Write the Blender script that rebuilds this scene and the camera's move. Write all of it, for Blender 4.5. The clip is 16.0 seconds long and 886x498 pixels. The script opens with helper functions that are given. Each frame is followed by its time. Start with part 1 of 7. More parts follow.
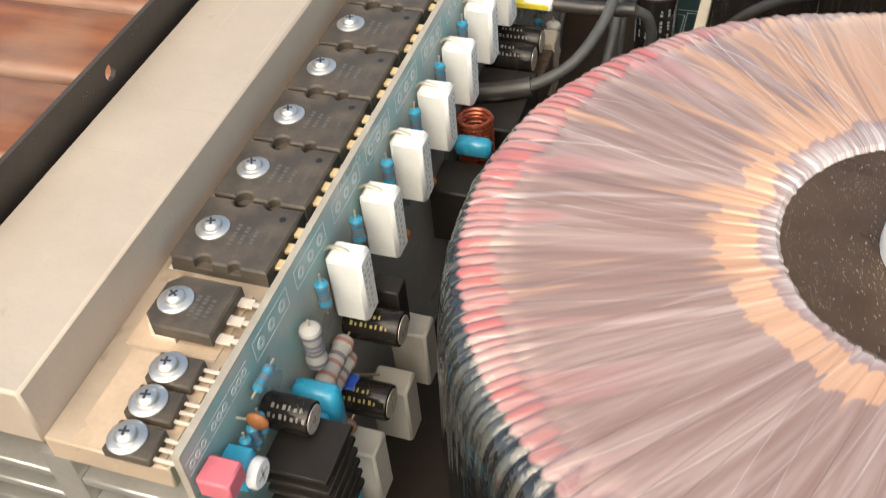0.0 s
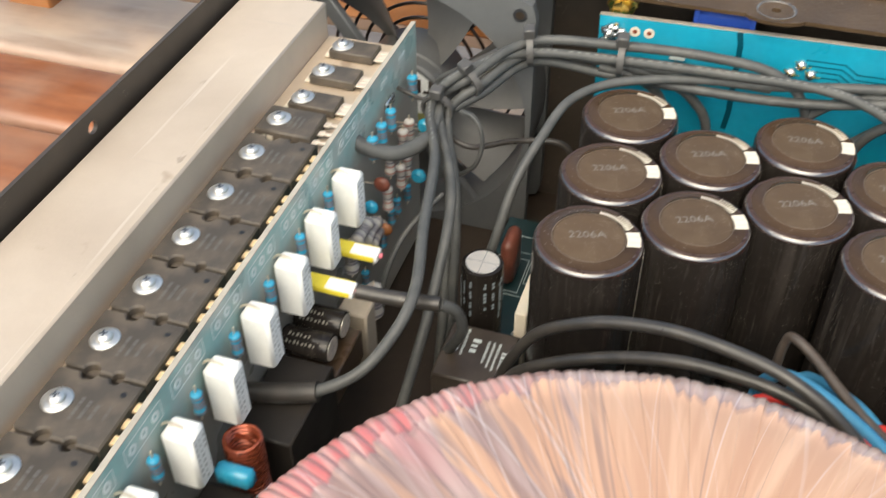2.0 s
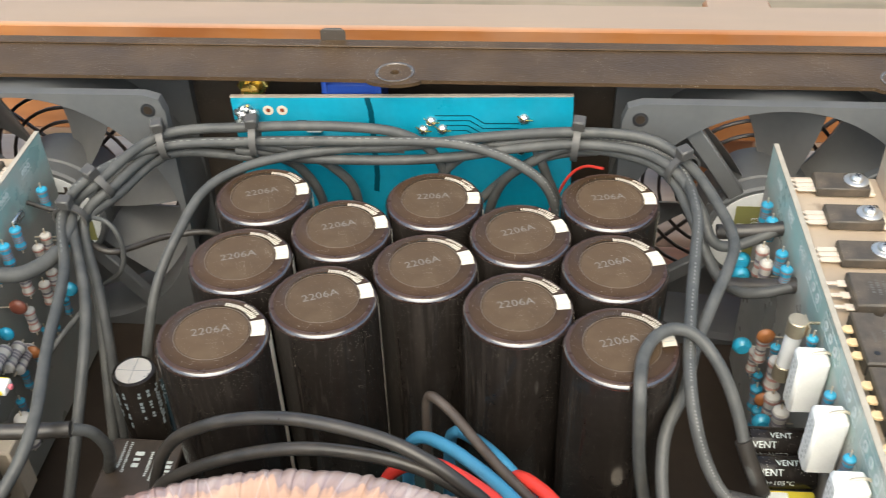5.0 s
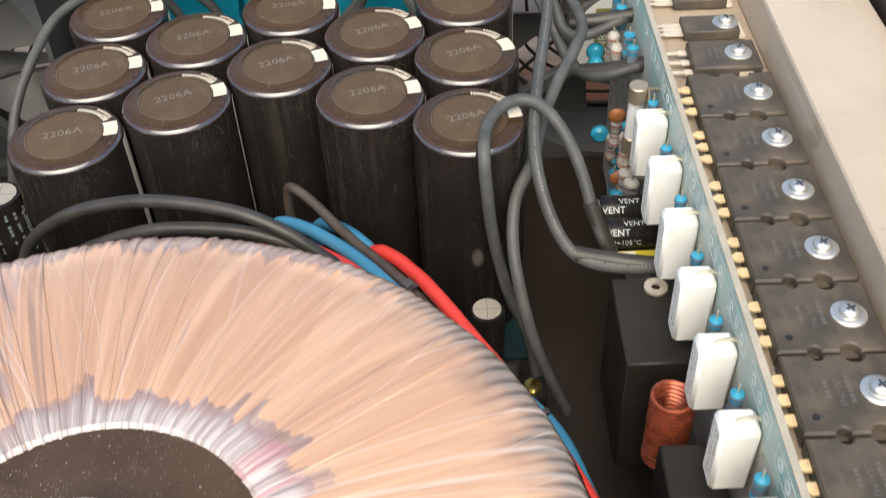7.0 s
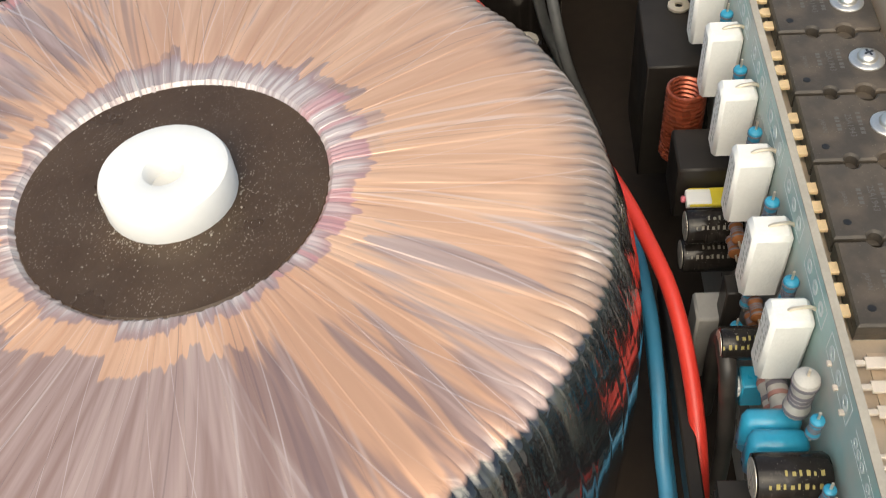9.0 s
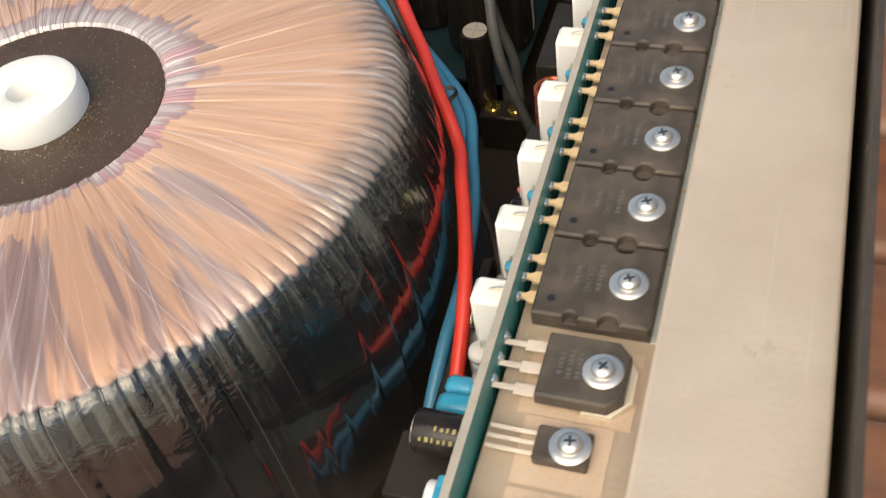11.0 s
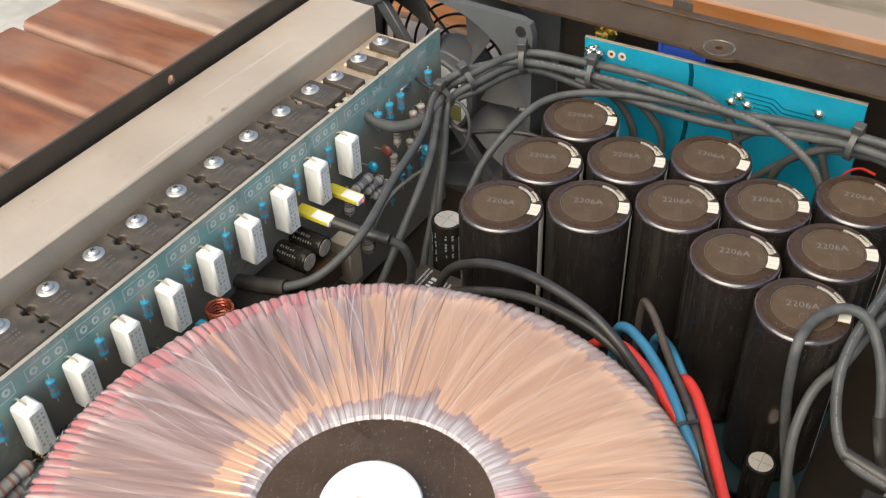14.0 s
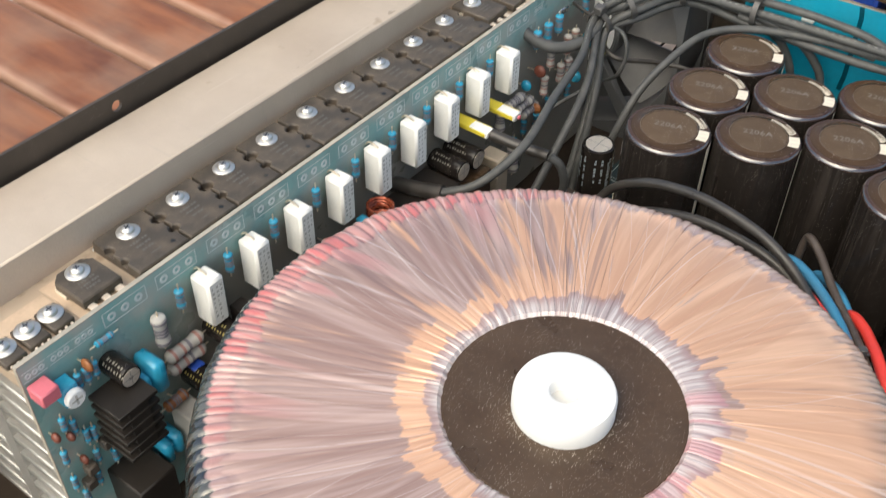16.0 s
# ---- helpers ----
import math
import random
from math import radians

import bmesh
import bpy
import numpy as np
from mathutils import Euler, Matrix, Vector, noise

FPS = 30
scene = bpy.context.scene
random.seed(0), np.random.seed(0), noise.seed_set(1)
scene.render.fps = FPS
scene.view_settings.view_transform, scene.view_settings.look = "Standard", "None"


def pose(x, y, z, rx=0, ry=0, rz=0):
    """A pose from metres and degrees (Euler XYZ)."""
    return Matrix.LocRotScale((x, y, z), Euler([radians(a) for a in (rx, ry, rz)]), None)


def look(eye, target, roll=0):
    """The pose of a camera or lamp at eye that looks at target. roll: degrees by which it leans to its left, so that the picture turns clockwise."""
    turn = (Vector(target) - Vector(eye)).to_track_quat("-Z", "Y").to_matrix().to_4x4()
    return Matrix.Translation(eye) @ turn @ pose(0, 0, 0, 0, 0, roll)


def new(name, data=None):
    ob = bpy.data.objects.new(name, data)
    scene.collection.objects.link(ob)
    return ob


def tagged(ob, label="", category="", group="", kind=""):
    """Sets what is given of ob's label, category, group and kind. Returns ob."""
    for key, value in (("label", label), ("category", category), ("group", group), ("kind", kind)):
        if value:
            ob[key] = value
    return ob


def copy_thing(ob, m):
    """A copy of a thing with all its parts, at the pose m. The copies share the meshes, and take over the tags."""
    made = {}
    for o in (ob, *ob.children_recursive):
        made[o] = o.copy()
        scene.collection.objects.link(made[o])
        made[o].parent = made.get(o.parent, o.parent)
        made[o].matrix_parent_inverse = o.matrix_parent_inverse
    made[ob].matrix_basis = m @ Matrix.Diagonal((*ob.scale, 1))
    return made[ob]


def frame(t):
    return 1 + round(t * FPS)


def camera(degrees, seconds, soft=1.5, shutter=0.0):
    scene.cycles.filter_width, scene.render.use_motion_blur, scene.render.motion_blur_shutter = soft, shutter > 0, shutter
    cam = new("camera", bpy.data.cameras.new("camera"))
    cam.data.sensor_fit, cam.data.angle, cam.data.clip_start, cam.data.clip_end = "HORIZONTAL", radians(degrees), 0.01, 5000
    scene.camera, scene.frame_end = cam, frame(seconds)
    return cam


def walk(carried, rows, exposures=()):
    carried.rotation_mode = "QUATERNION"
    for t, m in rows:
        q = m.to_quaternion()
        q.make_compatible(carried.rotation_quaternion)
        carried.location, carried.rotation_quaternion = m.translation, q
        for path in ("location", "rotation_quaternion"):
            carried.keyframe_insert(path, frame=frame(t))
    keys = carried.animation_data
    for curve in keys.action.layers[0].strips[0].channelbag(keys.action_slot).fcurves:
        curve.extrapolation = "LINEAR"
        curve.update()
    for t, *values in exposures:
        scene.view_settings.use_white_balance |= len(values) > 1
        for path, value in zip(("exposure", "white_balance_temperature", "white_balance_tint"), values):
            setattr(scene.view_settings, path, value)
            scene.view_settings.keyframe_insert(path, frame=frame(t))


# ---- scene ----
cam = camera(47.0, 16.0, soft=1.0, shutter=0.4)
PATH = [
    (0, (-0.04117, -0.16940, 0.28173), (-0.5679, 1.1499, -1.1261), -5.57),
    (0.5, (-0.03680, -0.15052, 0.29000), (-0.6244, 1.1492, -1.1119), -5.12),
    (1, (-0.03069, -0.12800, 0.30437), (-0.6185, 1.1931, -1.0773), -3.39),
    (1.5, (-0.02005, -0.10744, 0.31278), (-0.5635, 1.2650, -1.0367), -1.68),
    (2, (-0.01033, -0.08497, 0.31941), (-0.4831, 1.3349, -1.0074), -0.49),
    (2.5, (-0.00613, -0.07177, 0.32690), (-0.4035, 1.4003, -0.9673), 0.16),
    (3, (0.00563, -0.06599, 0.32815), (-0.3228, 1.4361, -0.9509), 0.11),
    (3.2, (0.00589, -0.06435, 0.32702), (-0.2986, 1.4459, -0.9483), 0.04),
    (5.3, (0.05826, -0.06186, 0.32037), (-0.0729, 1.4930, -0.9307), -2.14),
    (5.5, (0.06333, -0.06525, 0.31664), (-0.0508, 1.4844, -0.9426), -2.26),
    (6, (0.07119, -0.07221, 0.30960), (-0.0012, 1.4506, -0.9849), -2.47),
    (6.5, (0.07374, -0.08002, 0.29887), (0.0261, 1.4097, -1.0347), -2.67),
    (7, (0.07623, -0.09304, 0.29394), (0.0362, 1.3643, -1.0753), -2.94),
    (7.5, (0.07476, -0.10629, 0.28899), (0.0265, 1.3052, -1.1271), -3.42),
    (8, (0.07891, -0.12274, 0.28762), (0.0010, 1.2391, -1.1750), -4.32),
    (8.5, (0.08064, -0.13832, 0.28324), (-0.0340, 1.1617, -1.2323), -5.48),
    (8.7, (0.07976, -0.14346, 0.28720), (-0.0489, 1.1292, -1.2503), -5.98),
    (10.8, (0.17013, -0.16670, 0.28540), (-0.3475, 1.0282, -1.2326), -11.25),
    (11, (0.18726, -0.15634, 0.29213), (-0.3750, 1.0267, -1.2192), -11.38),
    (11.5, (0.19680, -0.15525, 0.29961), (-0.4857, 1.0060, -1.1788), -11.83),
    (12, (0.18409, -0.15767, 0.31482), (-0.5817, 0.9886, -1.1342), -11.02),
    (12.5, (0.17275, -0.14709, 0.33113), (-0.6311, 1.0232, -1.0775), -8.74),
    (13, (0.14873, -0.14727, 0.34814), (-0.6805, 1.0533, -1.0198), -6.45),
    (13.5, (0.11979, -0.13690, 0.35851), (-0.7161, 1.0977, -0.9746), -3.98),
    (14, (0.11551, -0.12641, 0.36827), (-0.7240, 1.1318, -0.9402), -2.34),
    (14.5, (0.11408, -0.12348, 0.37031), (-0.7331, 1.1473, -0.9210), -1.46),
    (15, (0.10551, -0.13562, 0.37147), (-0.7656, 1.1212, -0.9175), -0.96),
    (15.5, (0.09312, -0.15720, 0.36462), (-0.8023, 1.0660, -0.9400), -0.29),
    (16, (0.08419, -0.16608, 0.35366), (-0.7912, 1.0100, -1.0067), 0.96),
]
EXPOSURES = [(0, 0.67, 7200, 5), (3, 0.96, 6800, 2), (5.5, 0.98, 6750, 2), (7, 0.74, 6850, 4), (8.5, 0.37, 6950, 3), (11, 0.37, 7400, 6), (12.5, 0.44, 7300, 6), (14.5, 0.56, 6800, 4), (16, 0.58, 6800, 4)]
walk(cam, [(t, look(eye, target, roll)) for t, eye, target, roll in PATH], EXPOSURES)

# ---- daylight: bright open sky, soft sun from the front ----
SUN_ELEV, SUN_ROT = 54.0, 184.0
world = bpy.data.worlds.new("daylight")
scene.world = world
world.use_nodes = True
wn = world.node_tree
sky = wn.nodes.new("ShaderNodeTexSky")
sky.sky_type, sky.sun_disc = "NISHITA", False
sky.sun_elevation, sky.sun_rotation = radians(SUN_ELEV), radians(SUN_ROT)
sky.air_density, sky.dust_density = 1.0, 3.0
wn.links.new(sky.outputs[0], wn.nodes["Background"].inputs[0])
wn.nodes["Background"].inputs[1].default_value = 0.15
sun_data = bpy.data.lights.new("sun", "SUN")
sun_data.energy, sun_data.angle, sun_data.color = 1.9, radians(75), (1.0, 0.92, 0.82)
sun = new("sun", sun_data)
az = radians(SUN_ROT)
sun.matrix_world = look((math.sin(az) * math.cos(radians(SUN_ELEV)), math.cos(az) * math.cos(radians(SUN_ELEV)), math.sin(radians(SUN_ELEV))), (0, 0, 0))

# ---- materials ----
MM = 0.001


def nodes_of(m):
    return m.node_tree.nodes, m.node_tree.links


def material(name, color, rough=0.5, metal=0.0, vary=0.12, scale=60.0, dust=0.0, dust_color=(0.36, 0.3, 0.24), bump=0.0, bump_scale=400.0, coat=0.0, random=0.0, rough_vary=0.1, specks=0.0, spread=5.5, even=0.0, speck_color=(0.62, 0.56, 0.48)):
    """A surface with broad and fine variation, a layer of dust in patches and fine relief."""
    m = bpy.data.materials.new(name)
    m.use_nodes = True
    n, l = nodes_of(m)
    b = n["Principled BSDF"]
    co = n.new("ShaderNodeTexCoord").outputs["Object"]
    big = n.new("ShaderNodeTexNoise")
    big.inputs["Scale"].default_value, big.inputs["Detail"].default_value = scale, 6.0
    fine = n.new("ShaderNodeTexNoise")
    fine.inputs["Scale"].default_value, fine.inputs["Detail"].default_value = scale * 9, 4.0
    l.new(co, big.inputs["Vector"]), l.new(co, fine.inputs["Vector"])
    mix = n.new("ShaderNodeMath")
    mix.operation = "MULTIPLY_ADD"
    l.new(fine.outputs[0], mix.inputs[0])
    mix.inputs[1].default_value = 0.5
    l.new(big.outputs[0], mix.inputs[2])
    val = n.new("ShaderNodeMapRange")
    val.inputs["From Min"].default_value, val.inputs["From Max"].default_value = 0.45, 1.05
    val.inputs["To Min"].default_value, val.inputs["To Max"].default_value = 1 - vary, 1 + vary
    l.new(mix.outputs[0], val.inputs["Value"])
    hsv = n.new("ShaderNodeHueSaturation")
    hsv.inputs["Color"].default_value = (*color, 1)
    if random:
        info = n.new("ShaderNodeObjectInfo")
        r = n.new("ShaderNodeMapRange")
        r.inputs["To Min"].default_value, r.inputs["To Max"].default_value = 1 - random, 1 + random
        l.new(info.outputs["Random"], r.inputs["Value"])
        mul = n.new("ShaderNodeMath")
        mul.operation = "MULTIPLY"
        l.new(r.outputs[0], mul.inputs[0]), l.new(val.outputs[0], mul.inputs[1])
        l.new(mul.outputs[0], hsv.inputs["Value"])
    else:
        l.new(val.outputs[0], hsv.inputs["Value"])
    out = hsv.outputs[0]
    rough_out = None
    if dust:
        dn = n.new("ShaderNodeTexNoise")
        dn.inputs["Scale"].default_value, dn.inputs["Detail"].default_value = scale * 1.7, 8.0
        l.new(co, dn.inputs["Vector"])
        ramp = n.new("ShaderNodeMapRange")
        ramp.inputs["From Min"].default_value, ramp.inputs["From Max"].default_value = 0.42, 0.75
        ramp.inputs["To Min"].default_value, ramp.inputs["To Max"].default_value = dust * 0.35, dust
        l.new(dn.outputs[0], ramp.inputs["Value"])
        mc = n.new("ShaderNodeMix")
        mc.data_type = "RGBA"
        l.new(ramp.outputs[0], mc.inputs["Factor"])
        l.new(out, mc.inputs["A"])
        mc.inputs["B"].default_value = (*dust_color, 1)
        out = mc.outputs["Result"]
    if specks:
        v = n.new("ShaderNodeTexVoronoi")
        v.inputs["Scale"].default_value = 1500
        l.new(co, v.inputs["Vector"])
        sn = n.new("ShaderNodeTexNoise")
        sn.inputs["Scale"].default_value = scale * 2
        l.new(co, sn.inputs["Vector"])
        lim = n.new("ShaderNodeMath")
        lim.operation = "MULTIPLY_ADD"
        lim.inputs[1].default_value, lim.inputs[2].default_value = specks * spread, specks * spread * -0.4 + even
        l.new(sn.outputs[0], lim.inputs[0])
        less = n.new("ShaderNodeMath")
        less.operation = "LESS_THAN"
        l.new(v.outputs["Distance"], less.inputs[0]), l.new(lim.outputs[0], less.inputs[1])
        half = n.new("ShaderNodeMath")
        half.operation = "MULTIPLY"
        half.inputs[1].default_value = 0.6
        l.new(less.outputs[0], half.inputs[0])
        mc = n.new("ShaderNodeMix")
        mc.data_type = "RGBA"
        l.new(half.outputs[0], mc.inputs["Factor"]), l.new(out, mc.inputs["A"])
        mc.inputs["B"].default_value = (*speck_color, 1)
        out = mc.outputs["Result"]
    l.new(out, b.inputs["Base Color"])
    rr = n.new("ShaderNodeMapRange")
    rr.inputs["From Min"].default_value, rr.inputs["From Max"].default_value = 0.3, 0.7
    rr.inputs["To Min"].default_value, rr.inputs["To Max"].default_value = max(rough - rough_vary, 0.03), min(rough + rough_vary, 1)
    l.new(big.outputs[0], rr.inputs["Value"]), l.new(rr.outputs[0], b.inputs["Roughness"])
    b.inputs["Metallic"].default_value = metal
    b.inputs["Coat Weight"].default_value = coat
    if bump:
        bn = n.new("ShaderNodeTexNoise")
        bn.inputs["Scale"].default_value, bn.inputs["Detail"].default_value = bump_scale, 5.0
        l.new(co, bn.inputs["Vector"])
        bp = n.new("ShaderNodeBump")
        bp.inputs["Strength"].default_value, bp.inputs["Distance"].default_value = bump, 0.0006
        l.new(bn.outputs[0], bp.inputs["Height"]), l.new(bp.outputs[0], b.inputs["Normal"])
    return m


ALU = material("bare_aluminium", (0.56, 0.47, 0.38), 0.5, 0.16, 0.10, 18, dust=0.5, dust_color=(0.43, 0.335, 0.255), bump=0.15, bump_scale=900)
ALU_LEDGE = material("grimy_aluminium", (0.58, 0.46, 0.34), 0.5, 0.25, 0.12, 25, dust=0.45, dust_color=(0.36, 0.275, 0.2), bump=0.15, bump_scale=900)
ALU_CUT = material("sawn_aluminium", (0.55, 0.53, 0.49), 0.4, 0.6, 0.12, 60, bump=0.2, bump_scale=700)


def scuffed(m, stain, seed):
    """Brown stains in small spots and fine scratches along the bar."""
    n, l = nodes_of(m)
    base = n["Principled BSDF"].inputs["Base Color"]
    out = base.links[0].from_socket
    co = n.new("ShaderNodeTexCoord").outputs["Object"]
    for scale, lo, hi, amount, color in (((55, 40, 55), 0.67, 0.72, 0.6, stain), ((9, 7, 9), 0.5, 0.72, 0.3, stain), ((160, 120, 160), 0.72, 0.76, 0.5, (0.2, 0.15, 0.11)), ((330, 9, 330), 0.66, 0.74, 0.3, (0.76, 0.70, 0.62)), ((14, 420, 60), 0.68, 0.74, 0.4, (0.42, 0.36, 0.30))):
        mp = n.new("ShaderNodeMapping")
        mp.inputs["Scale"].default_value, mp.inputs["Location"].default_value = scale, (seed, seed, 0)
        l.new(co, mp.inputs["Vector"])
        t = n.new("ShaderNodeTexNoise")
        t.inputs["Scale"].default_value, t.inputs["Detail"].default_value = 1.0, 4.0
        l.new(mp.outputs[0], t.inputs["Vector"])
        r = n.new("ShaderNodeMapRange")
        r.inputs["From Min"].default_value, r.inputs["From Max"].default_value, r.inputs["To Max"].default_value = lo, hi, amount
        l.new(t.outputs[0], r.inputs["Value"])
        mc = n.new("ShaderNodeMix")
        mc.data_type = "RGBA"
        l.new(r.outputs[0], mc.inputs["Factor"]), l.new(out, mc.inputs["A"])
        mc.inputs["B"].default_value = (*color, 1)
        out = mc.outputs["Result"]
    l.new(out, base)


scuffed(ALU, (0.30, 0.22, 0.15), 3.0)
scuffed(ALU_LEDGE, (0.26, 0.18, 0.12), 5.0)
PAINT = material("black_chassis_paint", (0.034, 0.027, 0.021), 0.48, 0.0, 0.2, 30, dust=0.14, dust_color=(0.30, 0.22, 0.16), bump=0.2, bump_scale=1500, specks=0.25, spread=2.0)
FLOOR_PAINT = material("black_floor_paint", (0.036, 0.026, 0.019), 0.4, 0.0, 0.3, 30, dust=0.15, dust_color=(0.10, 0.075, 0.055))
FLANGE = material("dusty_black_paint", (0.046, 0.028, 0.015), 0.42, 0.0, 0.35, 30, dust=0.6, dust_color=(0.125, 0.078, 0.042), bump=0.3, bump_scale=900, specks=0.18, spread=2.0, even=0.07)
FLANGE.node_tree.nodes["Principled BSDF"].inputs["Specular IOR Level"].default_value = 0.25
DIMPLE = material("worn_glossy_paint", (0.075, 0.058, 0.042), 0.2, 0.0, 0.3, 200, dust=0.2, coat=0.8)
EPOXY = material("black_epoxy", (0.038, 0.036, 0.033), 0.42, 0.0, 0.25, 90, dust=0.58, dust_color=(0.18, 0.137, 0.10), bump=0.1, bump_scale=1500, random=0.12, specks=0.15, spread=2.0, even=0.05, speck_color=(0.3, 0.26, 0.2))
STEEL = material("zinc_steel", (0.72, 0.70, 0.66), 0.36, 0.88, 0.14, 200, dust=0.12, dust_color=(0.5, 0.43, 0.35))
SOCKET = material("screw_socket_shade", (0.12, 0.12, 0.125), 0.45, 0.9, 0.1, 300)
TIN = material("tinned_lead", (0.78, 0.68, 0.54), 0.42, 0.7, 0.12, 300)
SOLDER = material("solder", (0.72, 0.72, 0.70), 0.25, 0.95, 0.15, 500, bump=0.4, bump_scale=900)
PCB = material("teal_circuit_board", (0.08, 0.35, 0.34), 0.36, 0.0, 0.25, 40, dust=1.0, dust_color=(0.41, 0.39, 0.34), rough_vary=0.15)
PCB.node_tree.nodes["Principled BSDF"].inputs["Sheen Weight"].default_value = 0.2


def brown_below_pads(m, color):
    """The laminate is brown below the pads of the power transistors, but not at the front end."""
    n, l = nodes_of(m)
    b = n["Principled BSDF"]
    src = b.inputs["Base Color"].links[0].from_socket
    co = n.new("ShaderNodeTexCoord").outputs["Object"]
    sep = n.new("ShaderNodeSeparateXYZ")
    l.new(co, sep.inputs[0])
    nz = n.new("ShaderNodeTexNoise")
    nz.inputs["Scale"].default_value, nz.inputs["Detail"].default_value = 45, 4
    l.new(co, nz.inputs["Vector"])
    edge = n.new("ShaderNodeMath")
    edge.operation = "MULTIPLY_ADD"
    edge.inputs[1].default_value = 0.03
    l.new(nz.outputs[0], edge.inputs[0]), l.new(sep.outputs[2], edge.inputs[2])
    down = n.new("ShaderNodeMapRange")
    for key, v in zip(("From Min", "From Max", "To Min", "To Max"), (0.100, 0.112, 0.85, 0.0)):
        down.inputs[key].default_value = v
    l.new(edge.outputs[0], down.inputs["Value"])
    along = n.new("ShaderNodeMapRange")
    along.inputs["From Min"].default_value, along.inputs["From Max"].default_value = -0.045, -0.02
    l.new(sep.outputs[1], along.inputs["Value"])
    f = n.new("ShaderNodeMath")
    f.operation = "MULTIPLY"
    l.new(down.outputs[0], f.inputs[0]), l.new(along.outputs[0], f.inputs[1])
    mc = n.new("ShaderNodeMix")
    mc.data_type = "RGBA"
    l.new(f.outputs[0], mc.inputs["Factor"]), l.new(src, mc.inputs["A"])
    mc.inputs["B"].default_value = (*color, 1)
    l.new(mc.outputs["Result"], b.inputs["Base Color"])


def dust_runs(m, color, amount):
    """Thin upright runs of dust down a sleeve."""
    n, l = nodes_of(m)
    b = n["Principled BSDF"]
    src = b.inputs["Base Color"].links[0].from_socket
    info = n.new("ShaderNodeObjectInfo")
    off = n.new("ShaderNodeVectorMath")
    off.operation = "MULTIPLY_ADD"
    l.new(info.outputs["Random"], off.inputs[0])
    off.inputs[1].default_value = (3, 5, 7)
    l.new(n.new("ShaderNodeTexCoord").outputs["Object"], off.inputs[2])
    fac = None
    for scale, lo, hi in (((300, 300, 14), 0.52, 0.76), ((900, 900, 60), 0.60, 0.72), ((60, 60, 14), 0.40, 0.66)):
        mp = n.new("ShaderNodeMapping")
        mp.inputs["Scale"].default_value = scale
        l.new(off.outputs[0], mp.inputs["Vector"])
        t = n.new("ShaderNodeTexNoise")
        t.inputs["Scale"].default_value, t.inputs["Detail"].default_value = 1.0, 3.0
        l.new(mp.outputs[0], t.inputs["Vector"])
        r = n.new("ShaderNodeMapRange")
        r.inputs["From Min"].default_value, r.inputs["From Max"].default_value = lo, hi
        l.new(t.outputs[0], r.inputs["Value"])
        if fac is None:
            fac = r.outputs[0]
        else:
            k = n.new("ShaderNodeMath")
            k.operation = "MAXIMUM" if scale[0] > 500 else "MULTIPLY"
            l.new(fac, k.inputs[0]), l.new(r.outputs[0], k.inputs[1])
            fac = k.outputs[0]
    k = n.new("ShaderNodeMath")
    k.operation, k.inputs[1].default_value = "MULTIPLY", amount
    l.new(fac, k.inputs[0])
    mc = n.new("ShaderNodeMix")
    mc.data_type = "RGBA"
    l.new(k.outputs[0], mc.inputs["Factor"]), l.new(src, mc.inputs["A"])
    mc.inputs["B"].default_value = (*color, 1)
    l.new(mc.outputs["Result"], b.inputs["Base Color"])


brown_below_pads(PCB, (0.185, 0.15, 0.12))
PCB_BACK = material("green_board_underside", (0.02, 0.23, 0.22), 0.4, 0.0, 0.2, 60, dust=0.12)
PCB_EDGE = material("fibreglass_edge", (0.37, 0.33, 0.27), 0.7, 0.0, 0.15, 150)
BOARD_BLUE = material("blue_circuit_board", (0.0, 0.285, 0.42), 0.35, 0.0, 0.15, 40, dust=0.1, dust_color=(0.2, 0.35, 0.4))
TRACE = material("dark_blue_trace", (0.0, 0.06, 0.09), 0.4, 0.0, 0.1, 80)
SILK = material("white_silkscreen", (0.55, 0.6, 0.58), 0.7, 0.0, 0.15, 300)
CEMENT = material("white_cement", (0.85, 0.835, 0.785), 0.7, 0.0, 0.06, 120, dust=0.08, dust_color=(0.5, 0.44, 0.36), bump=0.25, bump_scale=1200)
INK = material("grey_ink", (0.54, 0.52, 0.47), 0.8)
RES_BLUE = material("blue_resistor_lacquer", (0.02, 0.30, 0.47), 0.35, 0.0, 0.15, 200, dust=0.1)
RES_GREY = material("grey_resistor_lacquer", (0.50, 0.475, 0.435), 0.5, 0.0, 0.12, 200, dust=0.15)
BAND = material("dark_band", (0.20, 0.18, 0.20), 0.4)
BAND_RED = material("red_band", (0.40, 0.20, 0.17), 0.4)
FILM_BLUE = material("blue_film_dip", (0.01, 0.33, 0.52), 0.3, 0.0, 0.15, 90, dust=0.12, coat=0.3)
ORANGE = material("orange_ceramic", (0.30, 0.11, 0.035), 0.5, 0.0, 0.12, 200)
PINK = material("pink_plastic", (0.64, 0.15, 0.19), 0.5, 0.0, 0.1, 120, dust=0.12)
RED_DIP = material("dark_red_dip", (0.17, 0.045, 0.027), 0.4, 0.0, 0.15, 120, dust=0.1)
SLEEVE = material("black_capacitor_sleeve", (0.015, 0.0122, 0.0105), 0.13, 0.0, 0.25, 50, dust=0.012, dust_color=(0.25, 0.21, 0.18), specks=0.15, spread=2.0, even=0.05, rough_vary=0.05)
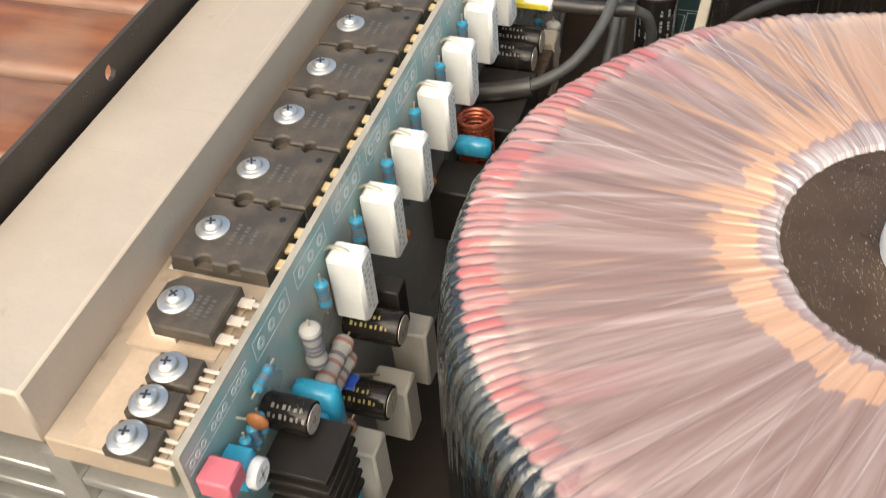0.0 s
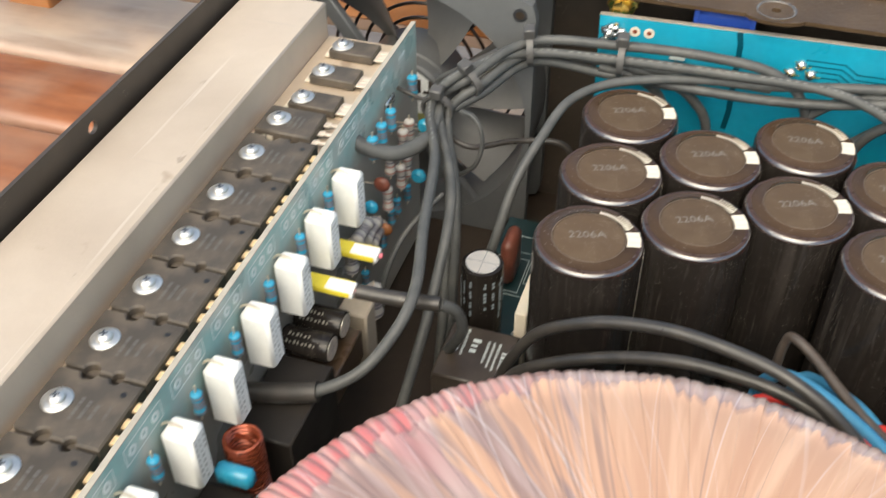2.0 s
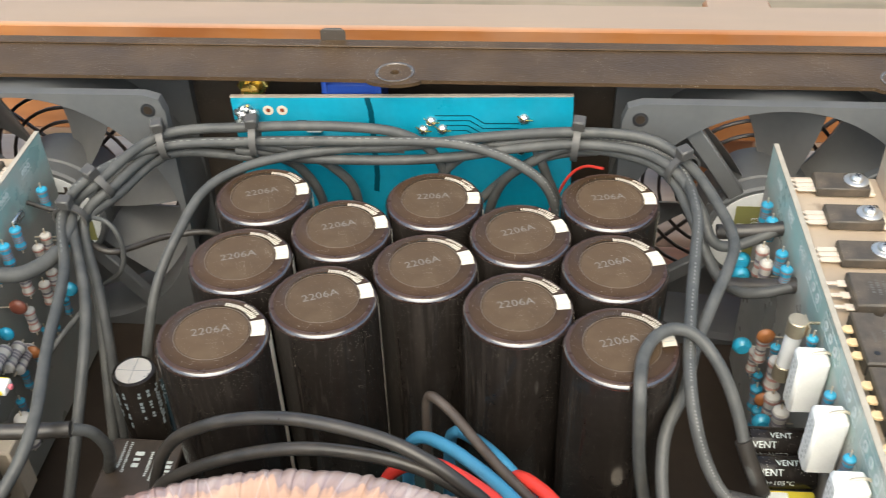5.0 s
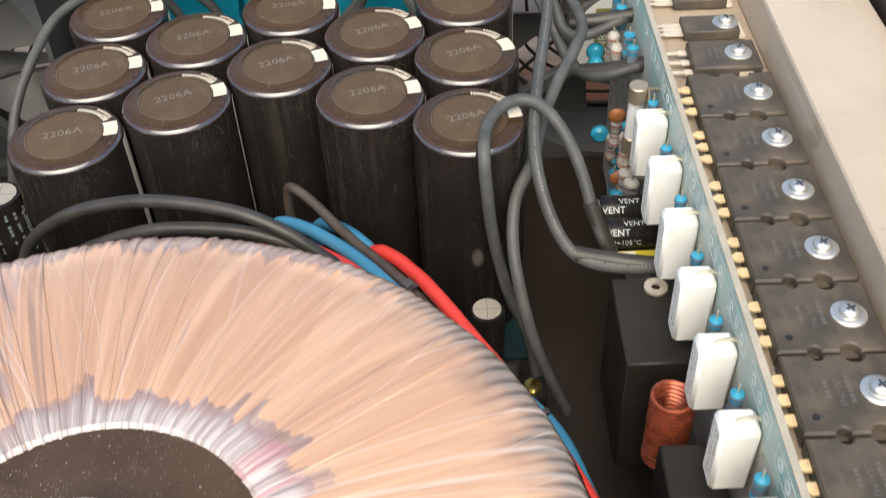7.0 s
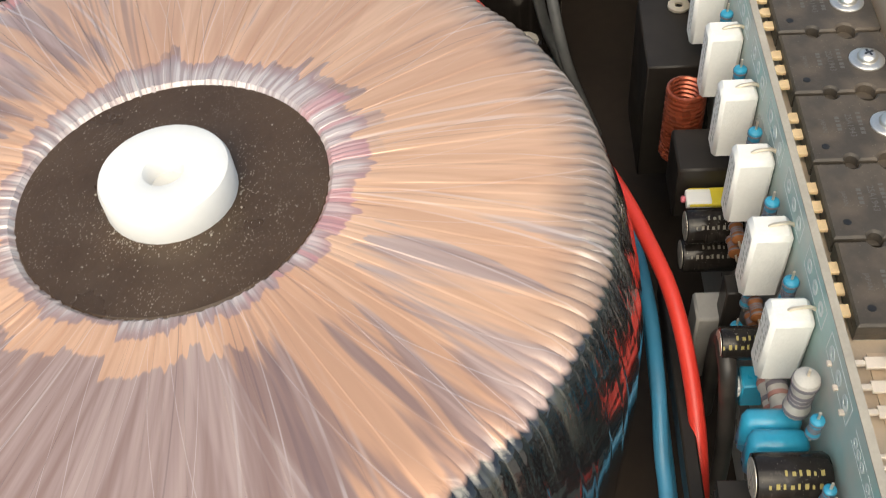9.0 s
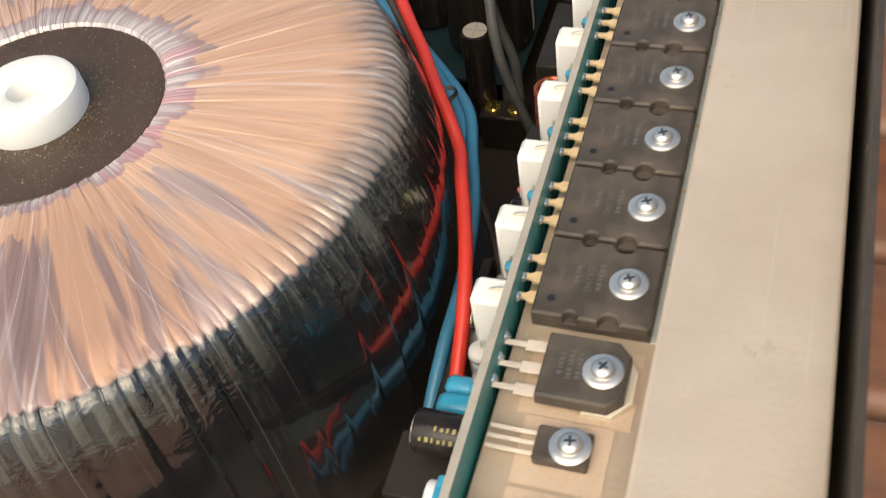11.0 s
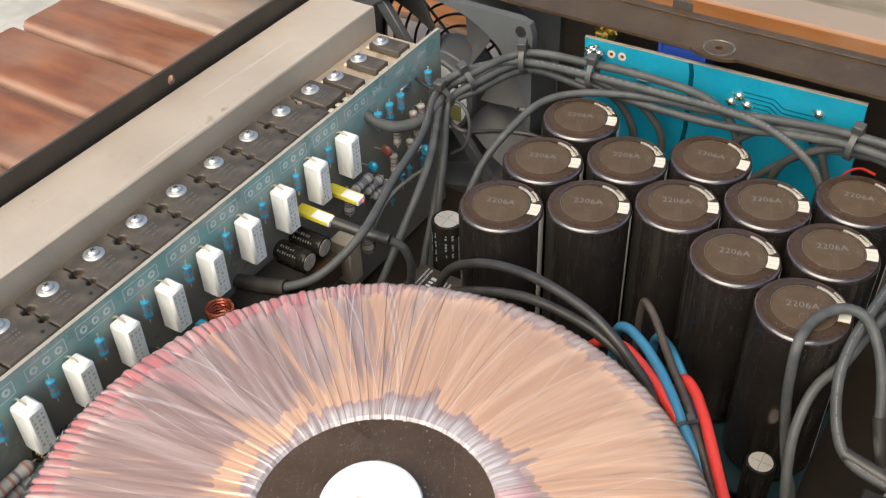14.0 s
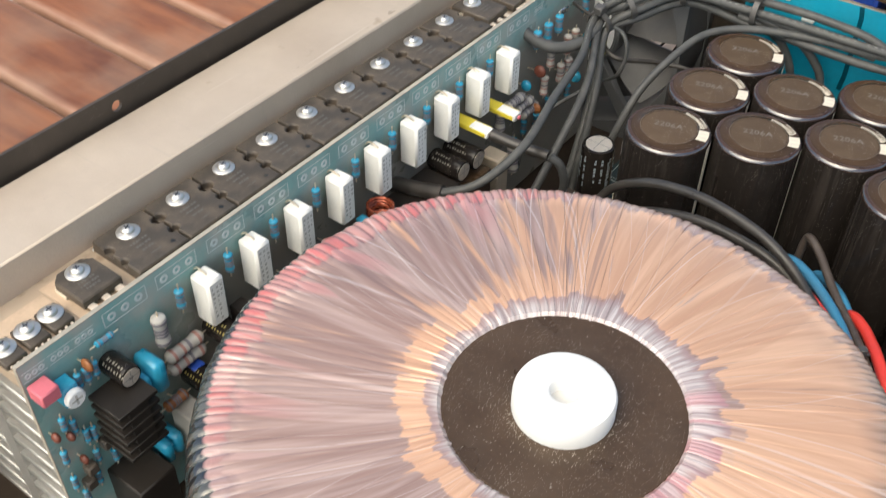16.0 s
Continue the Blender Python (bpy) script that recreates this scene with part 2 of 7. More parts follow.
CAP_TOP = material("brown_capacitor_top", (0.042, 0.023, 0.012), 0.2, 0.0, 0.3, 60, dust=0.3, dust_color=(0.12, 0.078, 0.045), specks=0.15, spread=2.0, even=0.06, random=0.15)
CAP_PLATE = material("dusty_capacitor_plate", (0.070, 0.042, 0.022), 0.42, 0.0, 0.22, 80, dust=0.6, dust_color=(0.145, 0.100, 0.060), specks=0.15, spread=2.0, even=0.08, random=0.1)
RIM = material("glossy_sleeve_edge", (0.024, 0.013, 0.009), 0.14, 0.0, 0.4, 120, dust=0.1, coat=1.0, dust_color=(0.10, 0.04, 0.03), rough_vary=0.2)
RIM.node_tree.nodes["Principled BSDF"].inputs["Coat IOR"].default_value = 2.1
RIM.node_tree.nodes["Principled BSDF"].inputs["Coat Roughness"].default_value = 0.05
LIP = material("brown_sleeve_lip", (0.040, 0.019, 0.012), 0.3, 0.0, 0.4, 120, dust=0.3, dust_color=(0.10, 0.06, 0.04))
RIDGE = material("dusty_ridge", (0.135, 0.10, 0.07), 0.6, 0.0, 0.2, 200)
CREAM = material("cream_print", (0.68, 0.60, 0.48), 0.5, 0.0, 0.06, 200)
MARK = material("faint_package_print", (0.105, 0.098, 0.088), 0.55)
STAMP = material("stamped_grey", (0.185, 0.165, 0.145), 0.5, 0.0, 0.1, 200)
SILVER_TOP = material("silver_can_top", (0.78, 0.70, 0.60), 0.35, 0.6, 0.08, 200)
SILVER_LINE = material("scored_line", (0.45, 0.40, 0.34), 0.4, 0.5)
LEAD = material("tan_transistor_lead", (0.80, 0.58, 0.33), 0.5, 0.12, 0.15, 300)
LEAD_PALE = material("pale_transistor_lead", (0.74, 0.63, 0.52), 0.5, 0.2, 0.12, 300)
CABLE = material("grey_black_cable", (0.054, 0.056, 0.057), 0.4, 0.0, 0.25, 80, dust=0.45, dust_color=(0.175, 0.168, 0.15), bump=0.15, bump_scale=1200)
CABLE_PRINT = material("cable_print", (0.20, 0.20, 0.19), 0.7)
RED = material("red_wire", (0.72, 0.05, 0.035), 0.38, 0.0, 0.08, 80)
BLUE = material("blue_wire", (0.03, 0.21, 0.36), 0.4, 0.0, 0.1, 80, dust=0.1)
BLACK_WIRE = material("black_wire", (0.022, 0.020, 0.019), 0.35, 0.0, 0.15, 80, dust=0.12)
BROWN = material("brown_wire", (0.045, 0.032, 0.026), 0.42, 0.0, 0.15, 80, dust=0.2)
YELLOW = material("yellow_sleeve", (0.72, 0.58, 0.05), 0.5)
CAN_PRINT = material("pale_can_print", (0.26, 0.31, 0.34), 0.6)
DULL_PRINT = material("dull_can_print", (0.22, 0.2, 0.16), 0.6)
GOLD_PRINT = material("gold_can_print", (0.34, 0.27, 0.08), 0.6)
WHITE = material("white_plastic", (0.84, 0.83, 0.80), 0.45, 0.0, 0.04, 60, dust=0.06)
TIE = material("black_nylon", (0.055, 0.055, 0.055), 0.4, 0.0, 0.1, 100, dust=0.15)
FAN = material("fan_plastic", (0.095, 0.099, 0.102), 0.5, 0.0, 0.12, 40, dust=0.3, dust_color=(0.19, 0.18, 0.17))
FAN_LABEL = material("fan_label", (0.78, 0.78, 0.76), 0.5)
OLIVE_LABEL = material("olive_label", (0.26, 0.25, 0.09), 0.5, 0.0, 0.1, 100)
WIRE_STEEL = material("dark_wire_guard", (0.10, 0.085, 0.075), 0.4, 0.8, 0.1, 100)
GOLD = material("gold_plate", (0.85, 0.6, 0.18), 0.25, 0.95, 0.1, 200)
ROYAL = material("blue_plastic", (0.03, 0.09, 0.45), 0.4, 0.0, 0.1, 100)
COPPER = material("enamelled_copper", (0.38, 0.085, 0.04), 0.28, 0.55, 0.12, 300, coat=0.3)
POTTING = material("black_potting", (0.056, 0.031, 0.015), 0.33, 0.0, 0.25, 60, dust=0.05, bump=0.25, bump_scale=500, specks=0.3, spread=1.6, even=0.10, speck_color=(0.36, 0.31, 0.25))
RELAY_BROWN = material("dusty_brown_relay", (0.030, 0.022, 0.017), 0.45, 0.0, 0.2, 60, dust=0.5, dust_color=(0.10, 0.078, 0.06))
RELAY = material("relay_plastic", (0.017, 0.0145, 0.0125), 0.42, 0.0, 0.2, 60, dust=0.1, dust_color=(0.16, 0.125, 0.1))
dust_runs(SLEEVE, (0.12, 0.10, 0.085), 0.32)
for matt in (SLEEVE, CAP_TOP, CAP_PLATE, RELAY, FLOOR_PAINT, CABLE, EPOXY):
    matt.node_tree.nodes["Principled BSDF"].inputs["Specular IOR Level"].default_value = 0.28

# ---- geometry helpers (millimetres) ----


class Shape:
    """Gathers vertices and faces of one mesh."""

    def __init__(self):
        self.v, self.f = [], []

    def add(self, verts, faces, m=None):
        k = len(self.v)
        self.v += [tuple(m @ Vector(p)) for p in verts] if m else [tuple(p) for p in verts]
        self.f += [[i + k for i in face] for face in faces]
        return self

    def box(self, a, b, c=0.0, m=None):
        """A box from corner a to corner b, with its edges cut by c."""
        lo, hi = [min(p) for p in zip(a, b)], [max(p) for p in zip(a, b)]
        if c <= 0:
            v = [(x, y, z) for x in (lo[0], hi[0]) for y in (lo[1], hi[1]) for z in (lo[2], hi[2])]
            return self.add(v, [(0, 1, 3, 2), (4, 6, 7, 5), (0, 4, 5, 1), (2, 3, 7, 6), (0, 2, 6, 4), (1, 5, 7, 3)], m)
        v, idx = [], {}
        for i in (0, 1):
            for j in (0, 1):
                for k in (0, 1):
                    p = (hi[0] if i else lo[0], hi[1] if j else lo[1], hi[2] if k else lo[2])
                    s = (-1 if i else 1, -1 if j else 1, -1 if k else 1)
                    for ax in range(3):
                        q = [p[d] + (0 if d == ax else s[d] * c) for d in range(3)]
                        idx[i, j, k, ax] = len(v)
                        v.append(q)
        f = []
        for ax in range(3):
            o = [d for d in range(3) if d != ax]
            for side in (0, 1):
                loop = []
                for a1, a2 in ((0, 0), (1, 0), (1, 1), (0, 1)):
                    key = [0, 0, 0]
                    key[ax], key[o[0]], key[o[1]] = side, a1, a2
                    loop.append(idx[(*key, ax)])
                f.append(loop)
            for a1 in (0, 1):
                for a2 in (0, 1):
                    k0, k1 = [0, 0, 0], [0, 0, 0]
                    k0[ax], k1[ax] = 0, 1
                    k0[o[0]] = k1[o[0]] = a1
                    k0[o[1]] = k1[o[1]] = a2
                    f.append([idx[(*k0, o[0])], idx[(*k1, o[0])], idx[(*k1, o[1])], idx[(*k0, o[1])]])
        for i in (0, 1):
            for j in (0, 1):
                for k in (0, 1):
                    f.append([idx[i, j, k, d] for d in range(3)])
        return self.add(v, f, m)

    def lathe(self, profile, seg=24, m=None, closed=False):
        """Turns (radius, height) points round z."""
        v, f, n = [], [], len(profile)
        for s in range(seg):
            a = 2 * math.pi * s / seg
            v += [(r * math.cos(a), r * math.sin(a), z) for r, z in profile]
        last = n if closed else n - 1
        for s in range(seg):
            t = (s + 1) % seg
            for i in range(last):
                j = (i + 1) % n
                f.append((s * n + i, t * n + i, t * n + j, s * n + j))
        if not closed:
            f.append([s * n for s in range(seg)][::-1])
            f.append([s * n + n - 1 for s in range(seg)])
        return self.add(v, f, m)

    def rod(self, a, b, r, seg=12, c=0.0):
        """A round bar from a to b, with its ends rounded off by c."""
        a, b = Vector(a), Vector(b)
        h = (b - a).length
        m = Matrix.Translation(a) @ (b - a).to_track_quat("Z", "Y").to_matrix().to_4x4()
        p = [(r - c, 0), (r, c), (r, h - c), (r - c, h)] if c else [(r, 0), (r, h)]
        return self.lathe(p, seg, m)

    def prism(self, poly, z0, z1, c=0.0, m=None):
        """An upright block over a flat outline, with its top edge cut by c."""
        n = len(poly)
        v = [(x, y, z0) for x, y in poly]
        rings = 2
        if c:
            v += [(x, y, z1 - c) for x, y in poly] + [(x, y, z1) for x, y in shrink(poly, c)]
            rings = 3
        else:
            v += [(x, y, z1) for x, y in poly]
        f = [list(range(n))[::-1], [i + (rings - 1) * n for i in range(n)]]
        for k in range(rings - 1):
            f += [(k * n + i, k * n + (i + 1) % n, (k + 1) * n + (i + 1) % n, (k + 1) * n + i) for i in range(n)]
        return self.add(v, f, m)

    def tube(self, points, r, seg=10, steps=8, close=False):
        """A round cable along a smooth line through the points."""
        path = smooth_line(points, steps)
        n, rings = len(path), []
        tan = [(path[min(i + 1, n - 1)] - path[max(i - 1, 0)]).normalized() for i in range(n)]
        up = Vector((0, 0, 1)) if abs(tan[0].z) < 0.9 else Vector((1, 0, 0))
        side = tan[0].cross(up).normalized()
        v, f = [], []
        for i in range(n):
            side = (side - tan[i] * side.dot(tan[i])).normalized()
            other = tan[i].cross(side)
            v += [tuple(path[i] + side * (r * math.cos(a)) + other * (r * math.sin(a))) for a in (2 * math.pi * s / seg for s in range(seg))]
        for i in range(n - 1):
            f += [(i * seg + s, i * seg + (s + 1) % seg, (i + 1) * seg + (s + 1) % seg, (i + 1) * seg + s) for s in range(seg)]
        f += [list(range(seg))[::-1], [(n - 1) * seg + s for s in range(seg)]]
        return self.add(v, f)

    def plate(self, w, h, holes, thick, m=None, seg=24, c=None):
        """A sheet w by h in x and y with round holes (u, v, r) through it, none beside another in u; thick along z."""
        vs, fs = [], []

        def quad(x0, y0, x1, y1):
            if x1 - x0 > 1e-6 and y1 - y0 > 1e-6:
                k = len(vs)
                vs.extend([(x0, y0), (x1, y0), (x1, y1), (x0, y1)])
                fs.append((k, k + 1, k + 2, k + 3))
        x, walls = 0.0, []
        for u, v, r in sorted(holes):
            q = min(r * 1.25 + 0.3, v - 0.01, h - v - 0.01)
            q = max(q, r * 1.001)
            quad(x, 0, u - q, h)
            quad(u - q, 0, u + q, v - q), quad(u - q, v + q, u + q, h)
            k = len(vs)
            for s in range(seg):
                a = 2 * math.pi * s / seg
                cx, cy = math.cos(a), math.sin(a)
                e = q / max(abs(cx), abs(cy))
                vs.append((u + r * cx, v + r * cy))
                vs.append((u + e * cx, v + e * cy))
            for s in range(seg):
                t = (s + 1) % seg
                fs.append((k + 2 * s, k + 2 * s + 1, k + 2 * t + 1, k + 2 * t))
                walls.append((k + 2 * s, k + 2 * t))
            x = u + q
        quad(x, 0, w, h)
        n = len(vs)
        v3 = [(a, b, 0) for a, b in vs] + [(a, b, thick) for a, b in vs]
        f3 = [face[::-1] for face in fs] + [tuple(i + n for i in face) for face in fs]
        f3 += [(a, b, b + n, a + n) for a, b in walls]
        k = len(v3)
        v3 += [(0, 0, 0), (w, 0, 0), (w, h, 0), (0, h, 0), (0, 0, thick), (w, 0, thick), (w, h, thick), (0, h, thick)]
        f3 += [(k, k + 1, k + 5, k + 4), (k + 1, k + 2, k + 6, k + 5), (k + 2, k + 3, k + 7, k + 6), (k + 3, k, k + 4, k + 7)]
        return self.add(v3, f3, m)


def shrink(poly, c):
    n, out = len(poly), []
    area = sum(poly[i][0] * poly[(i + 1) % n][1] - poly[(i + 1) % n][0] * poly[i][1] for i in range(n))
    sign = 1 if area > 0 else -1
    for i in range(n):
        p, q, r = Vector(poly[i - 1]), Vector(poly[i]), Vector(poly[(i + 1) % n])
        a, b = (q - p).normalized(), (r - q).normalized()
        na, nb = Vector((-a.y, a.x)) * sign, Vector((-b.y, b.x)) * sign
        d = (na + nb)
        d = d.normalized() if d.length > 1e-6 else na
        out.append(tuple(q + d * (c / max(d.dot(na), 0.5))))
    return out


def smooth_line(points, steps):
    p = [Vector(q) for q in points]
    p = [p[0] * 2 - p[1]] + p + [p[-1] * 2 - p[-2]]
    out = []
    for i in range(1, len(p) - 2):
        for s in range(steps):
            t = s / steps
            out.append(0.5 * (2 * p[i] + (p[i + 1] - p[i - 1]) * t + (2 * p[i - 1] - 5 * p[i] + 4 * p[i + 1] - p[i + 2]) * t ** 2 + (3 * p[i] - p[i - 1] - 3 * p[i + 1] + p[i + 2]) * t ** 3))
    out.append(p[-2])
    return out


def mesh_of(name, shape, mat, angle=40):
    me = bpy.data.meshes.new(name)
    me.from_pydata([(x * MM, y * MM, z * MM) for x, y, z in shape.v], [], shape.f)
    bm = bmesh.new()
    bm.from_mesh(me)
    bmesh.ops.recalc_face_normals(bm, faces=bm.faces)
    bm.to_mesh(me)
    bm.free()
    me.materials.append(mat)
    me.shade_smooth()
    me.set_sharp_from_angle(angle=radians(angle))
    return me


def thing(name, label, category, at=(0, 0, 0), turn=0, group="", kind=""):
    ob = tagged(new(name), label, category, group, kind)
    ob.matrix_world = pose(at[0] * MM, at[1] * MM, at[2] * MM, 0, 0, turn)
    return ob


def part(name, shape, mat, parent, label="", at=None, turn=0, angle=40):
    ob = new(name, shape if isinstance(shape, bpy.types.Mesh) else mesh_of(name, shape, mat, angle))
    ob.parent = parent
    if at is not None:
        ob.matrix_local = pose(at[0] * MM, at[1] * MM, at[2] * MM, 0, 0, turn)
    return tagged(ob, label)


def single(name, shape, mat, label, category, group="", kind="", angle=40):
    return tagged(new(name, mesh_of(name, shape, mat, angle)), label, category, group, kind)


def writing(name, text, size, mat, parent, m, align="CENTER", label=""):
    """Flat lettering; m places it in the parent, in millimetres."""
    cu = bpy.data.curves.new(name, "FONT")
    cu.body, cu.size, cu.align_x, cu.align_y = text, size, align, "CENTER"
    cu.resolution_u = 2
    tmp = bpy.data.objects.new("tmp", cu)
    scene.collection.objects.link(tmp)
    bpy.context.view_layer.update()
    me = bpy.data.meshes.new_from_object(tmp.evaluated_get(bpy.context.evaluated_depsgraph_get()))
    bpy.data.objects.remove(tmp)
    me.transform(m)
    me.transform(Matrix.Scale(MM, 4))
    me.materials.clear()
    me.materials.append(mat)
    ob = new(name, me)
    ob.parent = parent
    return tagged(ob, label)


def at_mm(x, y, z, rx=0, ry=0, rz=0):
    return Matrix.LocRotScale((x, y, z), Euler([radians(a) for a in (rx, ry, rz)]), None)


# ---- bench of wooden slats and the ground ----
def wood_material(name, dark, light, dusty, level_dust=0.0):
    m = bpy.data.materials.new(name)
    m.use_nodes = True
    n, l = nodes_of(m)
    b = n["Principled BSDF"]
    co = n.new("ShaderNodeTexCoord").outputs["Object"]
    info = n.new("ShaderNodeObjectInfo")
    off = n.new("ShaderNodeVectorMath")
    off.operation = "MULTIPLY_ADD"
    l.new(info.outputs["Random"], off.inputs[0])
    off.inputs[1].default_value = (7, 5, 3)
    l.new(co, off.inputs[2])
    mp = n.new("ShaderNodeMapping")
    mp.inputs["Scale"].default_value = (6, 34, 34)
    l.new(off.outputs[0], mp.inputs["Vector"])
    g = n.new("ShaderNodeTexNoise")
    g.inputs["Scale"].default_value, g.inputs["Detail"].default_value, g.inputs["Distortion"].default_value = 2.2, 7, 0.25
    l.new(mp.outputs[0], g.inputs["Vector"])
    ramp = n.new("ShaderNodeValToRGB")
    ramp.color_ramp.elements[0].position, ramp.color_ramp.elements[0].color = 0.3, (*dark, 1)
    ramp.color_ramp.elements[1].position, ramp.color_ramp.elements[1].color = 0.72, (*light, 1)
    l.new(g.outputs[0], ramp.inputs[0])
    d = n.new("ShaderNodeTexNoise")
    d.inputs["Scale"].default_value, d.inputs["Detail"].default_value = 24, 9
    d.inputs["Distortion"].default_value = 0.15
    l.new(off.outputs[0], d.inputs["Vector"])
    dr = n.new("ShaderNodeMapRange")
    dr.inputs["From Min"].default_value, dr.inputs["From Max"].default_value, dr.inputs["To Max"].default_value = 0.40, 0.68, dusty
    l.new(d.outputs[0], dr.inputs["Value"])
    mc = n.new("ShaderNodeMix")
    mc.data_type = "RGBA"
    l.new(dr.outputs[0], mc.inputs["Factor"]), l.new(ramp.outputs[0], mc.inputs["A"])
    mc.inputs["B"].default_value = (0.44, 0.33, 0.25, 1)
    # pale along the rounded edges: wear, and the sky's gleam put into the colour
    sp = n.new("ShaderNodeSeparateXYZ")
    l.new(co, sp.inputs[0])
    we = n.new("ShaderNodeMapRange")
    we.inputs["From Min"].default_value, we.inputs["From Max"].default_value, we.inputs["To Max"].default_value = -0.0002, -0.0025, min(dusty * 2.1, 0.9)
    l.new(sp.outputs[2], we.inputs["Value"])
    lo = n.new("ShaderNodeMapRange")
    lo.inputs["From Min"].default_value, lo.inputs["From Max"].default_value = -0.022, -0.014
    l.new(sp.outputs[2], lo.inputs["Value"])
    blot = n.new("ShaderNodeMapRange")
    blot.inputs["From Min"].default_value, blot.inputs["From Max"].default_value, blot.inputs["To Min"].default_value = 0.36, 0.55, 0.45
    l.new(g.outputs[0], blot.inputs["Value"])
    wf = n.new("ShaderNodeMath")
    wf.operation = "MULTIPLY"
    l.new(we.outputs[0], wf.inputs[0]), l.new(lo.outputs[0], wf.inputs[1])
    wg = n.new("ShaderNodeMath")
    wg.operation = "MULTIPLY"
    l.new(wf.outputs[0], wg.inputs[0]), l.new(blot.outputs[0], wg.inputs[1])
    wm = n.new("ShaderNodeMix")
    wm.data_type = "RGBA"
    l.new(wg.outputs[0], wm.inputs["Factor"]), l.new(mc.outputs["Result"], wm.inputs["A"])
    wm.inputs["B"].default_value = (0.50, 0.34, 0.26, 1)
    # dust settled on what lies level, in patches
    geo = n.new("ShaderNodeNewGeometry")
    up = n.new("ShaderNodeSeparateXYZ")
    l.new(geo.outputs["Normal"], up.inputs[0])
    lev = n.new("ShaderNodeMapRange")
    lev.inputs["From Min"].default_value, lev.inputs["From Max"].default_value, lev.inputs["To Max"].default_value = 0.6, 0.95, level_dust
    l.new(up.outputs[2], lev.inputs["Value"])
    lm = n.new("ShaderNodeMix")
    lm.data_type = "RGBA"
    l.new(lev.outputs[0], lm.inputs["Factor"]), l.new(wm.outputs["Result"], lm.inputs["A"])
    lm.inputs["B"].default_value = (0.31, 0.26, 0.205, 1)
    l.new(lm.outputs["Result"], b.inputs["Base Color"])
    rr = n.new("ShaderNodeMapRange")
    rr.inputs["To Min"].default_value, rr.inputs["To Max"].default_value = 0.3, 0.75
    l.new(d.outputs[0], rr.inputs["Value"]), l.new(rr.outputs[0], b.inputs["Roughness"])
    bp = n.new("ShaderNodeBump")
    bp.inputs["Strength"].default_value, bp.inputs["Distance"].default_value = 0.25, 0.0006
    l.new(g.outputs[0], bp.inputs["Height"]), l.new(bp.outputs[0], b.inputs["Normal"])
    return m


WOOD = wood_material("varnished_slat_wood", (0.150, 0.048, 0.020), (0.32, 0.115, 0.044), 0.26)
WOOD_ORANGE = wood_material("orange_slat_wood", (0.30, 0.105, 0.03), (0.47, 0.195, 0.062), 0.22, 0.8)
WOOD_GREY = wood_material("weathered_slat_wood", (0.24, 0.17, 0.13), (0.40, 0.33, 0.27), 0.9)
WOOD_OLIVE = wood_material("olive_board_wood", (0.17, 0.13, 0.075), (0.27, 0.215, 0.135), 0.35)
CONCRETE = material("worn_concrete", (0.46, 0.43, 0.38), 0.85, 0.0, 0.3, 5, dust=0.3, dust_color=(0.3, 0.28, 0.24), bump=0.6, bump_scale=60)
BENCH_Z = 10.8
ground = Shape().box((-80000, -80000, -470), (80000, 80000, -450))
single("ground", ground, CONCRETE, "worn grey concrete floor under the bench", "floor", kind="structure")
bench = thing("slatted_bench", "reddish brown varnished bench of wooden slats, dusty", "bench", (0, 0, BENCH_Z))
slat_profile = [(0, -6.5), (0.7, -3.2), (2.4, -1.2), (4.4, -0.3), (7, 0), (51, 0), (54.5, -0.7), (56.6, -2.5), (57.4, -6), (57.4, -24), (0, -24)]
sl = Shape()
n_ = len(slat_profile)
sl.v = [(x, y, z) for x in (-522, 700) for y, z in slat_profile]
sl.f = [list(range(n_)), list(range(n_, 2 * n_))[::-1]] + [(i, (i + 1) % n_, n_ + (i + 1) % n_, n_ + i) for i in range(n_)]
slat_mesh = mesh_of("slat", sl, WOOD, 50)
for k in range(-8, 2):
    part("slat", slat_mesh, WOOD, bench, at=(0, 216 + 62 * k, 0))


def wide_slat(y0, y1, mat, label):
    w = Shape()
    prof = [(y0, -6.5), (y0 + 0.7, -3.2), (y0 + 2.4, -1.2), (y0 + 4.4, -0.3), (y0 + 7, 0), (y1 - 6, 0), (y1 - 3, -0.7), (y1 - 0.8, -2.5), (y1, -6), (y1, -24), (y0, -24)]
    w.v = [(x, y, z) for x in (-522, 700) for y, z in prof]
    w.f = list(sl.f)
    part("slat", mesh_of("slat", w, mat, 50), mat, bench, label)


wide_slat(340, 424, WOOD_GREY, "weathered grey slat below the back rail")
wide_slat(446, 640, WOOD_OLIVE, "wide weathered olive board")
wide_slat(652, 690, WOOD_ORANGE, "orange-brown varnished slat")
part("back_rail", Shape().box((-520, 360, 42.2), (226, 386, 100.7), 1.6), WOOD_ORANGE, bench, "orange varnished back rail with a dusty top")
for x in (-440, 150):
    part("upright", Shape().box((x - 16, 386.2, -30), (x + 16, 412, 92), 1.5), WOOD_ORANGE, bench)
for x in (-440, 600):
    part("bearer", Shape().box((x - 20, -290, -64), (x + 20, 820, -24.2), 2), WOOD, bench)
    for y in (-270, 790):
        part("leg", Shape().box((x - 20, y - 20, -461), (x + 20, y + 20, -64.2), 2), WOOD, bench)

